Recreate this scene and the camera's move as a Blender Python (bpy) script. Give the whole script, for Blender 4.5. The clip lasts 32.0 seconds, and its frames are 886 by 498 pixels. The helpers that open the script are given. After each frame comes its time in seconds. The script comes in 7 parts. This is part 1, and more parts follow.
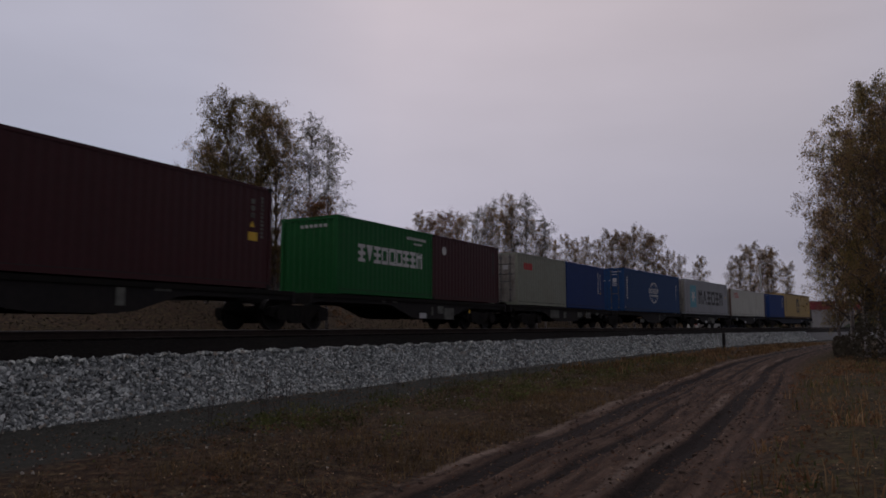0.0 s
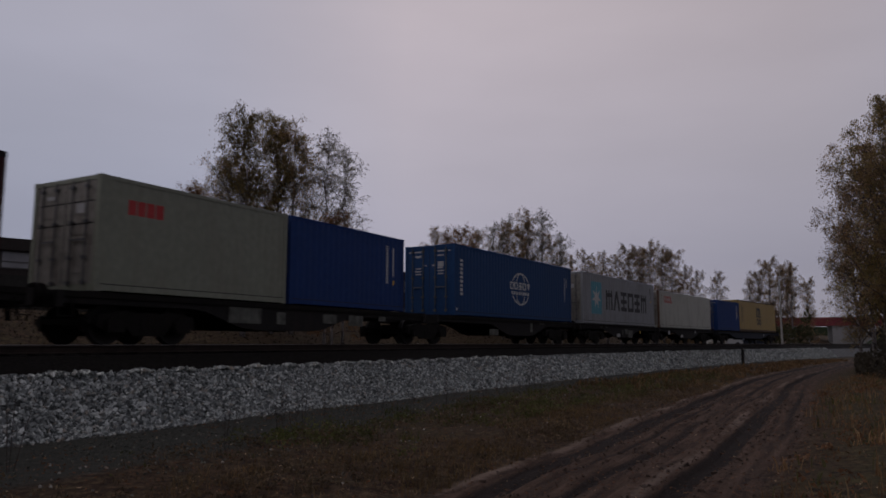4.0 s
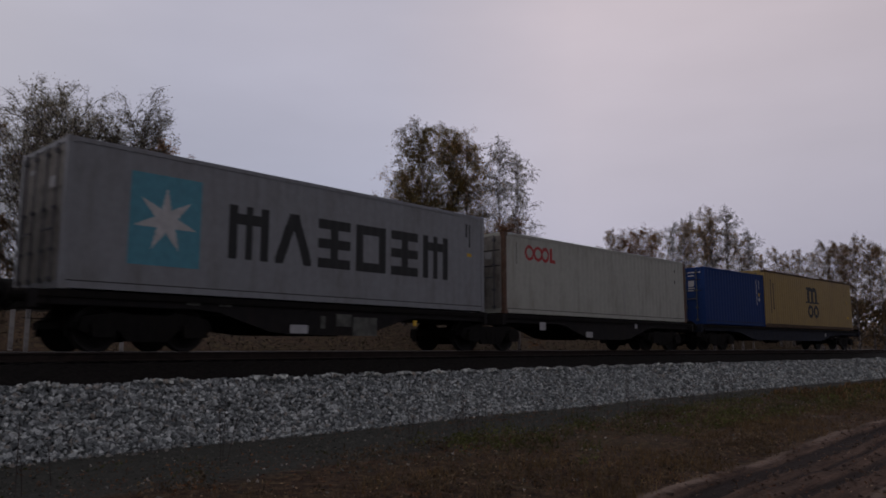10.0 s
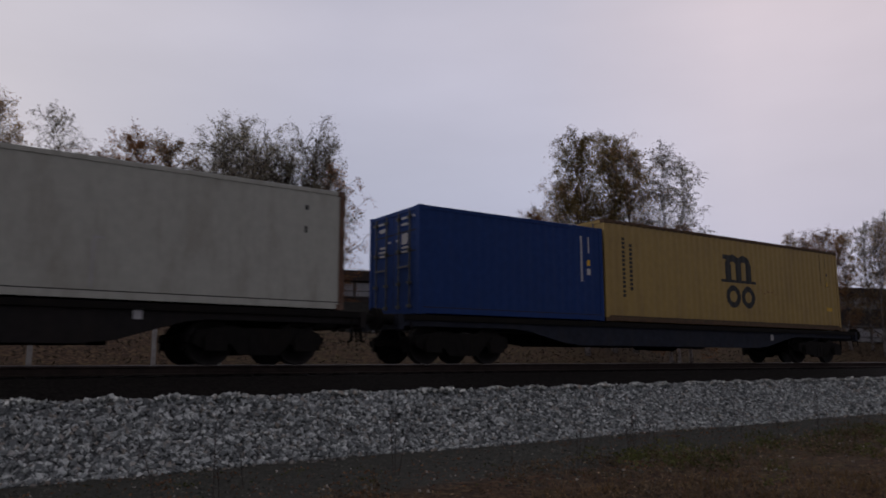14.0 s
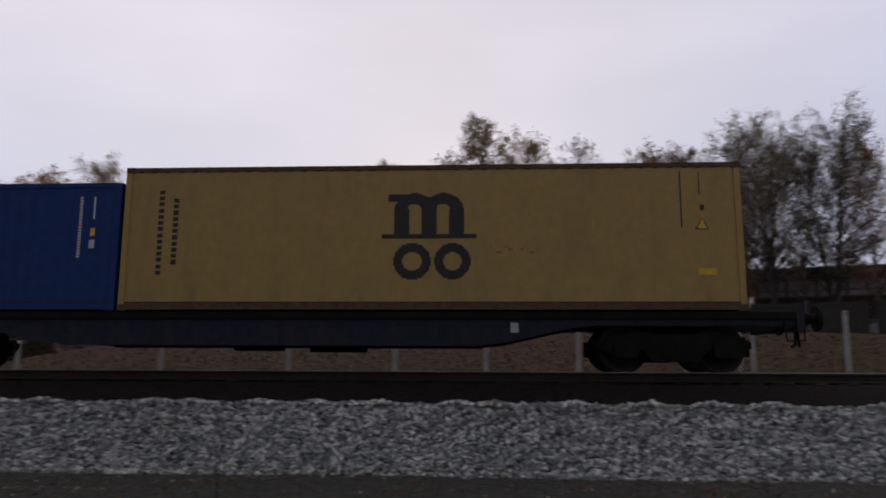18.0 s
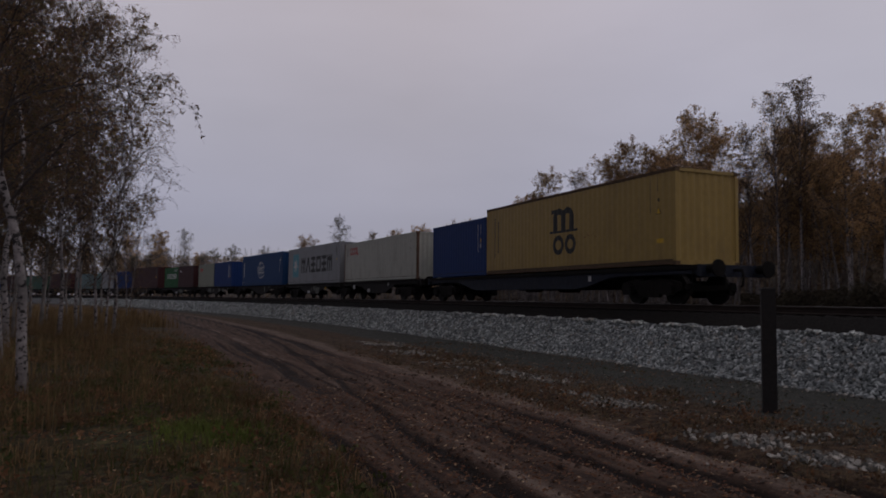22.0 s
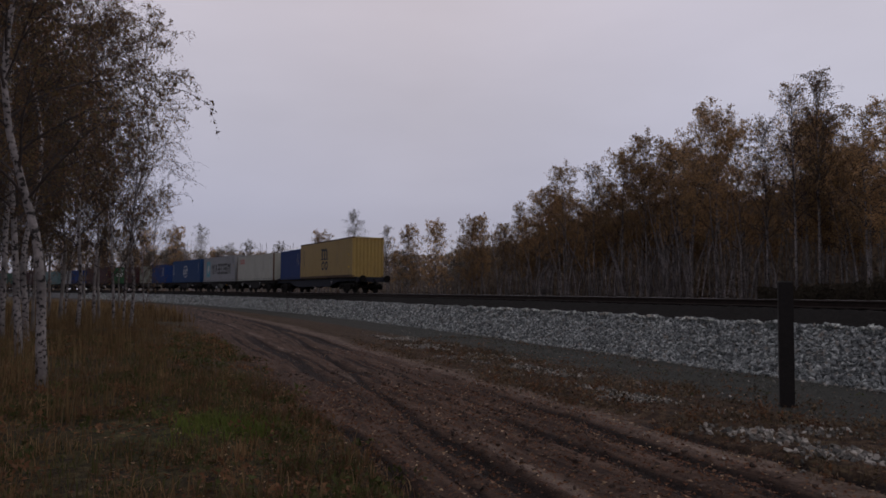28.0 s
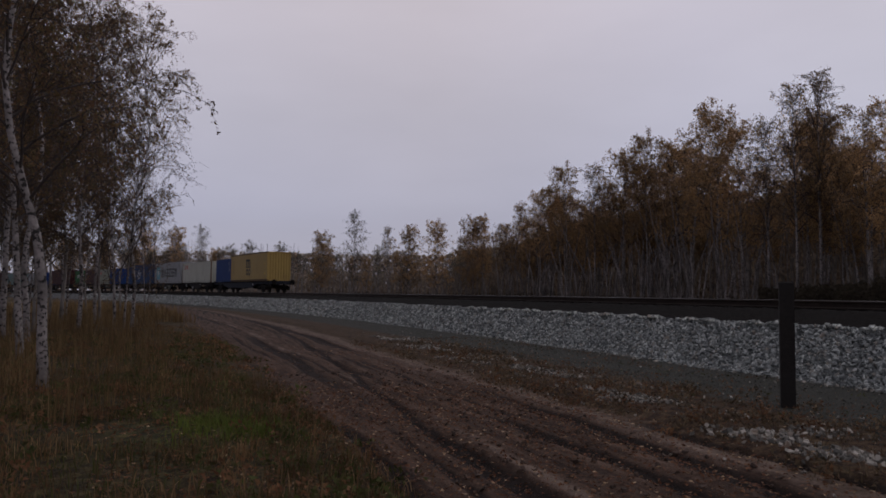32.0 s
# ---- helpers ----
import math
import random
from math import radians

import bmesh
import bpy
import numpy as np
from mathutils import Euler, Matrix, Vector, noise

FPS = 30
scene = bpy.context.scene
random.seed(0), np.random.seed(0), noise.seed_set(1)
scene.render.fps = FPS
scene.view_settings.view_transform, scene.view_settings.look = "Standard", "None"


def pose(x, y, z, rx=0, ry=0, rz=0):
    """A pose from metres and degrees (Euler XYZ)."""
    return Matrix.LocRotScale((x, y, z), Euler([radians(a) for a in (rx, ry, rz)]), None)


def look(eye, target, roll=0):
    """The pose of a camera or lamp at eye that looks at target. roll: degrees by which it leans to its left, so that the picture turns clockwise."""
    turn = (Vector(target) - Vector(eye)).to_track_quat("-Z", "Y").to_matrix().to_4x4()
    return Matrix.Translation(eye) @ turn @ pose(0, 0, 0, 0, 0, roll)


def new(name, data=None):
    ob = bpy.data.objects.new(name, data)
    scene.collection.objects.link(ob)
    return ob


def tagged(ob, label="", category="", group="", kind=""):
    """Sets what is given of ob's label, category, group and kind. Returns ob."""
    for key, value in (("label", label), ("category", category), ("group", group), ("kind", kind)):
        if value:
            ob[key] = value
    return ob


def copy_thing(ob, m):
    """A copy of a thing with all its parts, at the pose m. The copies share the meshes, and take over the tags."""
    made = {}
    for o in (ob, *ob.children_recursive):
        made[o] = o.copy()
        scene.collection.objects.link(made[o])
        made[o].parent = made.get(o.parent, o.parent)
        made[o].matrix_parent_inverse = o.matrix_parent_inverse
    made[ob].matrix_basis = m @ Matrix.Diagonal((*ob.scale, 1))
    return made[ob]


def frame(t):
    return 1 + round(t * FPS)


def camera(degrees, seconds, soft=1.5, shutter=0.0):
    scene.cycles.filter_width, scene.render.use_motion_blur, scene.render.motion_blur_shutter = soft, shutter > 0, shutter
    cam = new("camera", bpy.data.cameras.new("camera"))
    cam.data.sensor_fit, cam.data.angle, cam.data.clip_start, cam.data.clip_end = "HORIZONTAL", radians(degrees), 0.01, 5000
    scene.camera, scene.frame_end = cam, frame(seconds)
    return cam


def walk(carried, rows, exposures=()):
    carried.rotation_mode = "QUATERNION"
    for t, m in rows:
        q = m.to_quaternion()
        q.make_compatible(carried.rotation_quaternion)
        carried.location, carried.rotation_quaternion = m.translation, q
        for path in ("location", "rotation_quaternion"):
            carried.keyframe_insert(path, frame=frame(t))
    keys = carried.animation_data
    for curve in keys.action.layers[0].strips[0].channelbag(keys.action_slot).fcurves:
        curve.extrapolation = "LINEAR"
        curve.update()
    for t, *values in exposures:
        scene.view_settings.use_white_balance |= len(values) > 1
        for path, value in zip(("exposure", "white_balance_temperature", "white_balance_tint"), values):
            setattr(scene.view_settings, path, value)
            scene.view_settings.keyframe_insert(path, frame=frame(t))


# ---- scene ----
# ---------------------------------------------------------------- camera
# seconds, yaw, pitch, roll: a pan from one spot by the track
PAN = [
    (0, -4.32, 5.99, -0.02), (0.5, -4.20, 6.13, -0.06), (1, -3.96, 6.33, -0.10), (1.5, -3.86, 6.46, -0.14), (2, -3.82, 6.66, -0.16),
    (2.5, -3.76, 6.94, -0.18), (4.5, -2.45, 7.15, -0.19), (5, -1.48, 7.13, -0.2), (5.5, -0.38, 7.11, -0.2), (6, 0.52, 7.08, -0.18),
    (6.5, 1.40, 7.09, -0.18), (7, 2.53, 7.18, -0.17), (7.5, 3.78, 7.24, -0.16), (8, 4.92, 7.32, -0.14), (8.5, 6.25, 7.42, -0.13),
    (9, 7.47, 7.48, -0.13), (9.5, 8.83, 7.53, -0.11), (10, 10.44, 7.59, -0.1), (10.5, 11.98, 7.63, -0.12), (11, 13.34, 7.69, -0.14),
    (11.5, 14.64, 7.78, -0.15), (12, 15.88, 7.88, -0.12), (12.5, 17.27, 8.02, -0.11), (13, 18.80, 8.18, -0.08), (13.5, 20.67, 8.35, -0.02),
    (15.5, 32.93, 9.01, -0.02), (16, 37.37, 8.99, -0.08), (16.5, 42.50, 8.96, -0.16), (17, 48.12, 8.96, -0.2), (17.5, 54.70, 8.99, -0.24),
    (18, 62.30, 9.04, -0.25), (18.5, 71.23, 9.05, -0.27), (19, 81.50, 9.03, -0.28), (19.5, 92.60, 9.00, -0.3), (20, 103.60, 8.83, -0.42),
    (20.5, 114.0, 8.15, -0.6), (21, 121.25, 6.85, -0.72), (21.5, 125.39, 5.34, -0.7), (22, 127.92, 3.84, -0.61), (22.5, 129.5, 2.72, -0.53),
    (23, 130.10, 2.37, -0.51), (23.5, 130.25, 2.58, -0.51), (24, 129.99, 2.76, -0.51), (24.5, 129.64, 2.91, -0.51), (25, 129.38, 3.02, -0.51),
    (25.5, 129.20, 3.10, -0.51), (27.5, 129.04, 3.32, -0.51), (28, 129.04, 3.38, -0.51), (29, 129.09, 3.41, -0.52), (30, 129.11, 3.40, -0.52),
    (31, 129.10, 3.41, -0.52), (32, 129.10, 3.42, -0.52)]
EYE = 1.6
EXPO = [(0, 0.1), (2.5, 0.02), (5, -0.15), (6.5, -0.02), (10, 0.12), (13, 0.25), (16, 0.52), (18, 0.65), (19, 0.43), (19.5, 0.18), (20, -0.04), (21, -0.35), (22, 0.0), (23, 0.33), (24.5, 0.40), (27, 0.32), (32, 0.28)]
cam = camera(61.91, 32.0, soft=1.7, shutter=0.5)
walk(cam, [(t, pose(0, 0, EYE, 90 + p, r, y)) for t, y, p, r in PAN], EXPO)

# ---------------------------------------------------------------- world and sun
world = bpy.data.worlds.new("overcast_evening")
scene.world = world
world.use_nodes = True
wn, wl = world.node_tree.nodes, world.node_tree.links
wn.clear()
w_out = wn.new("ShaderNodeOutputWorld")
w_bg = wn.new("ShaderNodeBackground")
w_sky = wn.new("ShaderNodeTexSky")
w_sky.sky_type, w_sky.sun_disc = "NISHITA", False
w_sky.sun_elevation, w_sky.sun_rotation = radians(9), radians(-62)
w_co = wn.new("ShaderNodeTexCoord")
w_sep = wn.new("ShaderNodeSeparateXYZ")
wl.new(w_co.outputs["Generated"], w_sep.inputs[0])
w_ramp = wn.new("ShaderNodeValToRGB")          # cloud cover by height over the horizon
wl.new(w_sep.outputs["Z"], w_ramp.inputs[0])
els = w_ramp.color_ramp.elements
els[0].position, els[0].color = 0.0, (0.31, 0.305, 0.375, 1)
els[1].position, els[1].color = 0.42, (0.47, 0.43, 0.475, 1)
for at, col in ((0.10, (0.312, 0.31, 0.392, 1)), (0.24, (0.388, 0.372, 0.435, 1)), (1.0, (0.36, 0.338, 0.36, 1))):
    e = els.new(at)
    e.color = col
w_map = wn.new("ShaderNodeMapping")
w_map.inputs["Scale"].default_value = (1.0, 1.0, 3.4)
wl.new(w_co.outputs["Generated"], w_map.inputs[0])
w_noise = wn.new("ShaderNodeTexNoise")
w_noise.inputs["Scale"].default_value, w_noise.inputs["Detail"].default_value, w_noise.inputs["Roughness"].default_value = 1.6, 5.0, 0.5
wl.new(w_map.outputs[0], w_noise.inputs["Vector"])
w_nr = wn.new("ShaderNodeMapRange")
w_nr.inputs["From Min"].default_value, w_nr.inputs["From Max"].default_value = 0.3, 0.7
w_nr.inputs["To Min"].default_value, w_nr.inputs["To Max"].default_value = 0.92, 1.08
wl.new(w_noise.outputs["Fac"], w_nr.inputs["Value"])
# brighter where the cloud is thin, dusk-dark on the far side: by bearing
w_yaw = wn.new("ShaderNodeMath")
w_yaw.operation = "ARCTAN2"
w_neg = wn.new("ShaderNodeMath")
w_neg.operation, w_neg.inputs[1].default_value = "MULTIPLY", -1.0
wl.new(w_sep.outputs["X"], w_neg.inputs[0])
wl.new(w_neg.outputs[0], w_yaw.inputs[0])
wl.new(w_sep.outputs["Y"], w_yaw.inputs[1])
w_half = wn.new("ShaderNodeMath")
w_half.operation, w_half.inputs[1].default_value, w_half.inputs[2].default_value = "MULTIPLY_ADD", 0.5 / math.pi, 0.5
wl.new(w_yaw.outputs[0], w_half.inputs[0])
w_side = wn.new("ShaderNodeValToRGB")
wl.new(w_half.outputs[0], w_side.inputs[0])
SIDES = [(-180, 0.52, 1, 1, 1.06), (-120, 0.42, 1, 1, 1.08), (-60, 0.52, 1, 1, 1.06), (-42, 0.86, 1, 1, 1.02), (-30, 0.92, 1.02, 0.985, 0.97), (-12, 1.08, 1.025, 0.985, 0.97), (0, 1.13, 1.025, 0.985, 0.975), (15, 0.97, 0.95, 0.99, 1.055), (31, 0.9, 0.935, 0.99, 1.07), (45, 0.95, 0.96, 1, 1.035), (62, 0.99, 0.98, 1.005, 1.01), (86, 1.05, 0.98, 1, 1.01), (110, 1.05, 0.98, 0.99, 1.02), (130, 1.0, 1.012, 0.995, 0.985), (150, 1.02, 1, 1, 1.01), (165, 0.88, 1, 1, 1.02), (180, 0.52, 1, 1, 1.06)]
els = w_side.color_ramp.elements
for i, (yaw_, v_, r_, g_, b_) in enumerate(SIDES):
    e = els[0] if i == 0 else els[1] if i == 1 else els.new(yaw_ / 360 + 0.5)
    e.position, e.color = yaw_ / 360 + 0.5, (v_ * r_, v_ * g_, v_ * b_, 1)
w_mul = wn.new("ShaderNodeMix")
w_mul.data_type, w_mul.blend_type = "RGBA", "MULTIPLY"
w_mul.inputs["Factor"].default_value = 1.0
wl.new(w_ramp.outputs["Color"], w_mul.inputs["A"])
wl.new(w_nr.outputs["Result"], w_mul.inputs["B"])
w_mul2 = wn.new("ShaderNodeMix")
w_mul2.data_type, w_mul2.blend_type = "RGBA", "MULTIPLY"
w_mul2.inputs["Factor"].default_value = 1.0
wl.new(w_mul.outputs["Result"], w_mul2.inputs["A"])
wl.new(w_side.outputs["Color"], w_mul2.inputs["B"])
w_add = wn.new("ShaderNodeMix")
w_add.data_type, w_add.blend_type = "RGBA", "ADD"
w_add.inputs["Factor"].default_value = 0.006   # a little of the clear sky above the cloud
wl.new(w_mul2.outputs["Result"], w_add.inputs["A"])
wl.new(w_sky.outputs["Color"], w_add.inputs["B"])
wl.new(w_add.outputs["Result"], w_bg.inputs["Color"])
w_bg.inputs["Strength"].default_value = 1.0
wl.new(w_bg.outputs[0], w_out.inputs[0])
sun_data = bpy.data.lights.new("sun", "SUN")
sun_data.energy, sun_data.angle, sun_data.color = 0.10, radians(40), (1.0, 0.93, 0.9)
sun = new("sun", sun_data)
sun.matrix_world = look((-60 * math.sin(radians(62)), 60 * math.cos(radians(62)), 30), (0, 0, 0))

# ---------------------------------------------------------------- materials
def mat(name, col, rough=0.7, metal=0.0, var=0.25, scale=6.0, bump=0.0, bump_scale=30.0, dirt=None, dirt_amount=0.35, dirt_scale=1.3, rand=0.0, spec=0.5):
    """A surface with two scales of variation: grain and stains."""
    m = bpy.data.materials.new(name)
    m.use_nodes = True
    n, l = m.node_tree.nodes, m.node_tree.links
    b = n["Principled BSDF"]
    b.inputs["Roughness"].default_value, b.inputs["Metallic"].default_value = rough, metal
    b.inputs["Specular IOR Level"].default_value = spec
    co = n.new("ShaderNodeTexCoord")
    n1 = n.new("ShaderNodeTexNoise")
    n1.inputs["Scale"].default_value, n1.inputs["Detail"].default_value = scale, 6.0
    l.new(co.outputs["Object"], n1.inputs["Vector"])
    mr = n.new("ShaderNodeMapRange")
    mr.inputs["From Min"].default_value, mr.inputs["From Max"].default_value = 0.3, 0.7
    mr.inputs["To Min"].default_value, mr.inputs["To Max"].default_value = 1 - var, 1 + var
    l.new(n1.outputs["Fac"], mr.inputs["Value"])
    mx = n.new("ShaderNodeMix")
    mx.data_type, mx.blend_type = "RGBA", "MULTIPLY"
    mx.inputs["Factor"].default_value = 1.0
    mx.inputs["A"].default_value = (*col, 1)
    l.new(mr.outputs["Result"], mx.inputs["B"])
    out = mx.outputs["Result"]
    if rand:
        oi = n.new("ShaderNodeObjectInfo")
        mr2 = n.new("ShaderNodeMapRange")
        mr2.inputs["To Min"].default_value, mr2.inputs["To Max"].default_value = 1 - rand, 1 + rand
        l.new(oi.outputs["Random"], mr2.inputs["Value"])
        m2 = n.new("ShaderNodeMix")
        m2.data_type, m2.blend_type = "RGBA", "MULTIPLY"
        m2.inputs["Factor"].default_value = 1.0
        l.new(out, m2.inputs["A"])
        l.new(mr2.outputs["Result"], m2.inputs["B"])
        out = m2.outputs["Result"]
    if dirt:
        n2 = n.new("ShaderNodeTexNoise")
        n2.inputs["Scale"].default_value, n2.inputs["Detail"].default_value, n2.inputs["Roughness"].default_value = dirt_scale, 8.0, 0.65
        mp = n.new("ShaderNodeMapping")
        mp.inputs["Scale"].default_value = (1.6, 1.6, 0.45)
        l.new(co.outputs["Object"], mp.inputs[0])
        l.new(mp.outputs[0], n2.inputs["Vector"])
        r2 = n.new("ShaderNodeMapRange")
        r2.inputs["From Min"].default_value, r2.inputs["From Max"].default_value = 0.48, 0.78
        r2.inputs["To Max"].default_value = dirt_amount
        l.new(n2.outputs["Fac"], r2.inputs["Value"])
        m3 = n.new("ShaderNodeMix")
        m3.data_type = "RGBA"
        m3.inputs["B"].default_value = (*dirt, 1)
        l.new(r2.outputs["Result"], m3.inputs["Factor"])
        l.new(out, m3.inputs["A"])
        out = m3.outputs["Result"]
    l.new(out, b.inputs["Base Color"])
    if bump:
        nb = n.new("ShaderNodeTexNoise")
        nb.inputs["Scale"].default_value, nb.inputs["Detail"].default_value = bump_scale, 5.0
        l.new(co.outputs["Object"], nb.inputs["Vector"])
        bp = n.new("ShaderNodeBump")
        bp.inputs["Strength"].default_value, bp.inputs["Distance"].default_value = bump, 0.02
        l.new(nb.outputs["Fac"], bp.inputs["Height"])
        l.new(bp.outputs[0], b.inputs["Normal"])
    return m


RUST = (0.09, 0.05, 0.03)
M = dict(
    yellow=mat("yellow_paint", (0.36, 0.245, 0.066), 0.55, var=0.08, dirt=(0.16, 0.10, 0.045), dirt_amount=0.45),
    blue=mat("blue_paint", (0.016, 0.044, 0.158), 0.65, var=0.1, dirt=(0.026, 0.046, 0.105), dirt_amount=0.4, spec=0.15),
    blue_line=mat("mid_blue_paint", (0.015, 0.054, 0.150), 0.65, spec=0.2, var=0.1, dirt=(0.024, 0.048, 0.10), dirt_amount=0.4),
    grey=mat("light_grey_paint", (0.255, 0.264, 0.272), 0.55, var=0.08, dirt=(0.12, 0.105, 0.085), dirt_amount=0.55),
    white=mat("off_white_paint", (0.435, 0.44, 0.375), 0.55, var=0.06, dirt=(0.20, 0.17, 0.12), dirt_amount=0.6),
    aged=mat("aged_grey_white_paint", (0.225, 0.238, 0.182), 0.6, var=0.1, dirt=(0.17, 0.15, 0.11), dirt_amount=0.5),
    green=mat("green_paint", (0.004, 0.090, 0.018), 0.6, var=0.1, dirt=(0.006, 0.07, 0.015), dirt_amount=0.4, spec=0.25),
    maroon=mat("oxide_red_paint", (0.042, 0.0075, 0.009), 0.6, var=0.12, dirt=(0.026, 0.010, 0.009), dirt_amount=0.4, spec=0.3),
    teal=mat("grey_green_paint", (0.10, 0.17, 0.17), 0.55, var=0.1, dirt=(0.06, 0.07, 0.07)),
    darkgreen=mat("dark_green_paint", (0.01, 0.07, 0.04), 0.55, var=0.1, dirt=(0.02, 0.03, 0.02)),
    mark_white=mat("white_marking", (0.52, 0.52, 0.50), 0.6, var=0.12),
    mark_black=mat("black_marking", (0.014, 0.015, 0.014), 0.6, var=0.15),
    mark_red=mat("red_marking", (0.42, 0.03, 0.03), 0.6, var=0.12),
    mark_cyan=mat("pale_blue_marking", (0.09, 0.30, 0.37), 0.6, var=0.1),
    mark_yellow=mat("yellow_marking", (0.65, 0.40, 0.03), 0.6, var=0.1),
    wagon=mat("wagon_black", (0.012, 0.0105, 0.010), 0.8, var=0.3, dirt=(0.028, 0.020, 0.015), dirt_amount=0.5, spec=0.3),
    wagon_blue=mat("wagon_blue_grey", (0.014, 0.018, 0.030), 0.75, var=0.35, dirt=(0.035, 0.032, 0.03), dirt_amount=0.5, spec=0.3),
    bogie=mat("bogie_grime_and_gap_shade", (0.009, 0.008, 0.007), 0.9, var=0.3, dirt=(0.022, 0.015, 0.011), dirt_amount=0.5, spec=0.2),
    wheel=mat("wheel_steel", (0.022, 0.019, 0.017), 0.7, metal=0.3, var=0.3),
    plate=mat("white_plate", (0.42, 0.42, 0.42), 0.6, var=0.1, dirt=(0.2, 0.18, 0.15)),
    rail=mat("rail_rust", (0.026, 0.018, 0.014), 0.85, var=0.3, dirt=(0.05, 0.03, 0.02), spec=0.3),
    # door rubber; also colours the dirt seam and painted shade lines
    black_line=mat("black_rubber_dirt_and_shade", (0.016, 0.015, 0.014), 0.8, var=0.3, dirt=(0.04, 0.03, 0.025)),
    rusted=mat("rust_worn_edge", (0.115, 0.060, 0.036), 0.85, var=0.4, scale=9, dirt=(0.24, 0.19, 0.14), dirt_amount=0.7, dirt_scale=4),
    # browner, darker colour for the yellow container's rails and castings
    brown_yellow=mat("brown_yellow_edge", (0.095, 0.054, 0.024), 0.8, var=0.4, scale=9, dirt=(0.04, 0.025, 0.016), dirt_amount=0.8, dirt_scale=4),
    # pale doors: streaky grime, plus recess shade put into the colour
    grimy=mat("grimy_shaded_door", (0.25, 0.235, 0.205), 0.7, var=0.2, dirt=(0.09, 0.06, 0.045), dirt_amount=0.8, dirt_scale=2.5),
    stain=mat("rusty_smear", (0.22, 0.115, 0.040), 0.8, var=0.3),
    plate_dim=mat("dirty_pale_plate", (0.105, 0.108, 0.092), 0.8, var=0.5, scale=4, dirt=(0.03, 0.026, 0.022), dirt_amount=0.9, dirt_scale=3.0),
    lockbar=mat("grey_locking_bar", (0.10, 0.10, 0.105), 0.6, var=0.15, dirt=(0.06, 0.05, 0.045)),
    railhead=mat("rail_running_face", (0.35, 0.34, 0.33), 0.3, metal=1.0, var=0.15),
    sleeper=mat("tarred_sleeper", (0.011, 0.0095, 0.0085), 0.95, spec=0.15, var=0.35, bump=0.4, rand=0.3),
    oldbed=mat("old_dark_ballast", (0.011, 0.0095, 0.0085), 1.0, spec=0.1, var=0.5, scale=14, bump=0.8, bump_scale=40),
    post=mat("tarred_post", (0.011, 0.0085, 0.0075), 0.85, var=0.4, scale=20, bump=0.5, bump_scale=50),
)


# ---------------------------------------------------------------- mesh helpers
class Shape:
    """Collects vertices and faces for one mesh."""

    def __init__(self):
        self.v, self.f = [], []

    def box(self, x0, x1, y0, y1, z0, z1):
        b = len(self.v)
        self.v += [(x0, y0, z0), (x1, y0, z0), (x1, y1, z0), (x0, y1, z0), (x0, y0, z1), (x1, y0, z1), (x1, y1, z1), (x0, y1, z1)]
        self.f += [tuple(b + i for i in q) for q in ((0, 3, 2, 1), (4, 5, 6, 7), (0, 1, 5, 4), (1, 2, 6, 5), (2, 3, 7, 6), (3, 0, 4, 7))]
        return self

    def prism(self, outline, y0, y1):
        """An outline in x, z pushed from y0 to y1."""
        b, n = len(self.v), len(outline)
        self.v += [(x, y0, z) for x, z in outline] + [(x, y1, z) for x, z in outline]
        self.f += [tuple(b + i for i in range(n)), tuple(b + n + i for i in reversed(range(n)))]
        self.f += [(b + i, b + n + i, b + n + (i + 1) % n, b + (i + 1) % n) for i in range(n)]
        return self

    def tube(self, points, radii, sides=8, caps=True):
        b = len(self.v)
        pts = [Vector(p) for p in points]
        for i, p in enumerate(pts):
            d = (pts[min(i + 1, len(pts) - 1)] - pts[max(i - 1, 0)]).normalized()
            a = d.orthogonal().normalized() if abs(d.z) > 0.95 else d.cross(Vector((0, 0, 1))).normalized()
            c = d.cross(a)
            for k in range(sides):
                t = 2 * math.pi * k / sides
                self.v.append(tuple(p + radii[i] * (math.cos(t) * a + math.sin(t) * c)))
        for i in range(len(pts) - 1):
            for k in range(sides):
                k2 = (k + 1) % sides
                self.f.append((b + i * sides + k, b + i * sides + k2, b + (i + 1) * sides + k2, b + (i + 1) * sides + k))
        if caps:
            self.f += [tuple(b + k for k in reversed(range(sides))), tuple(b + (len(pts) - 1) * sides + k for k in range(sides))]
        return self

    def mesh(self, name, material, smooth=False):
        me = bpy.data.meshes.new(name)
        me.from_pydata(self.v, [], self.f)
        for m in (material if isinstance(material, (list, tuple)) else [material]):
            me.materials.append(m)
        if smooth:
            me.shade_smooth()
        me.update()
        return me


def part(name, shape, material, parent, label="", smooth=False):
    me = shape if isinstance(shape, bpy.types.Mesh) else shape.mesh(name, material, smooth)
    ob = new(name, me)
    ob.parent = parent
    if label:
        ob["label"] = label
    return ob


def thing(name, label, category, group=""):
    ob = new(name)
    ob.empty_display_size = 0.3
    return tagged(ob, label, category, group)


# ---------------------------------------------------------------- the line of the track
PSI, OFF = radians(-31.21), 15.41
RAIL_Z = EYE - 0.10                    # top of the rails
S_TAB = np.arange(-330.0, 260.01, 0.25)
BEND = np.interp(S_TAB, (-200, -110, -60, -30, -10, 10, 30, 60, 110, 160), (-0.00141, -0.0025, -0.00323, -0.00264, -0.00143, -0.00179, -0.00276, -0.00251, -0.0006, 0.0))
H_TAB = np.concatenate([[0], np.cumsum((BEND[1:] + BEND[:-1]) / 2 * 0.25)])
i0 = int(np.argmin(np.abs(S_TAB)))
H_TAB += PSI - H_TAB[i0]
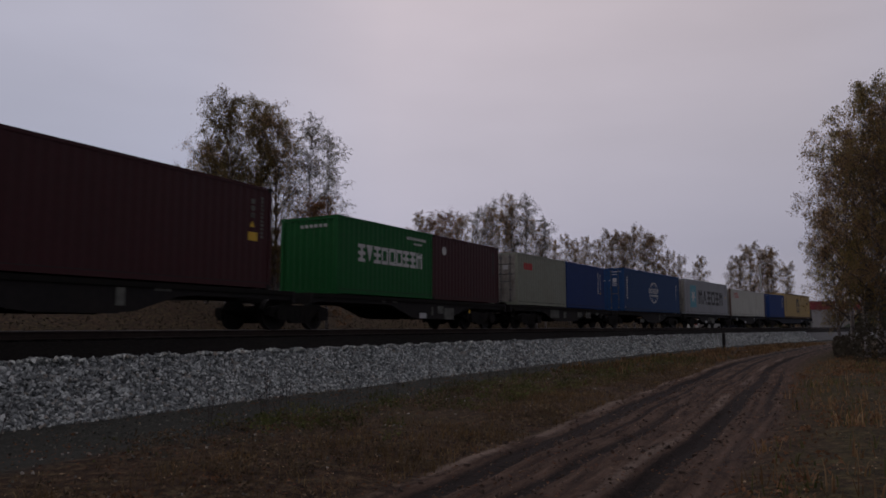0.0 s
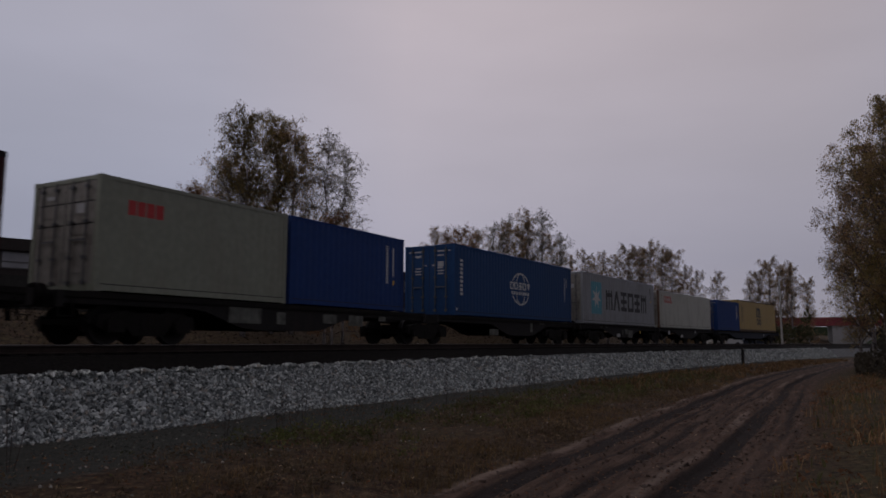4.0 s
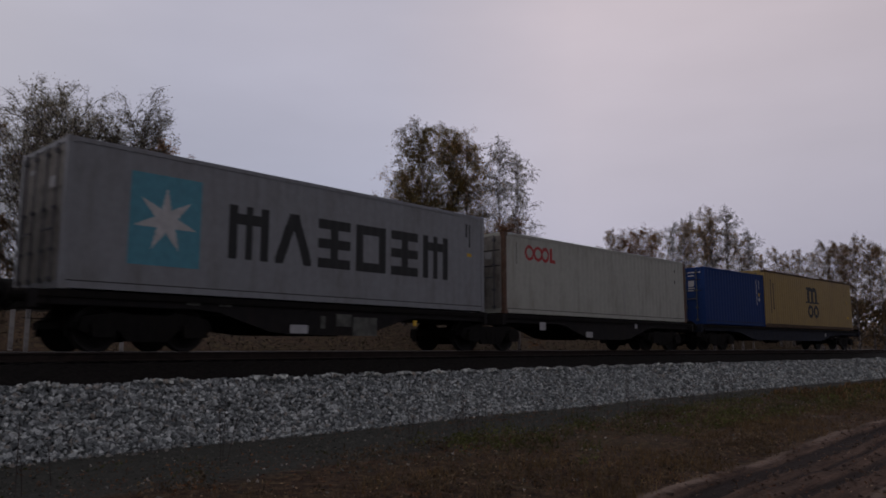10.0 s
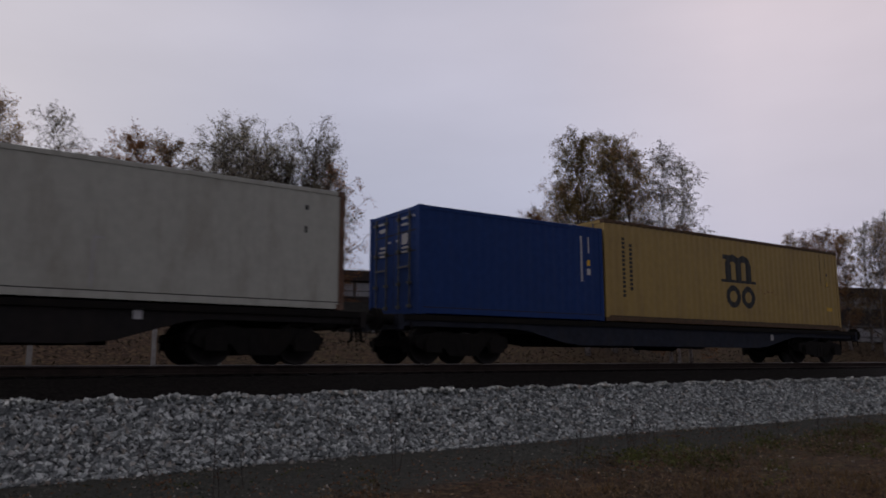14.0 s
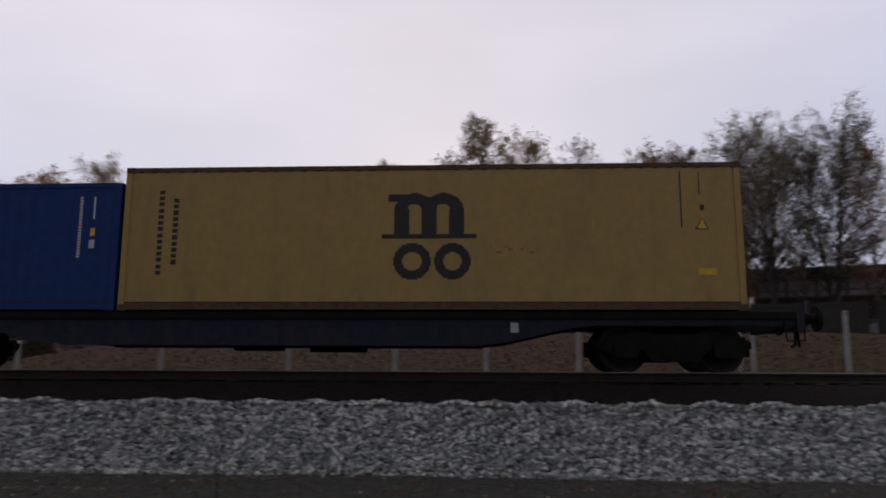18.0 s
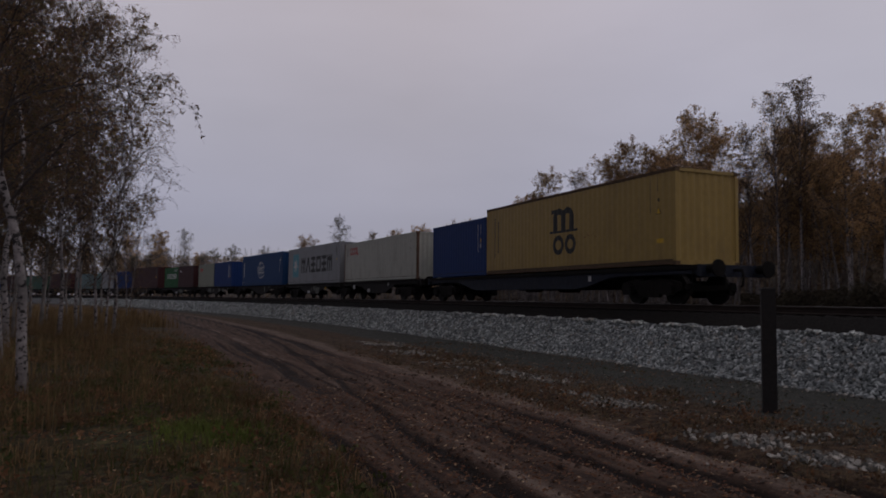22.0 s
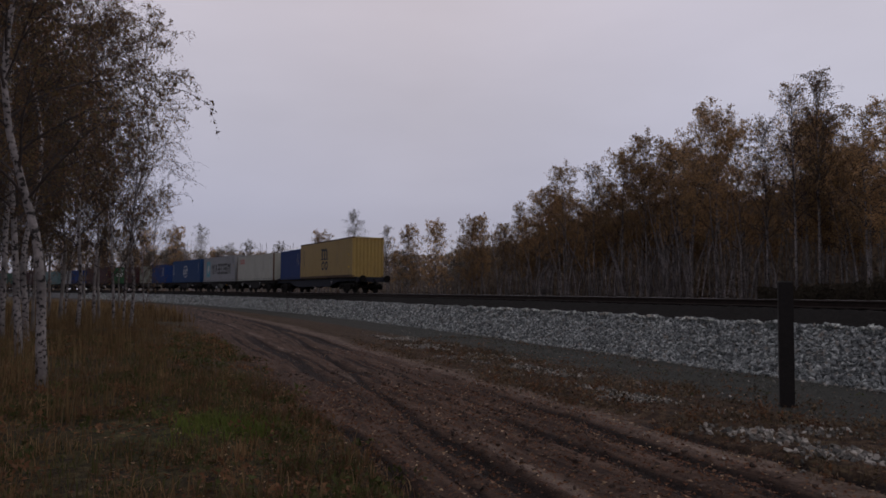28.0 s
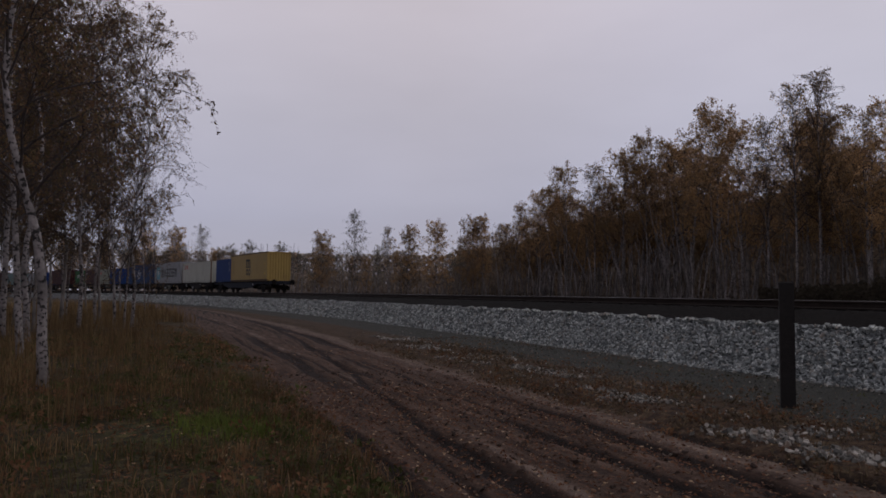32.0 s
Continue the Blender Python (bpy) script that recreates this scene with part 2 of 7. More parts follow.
X_TAB = np.concatenate([[0], np.cumsum(-np.sin((H_TAB[1:] + H_TAB[:-1]) / 2) * 0.25)])
Y_TAB = np.concatenate([[0], np.cumsum(np.cos((H_TAB[1:] + H_TAB[:-1]) / 2) * 0.25)])
X_TAB += -math.cos(PSI) * OFF - X_TAB[i0]
Y_TAB += -math.sin(PSI) * OFF - Y_TAB[i0]


def track(s, q=0.0):
    """Place and heading at s metres along the track, q metres off its centre (towards the camera)."""
    x, y, h = float(np.interp(s, S_TAB, X_TAB)), float(np.interp(s, S_TAB, Y_TAB)), float(np.interp(s, S_TAB, H_TAB))
    return x + q * math.cos(h), y + q * math.sin(h), h


def track_np(s, q):
    h = np.interp(s, S_TAB, H_TAB)
    return np.interp(s, S_TAB, X_TAB) + q * np.cos(h), np.interp(s, S_TAB, Y_TAB) + q * np.sin(h), h


def along(t):
    """How far along the track the middle of the last container is at t seconds."""
    x = (t - 18) / 10
    drift = np.interp(t, (0, 5, 7, 9, 12, 14, 16, 17, 18, 19, 20, 21, 22.5, 24, 26.5, 29, 32), (1.03, 0.71, 0.64, 0.62, 0.5, 0.32, 0.19, 0.06, 0.02, -0.02, -0.14, -0.15, -0.12, -0.13, -0.78, -1.47, -2.4))
    return -1.25 - 5.66 * (t - 18) + 0.8 * x * x + 0.11 * x ** 3 + float(drift)


def sweep(profile, s_list, closed=True):
    """A profile of (q, z) carried along the track."""
    sh = Shape()
    n = len(profile)
    for s in s_list:
        for q, z in profile:
            x, y, _ = track(s, q)
            sh.v.append((x, y, z))
    for i in range(len(s_list) - 1):
        for k in range(n if closed else n - 1):
            k2 = (k + 1) % n
            sh.f.append((i * n + k, (i + 1) * n + k, (i + 1) * n + k2, i * n + k2))
    return sh


# distance across the ground from the track, for any place
PT = np.stack([X_TAB, Y_TAB], 1)[::4]


def track_q(x, y):
    """Signed distance from the track's centre (positive on the camera's side), and s, for arrays."""
    x, y = np.asarray(x, float), np.asarray(y, float)
    a = -math.sin(PSI) * x + math.cos(PSI) * y
    s = a.copy()
    for _ in range(4):
        tx, ty, h = track_np(s, 0.0)
        s = np.clip(s + (x - tx) * -np.sin(h) + (y - ty) * np.cos(h), -329, 259)
    tx, ty, h = track_np(s, 0.0)
    return (x - tx) * np.cos(h) + (y - ty) * np.sin(h), s

# ---------------------------------------------------------------- ground
SHOULDER_Q, SHOULDER_Z, TOE_Q, TOE_Z = 2.75, RAIL_Z - 0.56, 3.95, 0.0


def smooth01(x):
    x = np.clip(x, 0, 1)
    return x * x * (3 - 2 * x)


def road_edges(s):
    """Where the dirt road begins (bank side) and ends, in metres from the track."""
    near = np.interp(s, (-90, -60, -35, -15, -4, 5, 12, 26, 37, 70, 110), (8.6, 9.0, 9.6, 10.03, 10.2, 11.4, 11.5, 10.85, 10.36, 9.4, 9.0))
    far = np.interp(s, (-90, -60, -35, -15, -6, 8, 16, 26, 38, 70, 110), (11.8, 12.2, 13.4, 13.5, 13.6, 14.5, 14.5, 13.95, 13.1, 11.8, 11.4))
    return near + 0.03 * np.sin(s * 0.7), far + 0.04 * np.sin(s * 0.5 + 1)


RUTS = ((0.12, 0.075, 0.17), (0.25, 0.03, 0.08), (0.39, 0.045, 0.08), (0.50, 0.03, 0.06), (0.715, 0.065, 0.16), (0.90, 0.04, 0.06))   # place across the road, half width, depth


def road_form(q, s):
    """Across the road: place u (0 to 1 inside), and depth and height of ruts and ridges."""
    near, far = road_edges(s)
    wide = far - near
    u = (q - near) / wide
    low, high = np.zeros_like(u), np.zeros_like(u)
    for c, w, dep in RUTS:
        cc = c + (0.012 * np.sin(s * 0.33 + c * 9) + 0.005 * np.sin(s * 0.95 + c * 5))
        fade = 0.65 + 0.35 * np.sin(s * 0.21 + c * 17)
        low += dep * fade * smooth01((w - np.abs(u - cc)) / 0.035)
        high += 0.4 * dep * fade * np.exp(-((np.abs(u - cc) - w - 0.03) / 0.03) ** 2)
    deep = 0.45 + 0.55 * smooth01((s + 3) / 8)
    low, high = low * deep, high * deep
    for c, w in ((0.08, 0.012), (0.29, 0.016), (0.345, 0.012), (0.46, 0.012), (0.62, 0.014), (0.67, 0.012), (0.83, 0.014)):
        cc = c + 0.012 * np.sin(s * 0.17 + c * 23) + 0.003 * np.sin(s * 1.1 + c * 31)
        low += 0.095 * (1.2 - deep) * np.clip(np.sin(s * 0.3 + c * 41) + 0.6, 0, 1) * smooth01((w + 0.012 - np.abs(u - cc)) / 0.02)
    # a wheel rut that cuts across towards the far side, and a washed-out gully by the bank
    dq = q - np.interp(s, (-60, -40, -26.6, -17.4, -11.5, -7.8, -4), (9.6, 10.0, 10.84, 11.63, 12.21, 12.58, 12.75)) - 0.03 * np.sin(s * 1.3)
    on = smooth01((-s - 2) / 3)
    low += on * 0.085 * smooth01((0.11 - np.abs(dq)) / 0.08)
    high += on * 0.30 * np.exp(-((dq + 0.26) / 0.09) ** 2)
    for q0, s0, s1 in ((9.72, -9.0, -1.0), (13.5, -10.0, -4.0), (11.3, -10.0, -2.0)):
        low += 0.12 * smooth01((s - s0) / 2) * smooth01((s1 - s) / 2) * smooth01((0.15 - np.abs(q - q0 - 0.06 * np.sin(s * 1.1 + q0))) / 0.10)
    berm = np.exp(-((u + 0.02) / 0.035) ** 2) * smooth01((s + 30) / 10) * (0.2 + 0.8 * smooth01((s + 3) / 8))
    ridge = np.exp(-((u - 0.605) / 0.032) ** 2)
    return u, low, high, berm, ridge


def noise2(x, y, seed=0):
    """Soft value noise from sums of sines, for the lie of the land."""
    r = np.random.RandomState(seed)
    z = np.zeros_like(x)
    for f, a in ((0.35, 1.0), (0.9, 0.6), (2.1, 0.35), (4.7, 0.22), (9.0, 0.12)):
        for _ in range(3):
            t = r.rand() * 6.283
            z += a / 3 * np.sin(f * (x * np.cos(t) + y * np.sin(t)) + r.rand() * 6.283)
    return z


def ground_z(x, y):
    q, s = track_q(x, y)
    u, low, high, berm, ridge = road_form(q, s)
    far = np.hypot(x, y)
    near = smooth01((75 - far) / 40)
    z = 0.045 * noise2(x, y, 3) * near
    inroad = smooth01((u + 0.27) / 0.1) * smooth01((1.09 - u) / 0.1)
    z += near * (inroad * (0.12 * high - 0.55 * low + 0.008 * noise2(x * 2.3, y * 2.3, 8) + 0.006 * noise2(x * 4.1, y * 4.1, 28) - 0.05) + 0.018 * berm * (1 + 0.8 * np.sin(s * 2.3) * np.sin(s * 0.9 + 1)) + 0.006 * ridge)
    z += 0.025 * noise2(x * 1.7, y * 1.7, 15) * near * (1 - inroad)
    z += 0.10 * smooth01((u - 1.0) / 0.5) * near * (1 - smooth01((far - 30) / 10))
    z = z + (TOE_Z - 0.02 - z) * smooth01((7.6 - q) / 1.2) * (q > -60)
    z = z + (0.7 + 2.4 * smooth01((s + 30) / 18) + 0.18 * noise2(x * 0.5, y * 0.5, 11)) * smooth01((-q - 5.0) / 14) # land rises beyond the track
    under = smooth01(np.where(q > 0, 3.75 - q, 4.6 + q) / 0.5)
    z = z - 0.25 * under
    return z


def spaced(fine, reach, step, grow):
    a = list(np.arange(fine[0], fine[1] + 1e-6, step))
    up, st = a[-1], step
    while up < reach:
        st *= grow
        up += st
        a.append(up)
    lo, st = a[0], step
    while lo > -reach:
        st *= grow
        lo -= st
        a.insert(0, lo)
    return np.array(a)


ga, gb = spaced((-18, 22), 2600, 0.18, 1.08), spaced((-1, 12), 2600, 0.065, 1.09)
AA, BB = np.meshgrid(ga, gb, indexing="ij")
d0, n0 = (-math.sin(PSI), math.cos(PSI)), (-math.cos(PSI), -math.sin(PSI))
GX, GY = AA * d0[0] + BB * n0[0], AA * d0[1] + BB * n0[1]
GZ = ground_z(GX.ravel(), GY.ravel()).reshape(GX.shape)
na, nb = GX.shape
ii = np.arange(na * nb).reshape(na, nb)
quads = np.stack([ii[:-1, :-1], ii[1:, :-1], ii[1:, 1:], ii[:-1, 1:]], -1).reshape(-1, 4)
quads = quads[:, ::-1]


def np_mesh(name, verts, faces, materials, smooth=True):
    me = bpy.data.meshes.new(name)
    verts, faces = np.asarray(verts, np.float32), np.asarray(faces, np.int32)
    k = faces.shape[1]
    me.vertices.add(len(verts))
    me.vertices.foreach_set("co", verts.ravel())
    me.loops.add(faces.size)
    me.loops.foreach_set("vertex_index", faces.ravel())
    me.polygons.add(len(faces))
    me.polygons.foreach_set("loop_start", np.arange(0, faces.size, k, dtype=np.int32))
    me.polygons.foreach_set("use_smooth", np.full(len(faces), smooth))
    for m in materials:
        me.materials.append(m)
    me.update(calc_edges=True)
    me.validate()
    return me


def ground_material():
    m = bpy.data.materials.new("ground_soil_and_grass")
    m.use_nodes = True
    n, l = m.node_tree.nodes, m.node_tree.links
    b = n["Principled BSDF"]
    b.inputs["Roughness"].default_value = 0.95
    b.inputs["Specular IOR Level"].default_value = 0.2
    co = n.new("ShaderNodeTexCoord")
    at = n.new("ShaderNodeAttribute")
    at.attribute_name = "cover"
    sp = n.new("ShaderNodeSeparateColor")
    l.new(at.outputs["Color"], sp.inputs[0])

    def noise_(scale, detail=6, rough=0.6):
        t = n.new("ShaderNodeTexNoise")
        t.inputs["Scale"].default_value, t.inputs["Detail"].default_value, t.inputs["Roughness"].default_value = scale, detail, rough
        l.new(co.outputs["Object"], t.inputs["Vector"])
        return t.outputs["Fac"]

    def ramp(fac, stops):
        r = n.new("ShaderNodeValToRGB")
        l.new(fac, r.inputs[0])
        e = r.color_ramp.elements
        e[0].position, e[0].color = stops[0][0], (*stops[0][1], 1)
        e[1].position, e[1].color = stops[-1][0], (*stops[-1][1], 1)
        for p, c in stops[1:-1]:
            x = e.new(p)
            x.color = (*c, 1)
        return r.outputs["Color"]

    def mix(fac, a, c):
        x = n.new("ShaderNodeMix")
        x.data_type = "RGBA"
        l.new(fac, x.inputs["Factor"])
        l.new(a, x.inputs["A"])
        l.new(c, x.inputs["B"])
        return x.outputs["Result"]

    def edge(chan, fac_noise, width=0.5):
        """A cover edge broken up by noise."""
        a = n.new("ShaderNodeMath")
        a.operation = "ADD"
        l.new(chan, a.inputs[0])
        s = n.new("ShaderNodeMath")
        s.operation = "MULTIPLY_ADD"
        l.new(fac_noise, s.inputs[0])
        s.inputs[1].default_value, s.inputs[2].default_value = 1.4, -0.7
        l.new(s.outputs[0], a.inputs[1])
        r = n.new("ShaderNodeMapRange")
        r.inputs["From Min"].default_value, r.inputs["From Max"].default_value = 0.5 - width / 2, 0.5 + width / 2
        l.new(a.outputs[0], r.inputs["Value"])
        return r.outputs["Result"]

    def blend(f1, f2, k):
        x = n.new("ShaderNodeMix")
        x.inputs["Factor"].default_value = k
        l.new(f1, x.inputs["A"])
        l.new(f2, x.inputs["B"])
        return x.outputs["Result"]

    fine, mid, big, patch = noise_(30, 8, 0.75), noise_(6.5, 6, 0.65), noise_(1.5, 5, 0.6), noise_(0.5, 4)
    grain = blend(fine, mid, 0.55)
    mp = n.new("ShaderNodeMapping")                  # streaks drawn out along the wheel tracks
    turn = n.new("ShaderNodeMapping")
    turn.inputs["Rotation"].default_value = (0, 0, -PSI)
    l.new(co.outputs["Object"], turn.inputs[0])
    mp.inputs["Scale"].default_value = (7.0, 0.55, 1.0)
    l.new(turn.outputs[0], mp.inputs[0])
    st = n.new("ShaderNodeTexNoise")
    st.inputs["Scale"].default_value, st.inputs["Detail"].default_value, st.inputs["Roughness"].default_value = 1.0, 6.0, 0.6
    l.new(mp.outputs[0], st.inputs["Vector"])
    drawn = blend(grain, st.outputs["Fac"], 0.5)
    turf = ramp(grain, ((0.38, (0.0075, 0.0048, 0.0030)), (0.47, (0.0380, 0.0208, 0.0112)), (0.55, (0.0860, 0.0530, 0.0300)), (0.63, (0.1750, 0.1180, 0.0700))))
    moss = ramp(grain, ((0.38, (0.0059, 0.0067, 0.0030)), (0.50, (0.0429, 0.0414, 0.0148)), (0.62, (0.1406, 0.1184, 0.0444))))
    soil = ramp(drawn, ((0.38, (0.0200, 0.0120, 0.0088)), (0.5, (0.0760, 0.0462, 0.0325)), (0.62, (0.1560, 0.1020, 0.0740))))
    sand = ramp(drawn, ((0.36, (0.0880, 0.0615, 0.0470)), (0.64, (0.2550, 0.1890, 0.1490))))
    dark_soil = ramp(grain, ((0.38, (0.0070, 0.0049, 0.0044)), (0.64, (0.0370, 0.0255, 0.0212))))
    grit = ramp(blend(fine, mid, 0.3), ((0.36, (0.0105, 0.0112, 0.0095)), (0.48, (0.0330, 0.0348, 0.0292)), (0.58, (0.0690, 0.0690, 0.0585)), (0.68, (0.1320, 0.1260, 0.1060))))
    at2 = n.new("ShaderNodeAttribute")
    at2.attribute_name = "wear"
    sp2 = n.new("ShaderNodeSeparateColor")
    l.new(at2.outputs["Color"], sp2.inputs[0])
    c = mix(edge(sp.outputs[2], blend(mid, big, 0.6)), turf, moss)
    c = mix(edge(sp.outputs[0], mid), c, soil)
    c = mix(edge(sp2.outputs[1], blend(mid, big, 0.5), 0.6), c, sand)
    c = mix(edge(sp2.outputs[0], mid, 0.5), c, dark_soil)
    c = mix(edge(sp.outputs[1], blend(mid, big, 0.5), 0.7), c, grit)
    l.new(c, b.inputs["Base Color"])
    bp = n.new("ShaderNodeBump")
    bp.inputs["Strength"].default_value, bp.inputs["Distance"].default_value = 0.8, 0.03
    hm = n.new("ShaderNodeMath")
    hm.operation = "ADD"
    l.new(fine, hm.inputs[0])
    l.new(mid, hm.inputs[1])
    l.new(hm.outputs[0], bp.inputs["Height"])
    l.new(bp.outputs[0], b.inputs["Normal"])
    return m


ground_me = np_mesh("ground", np.stack([GX, GY, GZ], -1).reshape(-1, 3), quads, [ground_material()])
gq, gs = track_q(GX.ravel(), GY.ravel())
gu, g_low, g_high, g_berm, g_ridge = road_form(gq, gs)
cover = np.zeros((GX.size, 4), np.float32)
cover[:, 0] = smooth01((gu + 0.08) / 0.14) * smooth01((1.08 - gu) / 0.16)
cover[:, 1] = smooth01((7.9 - 0.5 * smooth01((-gs - 8) / 8) - 1.6 * smooth01((gs - 9) / 14) - gq) / 1.0) * (gq > -6)
cover[:, 2] = 0.24 + 0.22 * smooth01((gu - 1.0) / 0.3) * (gs < 8) + 0.6 * np.exp(-(np.hypot(GX.ravel() + 4.9, GY.ravel() + 6.8) / 1.3) ** 2) + 0.10 * smooth01((gs - 6) / 6) * (gq < 9.5) + 0.22 * smooth01((gu - 1.0) / 0.3) * (gs >= 8)
cover[:, 3] = 1
wear = np.zeros((GX.size, 4), np.float32)
# soil darker with rut depth, and slightly darker across the road
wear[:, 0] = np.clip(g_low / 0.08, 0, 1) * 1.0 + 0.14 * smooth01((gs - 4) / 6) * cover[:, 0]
wear[:, 1] = np.clip(1.05 * g_berm * (0.65 + 0.35 * np.sin(gs * 1.7 + np.sin(gs * 0.6))) + 0.95 * g_ridge * (g_low < 0.03) * (0.6 + 0.4 * np.sin(gs * 0.8)) + 0.10 * np.exp(-((gu + 0.2) / 0.14) ** 2) * (gs > 0) + 0.6 * np.exp(-((gu + 0.05) / 0.12) ** 2) * (gs <= 0), 0, 1)
wear[:, 3] = 1
for nm, arr in (("cover", cover), ("wear", wear)):
    layer = ground_me.color_attributes.new(nm, "FLOAT_COLOR", "POINT")
    layer.data.foreach_set("color", arr.ravel())
ground = tagged(new("ground", ground_me), "bare autumn ground with dry grass and rutted dirt track", "ground", kind="structure")

# ---------------------------------------------------------------- track bed, rails, sleepers
S_LINE = list(np.arange(-300, -60, 4.0)) + list(np.arange(-60, 60, 1.0)) + list(np.arange(60, 240, 4.0))
bed_profile = [(SHOULDER_Q - 0.12, SHOULDER_Z - 0.06), (1.6, RAIL_Z - 0.214), (-1.6, RAIL_Z - 0.214), (-2.6, RAIL_Z - 0.5), (-4.6, -0.2), (-4.6, -0.5), (SHOULDER_Q - 0.12, -0.5)]
tagged(new("track_bed", sweep(bed_profile, S_LINE).mesh("track_bed", M["oldbed"])), "dark oily old ballast between the rails", "track bed", kind="structure")

GAUGE = 1.52
rail_outline = [(-0.075, 0), (0.075, 0), (0.075, 0.012), (0.012, 0.035), (0.010, 0.125), (0.036, 0.14), (0.036, 0.168), (0.028, 0.178), (-0.028, 0.178), (-0.036, 0.168), (-0.036, 0.14), (-0.010, 0.125), (-0.012, 0.035), (-0.075, 0.012)]
railway = tagged(new("railway_track"), "single railway track of rusty rails on tarred sleepers", "railway track", kind="structure")
for side in (1, -1):
    prof = [(side * (GAUGE / 2 + 0.036) + q, RAIL_Z - 0.178 + z) for q, z in rail_outline]
    part("rail", sweep(prof, S_LINE), M["rail"], railway, "rusty steel rail")
    c = side * (GAUGE / 2 + 0.036)
    part("running_face", sweep([(c - 0.024, RAIL_Z - 0.004), (c + 0.024, RAIL_Z - 0.004), (c + 0.022, RAIL_Z + 0.004), (c - 0.022, RAIL_Z + 0.004)], S_LINE), M["railhead"], railway, "polished running face of the rail")

sl = Shape()
sl.prism([(-0.125, -0.2), (0.125, -0.2), (0.125, -0.02), (0.105, 0.0), (-0.105, 0.0), (-0.125, -0.02)], -1.37, 1.37)
for sgn in (1, -1):
    sl.box(-0.12, 0.12, sgn * 0.8 - 0.19, sgn * 0.8 + 0.19, 0.0, 0.018)
sleeper_me = sl.mesh("sleeper", M["sleeper"])
SLEEPER_Z = RAIL_Z - 0.178 - 0.02
far_sleepers = Shape()
for k in range(-330, 380):
    s = k * 0.6
    x, y, h = track(s)
    if abs(k) <= 149:
        ob = part("sleeper", sleeper_me, None, railway)
        ob.matrix_local = pose(x, y, SLEEPER_Z + 0.006 * math.sin(k * 2.3), 0, 0, math.degrees(h) + 90 + 0.7 * math.sin(k * 1.7))
    else:
        m = pose(x, y, SLEEPER_Z, 0, 0, math.degrees(h) + 90)
        b = len(far_sleepers.v)
        far_sleepers.box(-0.125, 0.125, -1.37, 1.37, -0.2, 0)
        far_sleepers.v[b:] = [tuple(m @ Vector(v)) for v in far_sleepers.v[b:]]
tagged(part("far_sleepers", far_sleepers, M["sleeper"], railway), kind="stuff")

# ---------------------------------------------------------------- fresh ballast on the shoulder
def stone_material(name="crushed_granite", tone=1.0, tint=(1.01, 1.0, 0.97)):
    m = bpy.data.materials.new(name)
    m.use_nodes = True
    n, l = m.node_tree.nodes, m.node_tree.links
    b = n["Principled BSDF"]
    b.inputs["Roughness"].default_value = 0.9
    g = n.new("ShaderNodeNewGeometry")
    r = n.new("ShaderNodeValToRGB")
    l.new(g.outputs["Random Per Island"], r.inputs[0])
    e = r.color_ramp.elements
    e[0].position, e[0].color = 0.0, (0.093 * tint[0], 0.104 * tint[1], 0.107 * tint[2], 1)
    e[1].position, e[1].color = 1.0, (0.59 * tint[0], 0.625 * tint[1], 0.62 * tint[2], 1)
    for p, c in ((0.30, (0.19, 0.209, 0.212)), (0.60, (0.295, 0.322, 0.325)), (0.66, (0.30, 0.27, 0.235)), (0.72, (0.38, 0.41, 0.412))):
        x = e.new(p)
        x.color = (c[0] * tint[0], c[1] * tint[1], c[2] * tint[2], 1)
    co = n.new("ShaderNodeTexCoord")
    t = n.new("ShaderNodeTexNoise")
    t.inputs["Scale"].default_value, t.inputs["Detail"].default_value = 45.0, 6.0
    l.new(co.outputs["Object"], t.inputs["Vector"])
    mr = n.new("ShaderNodeMapRange")
    mr.inputs["To Min"].default_value, mr.inputs["To Max"].default_value = 0.65 * tone, 1.3 * tone
    l.new(t.outputs["Fac"], mr.inputs["Value"])
    mx = n.new("ShaderNodeMix")
    mx.data_type, mx.blend_type = "RGBA", "MULTIPLY"
    mx.inputs["Factor"].default_value = 1.0
    l.new(r.outputs["Color"], mx.inputs["A"])
    l.new(mr.outputs["Result"], mx.inputs["B"])
    l.new(mx.outputs["Result"], b.inputs["Base Color"])
    bp = n.new("ShaderNodeBump")
    bp.inputs["Strength"].default_value, bp.inputs["Distance"].default_value = 0.5, 0.02
    l.new(t.outputs["Fac"], bp.inputs["Height"])
    l.new(bp.outputs[0], b.inputs["Normal"])
    return m


M["stone"] = stone_material()
M["dusty_stone"] = stone_material("dusty_granite", 0.72, (1.14, 1.0, 0.88))
M["grit_stone"] = stone_material("dark_gravel", 0.26, (1.05, 1.0, 0.82))
# bank coloured darker than its stones, as shade in the gaps
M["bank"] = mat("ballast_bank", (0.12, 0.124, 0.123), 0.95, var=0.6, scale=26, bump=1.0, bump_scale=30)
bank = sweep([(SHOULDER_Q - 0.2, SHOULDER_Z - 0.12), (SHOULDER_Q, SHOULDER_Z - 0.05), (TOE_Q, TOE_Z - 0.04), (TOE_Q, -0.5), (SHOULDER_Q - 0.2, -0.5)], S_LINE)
tagged(new("ballast_bank", bank.mesh("ballast_bank", M["bank"])), "sloping ballast shoulder, dark as the shade between its stones", "embankment", kind="structure")


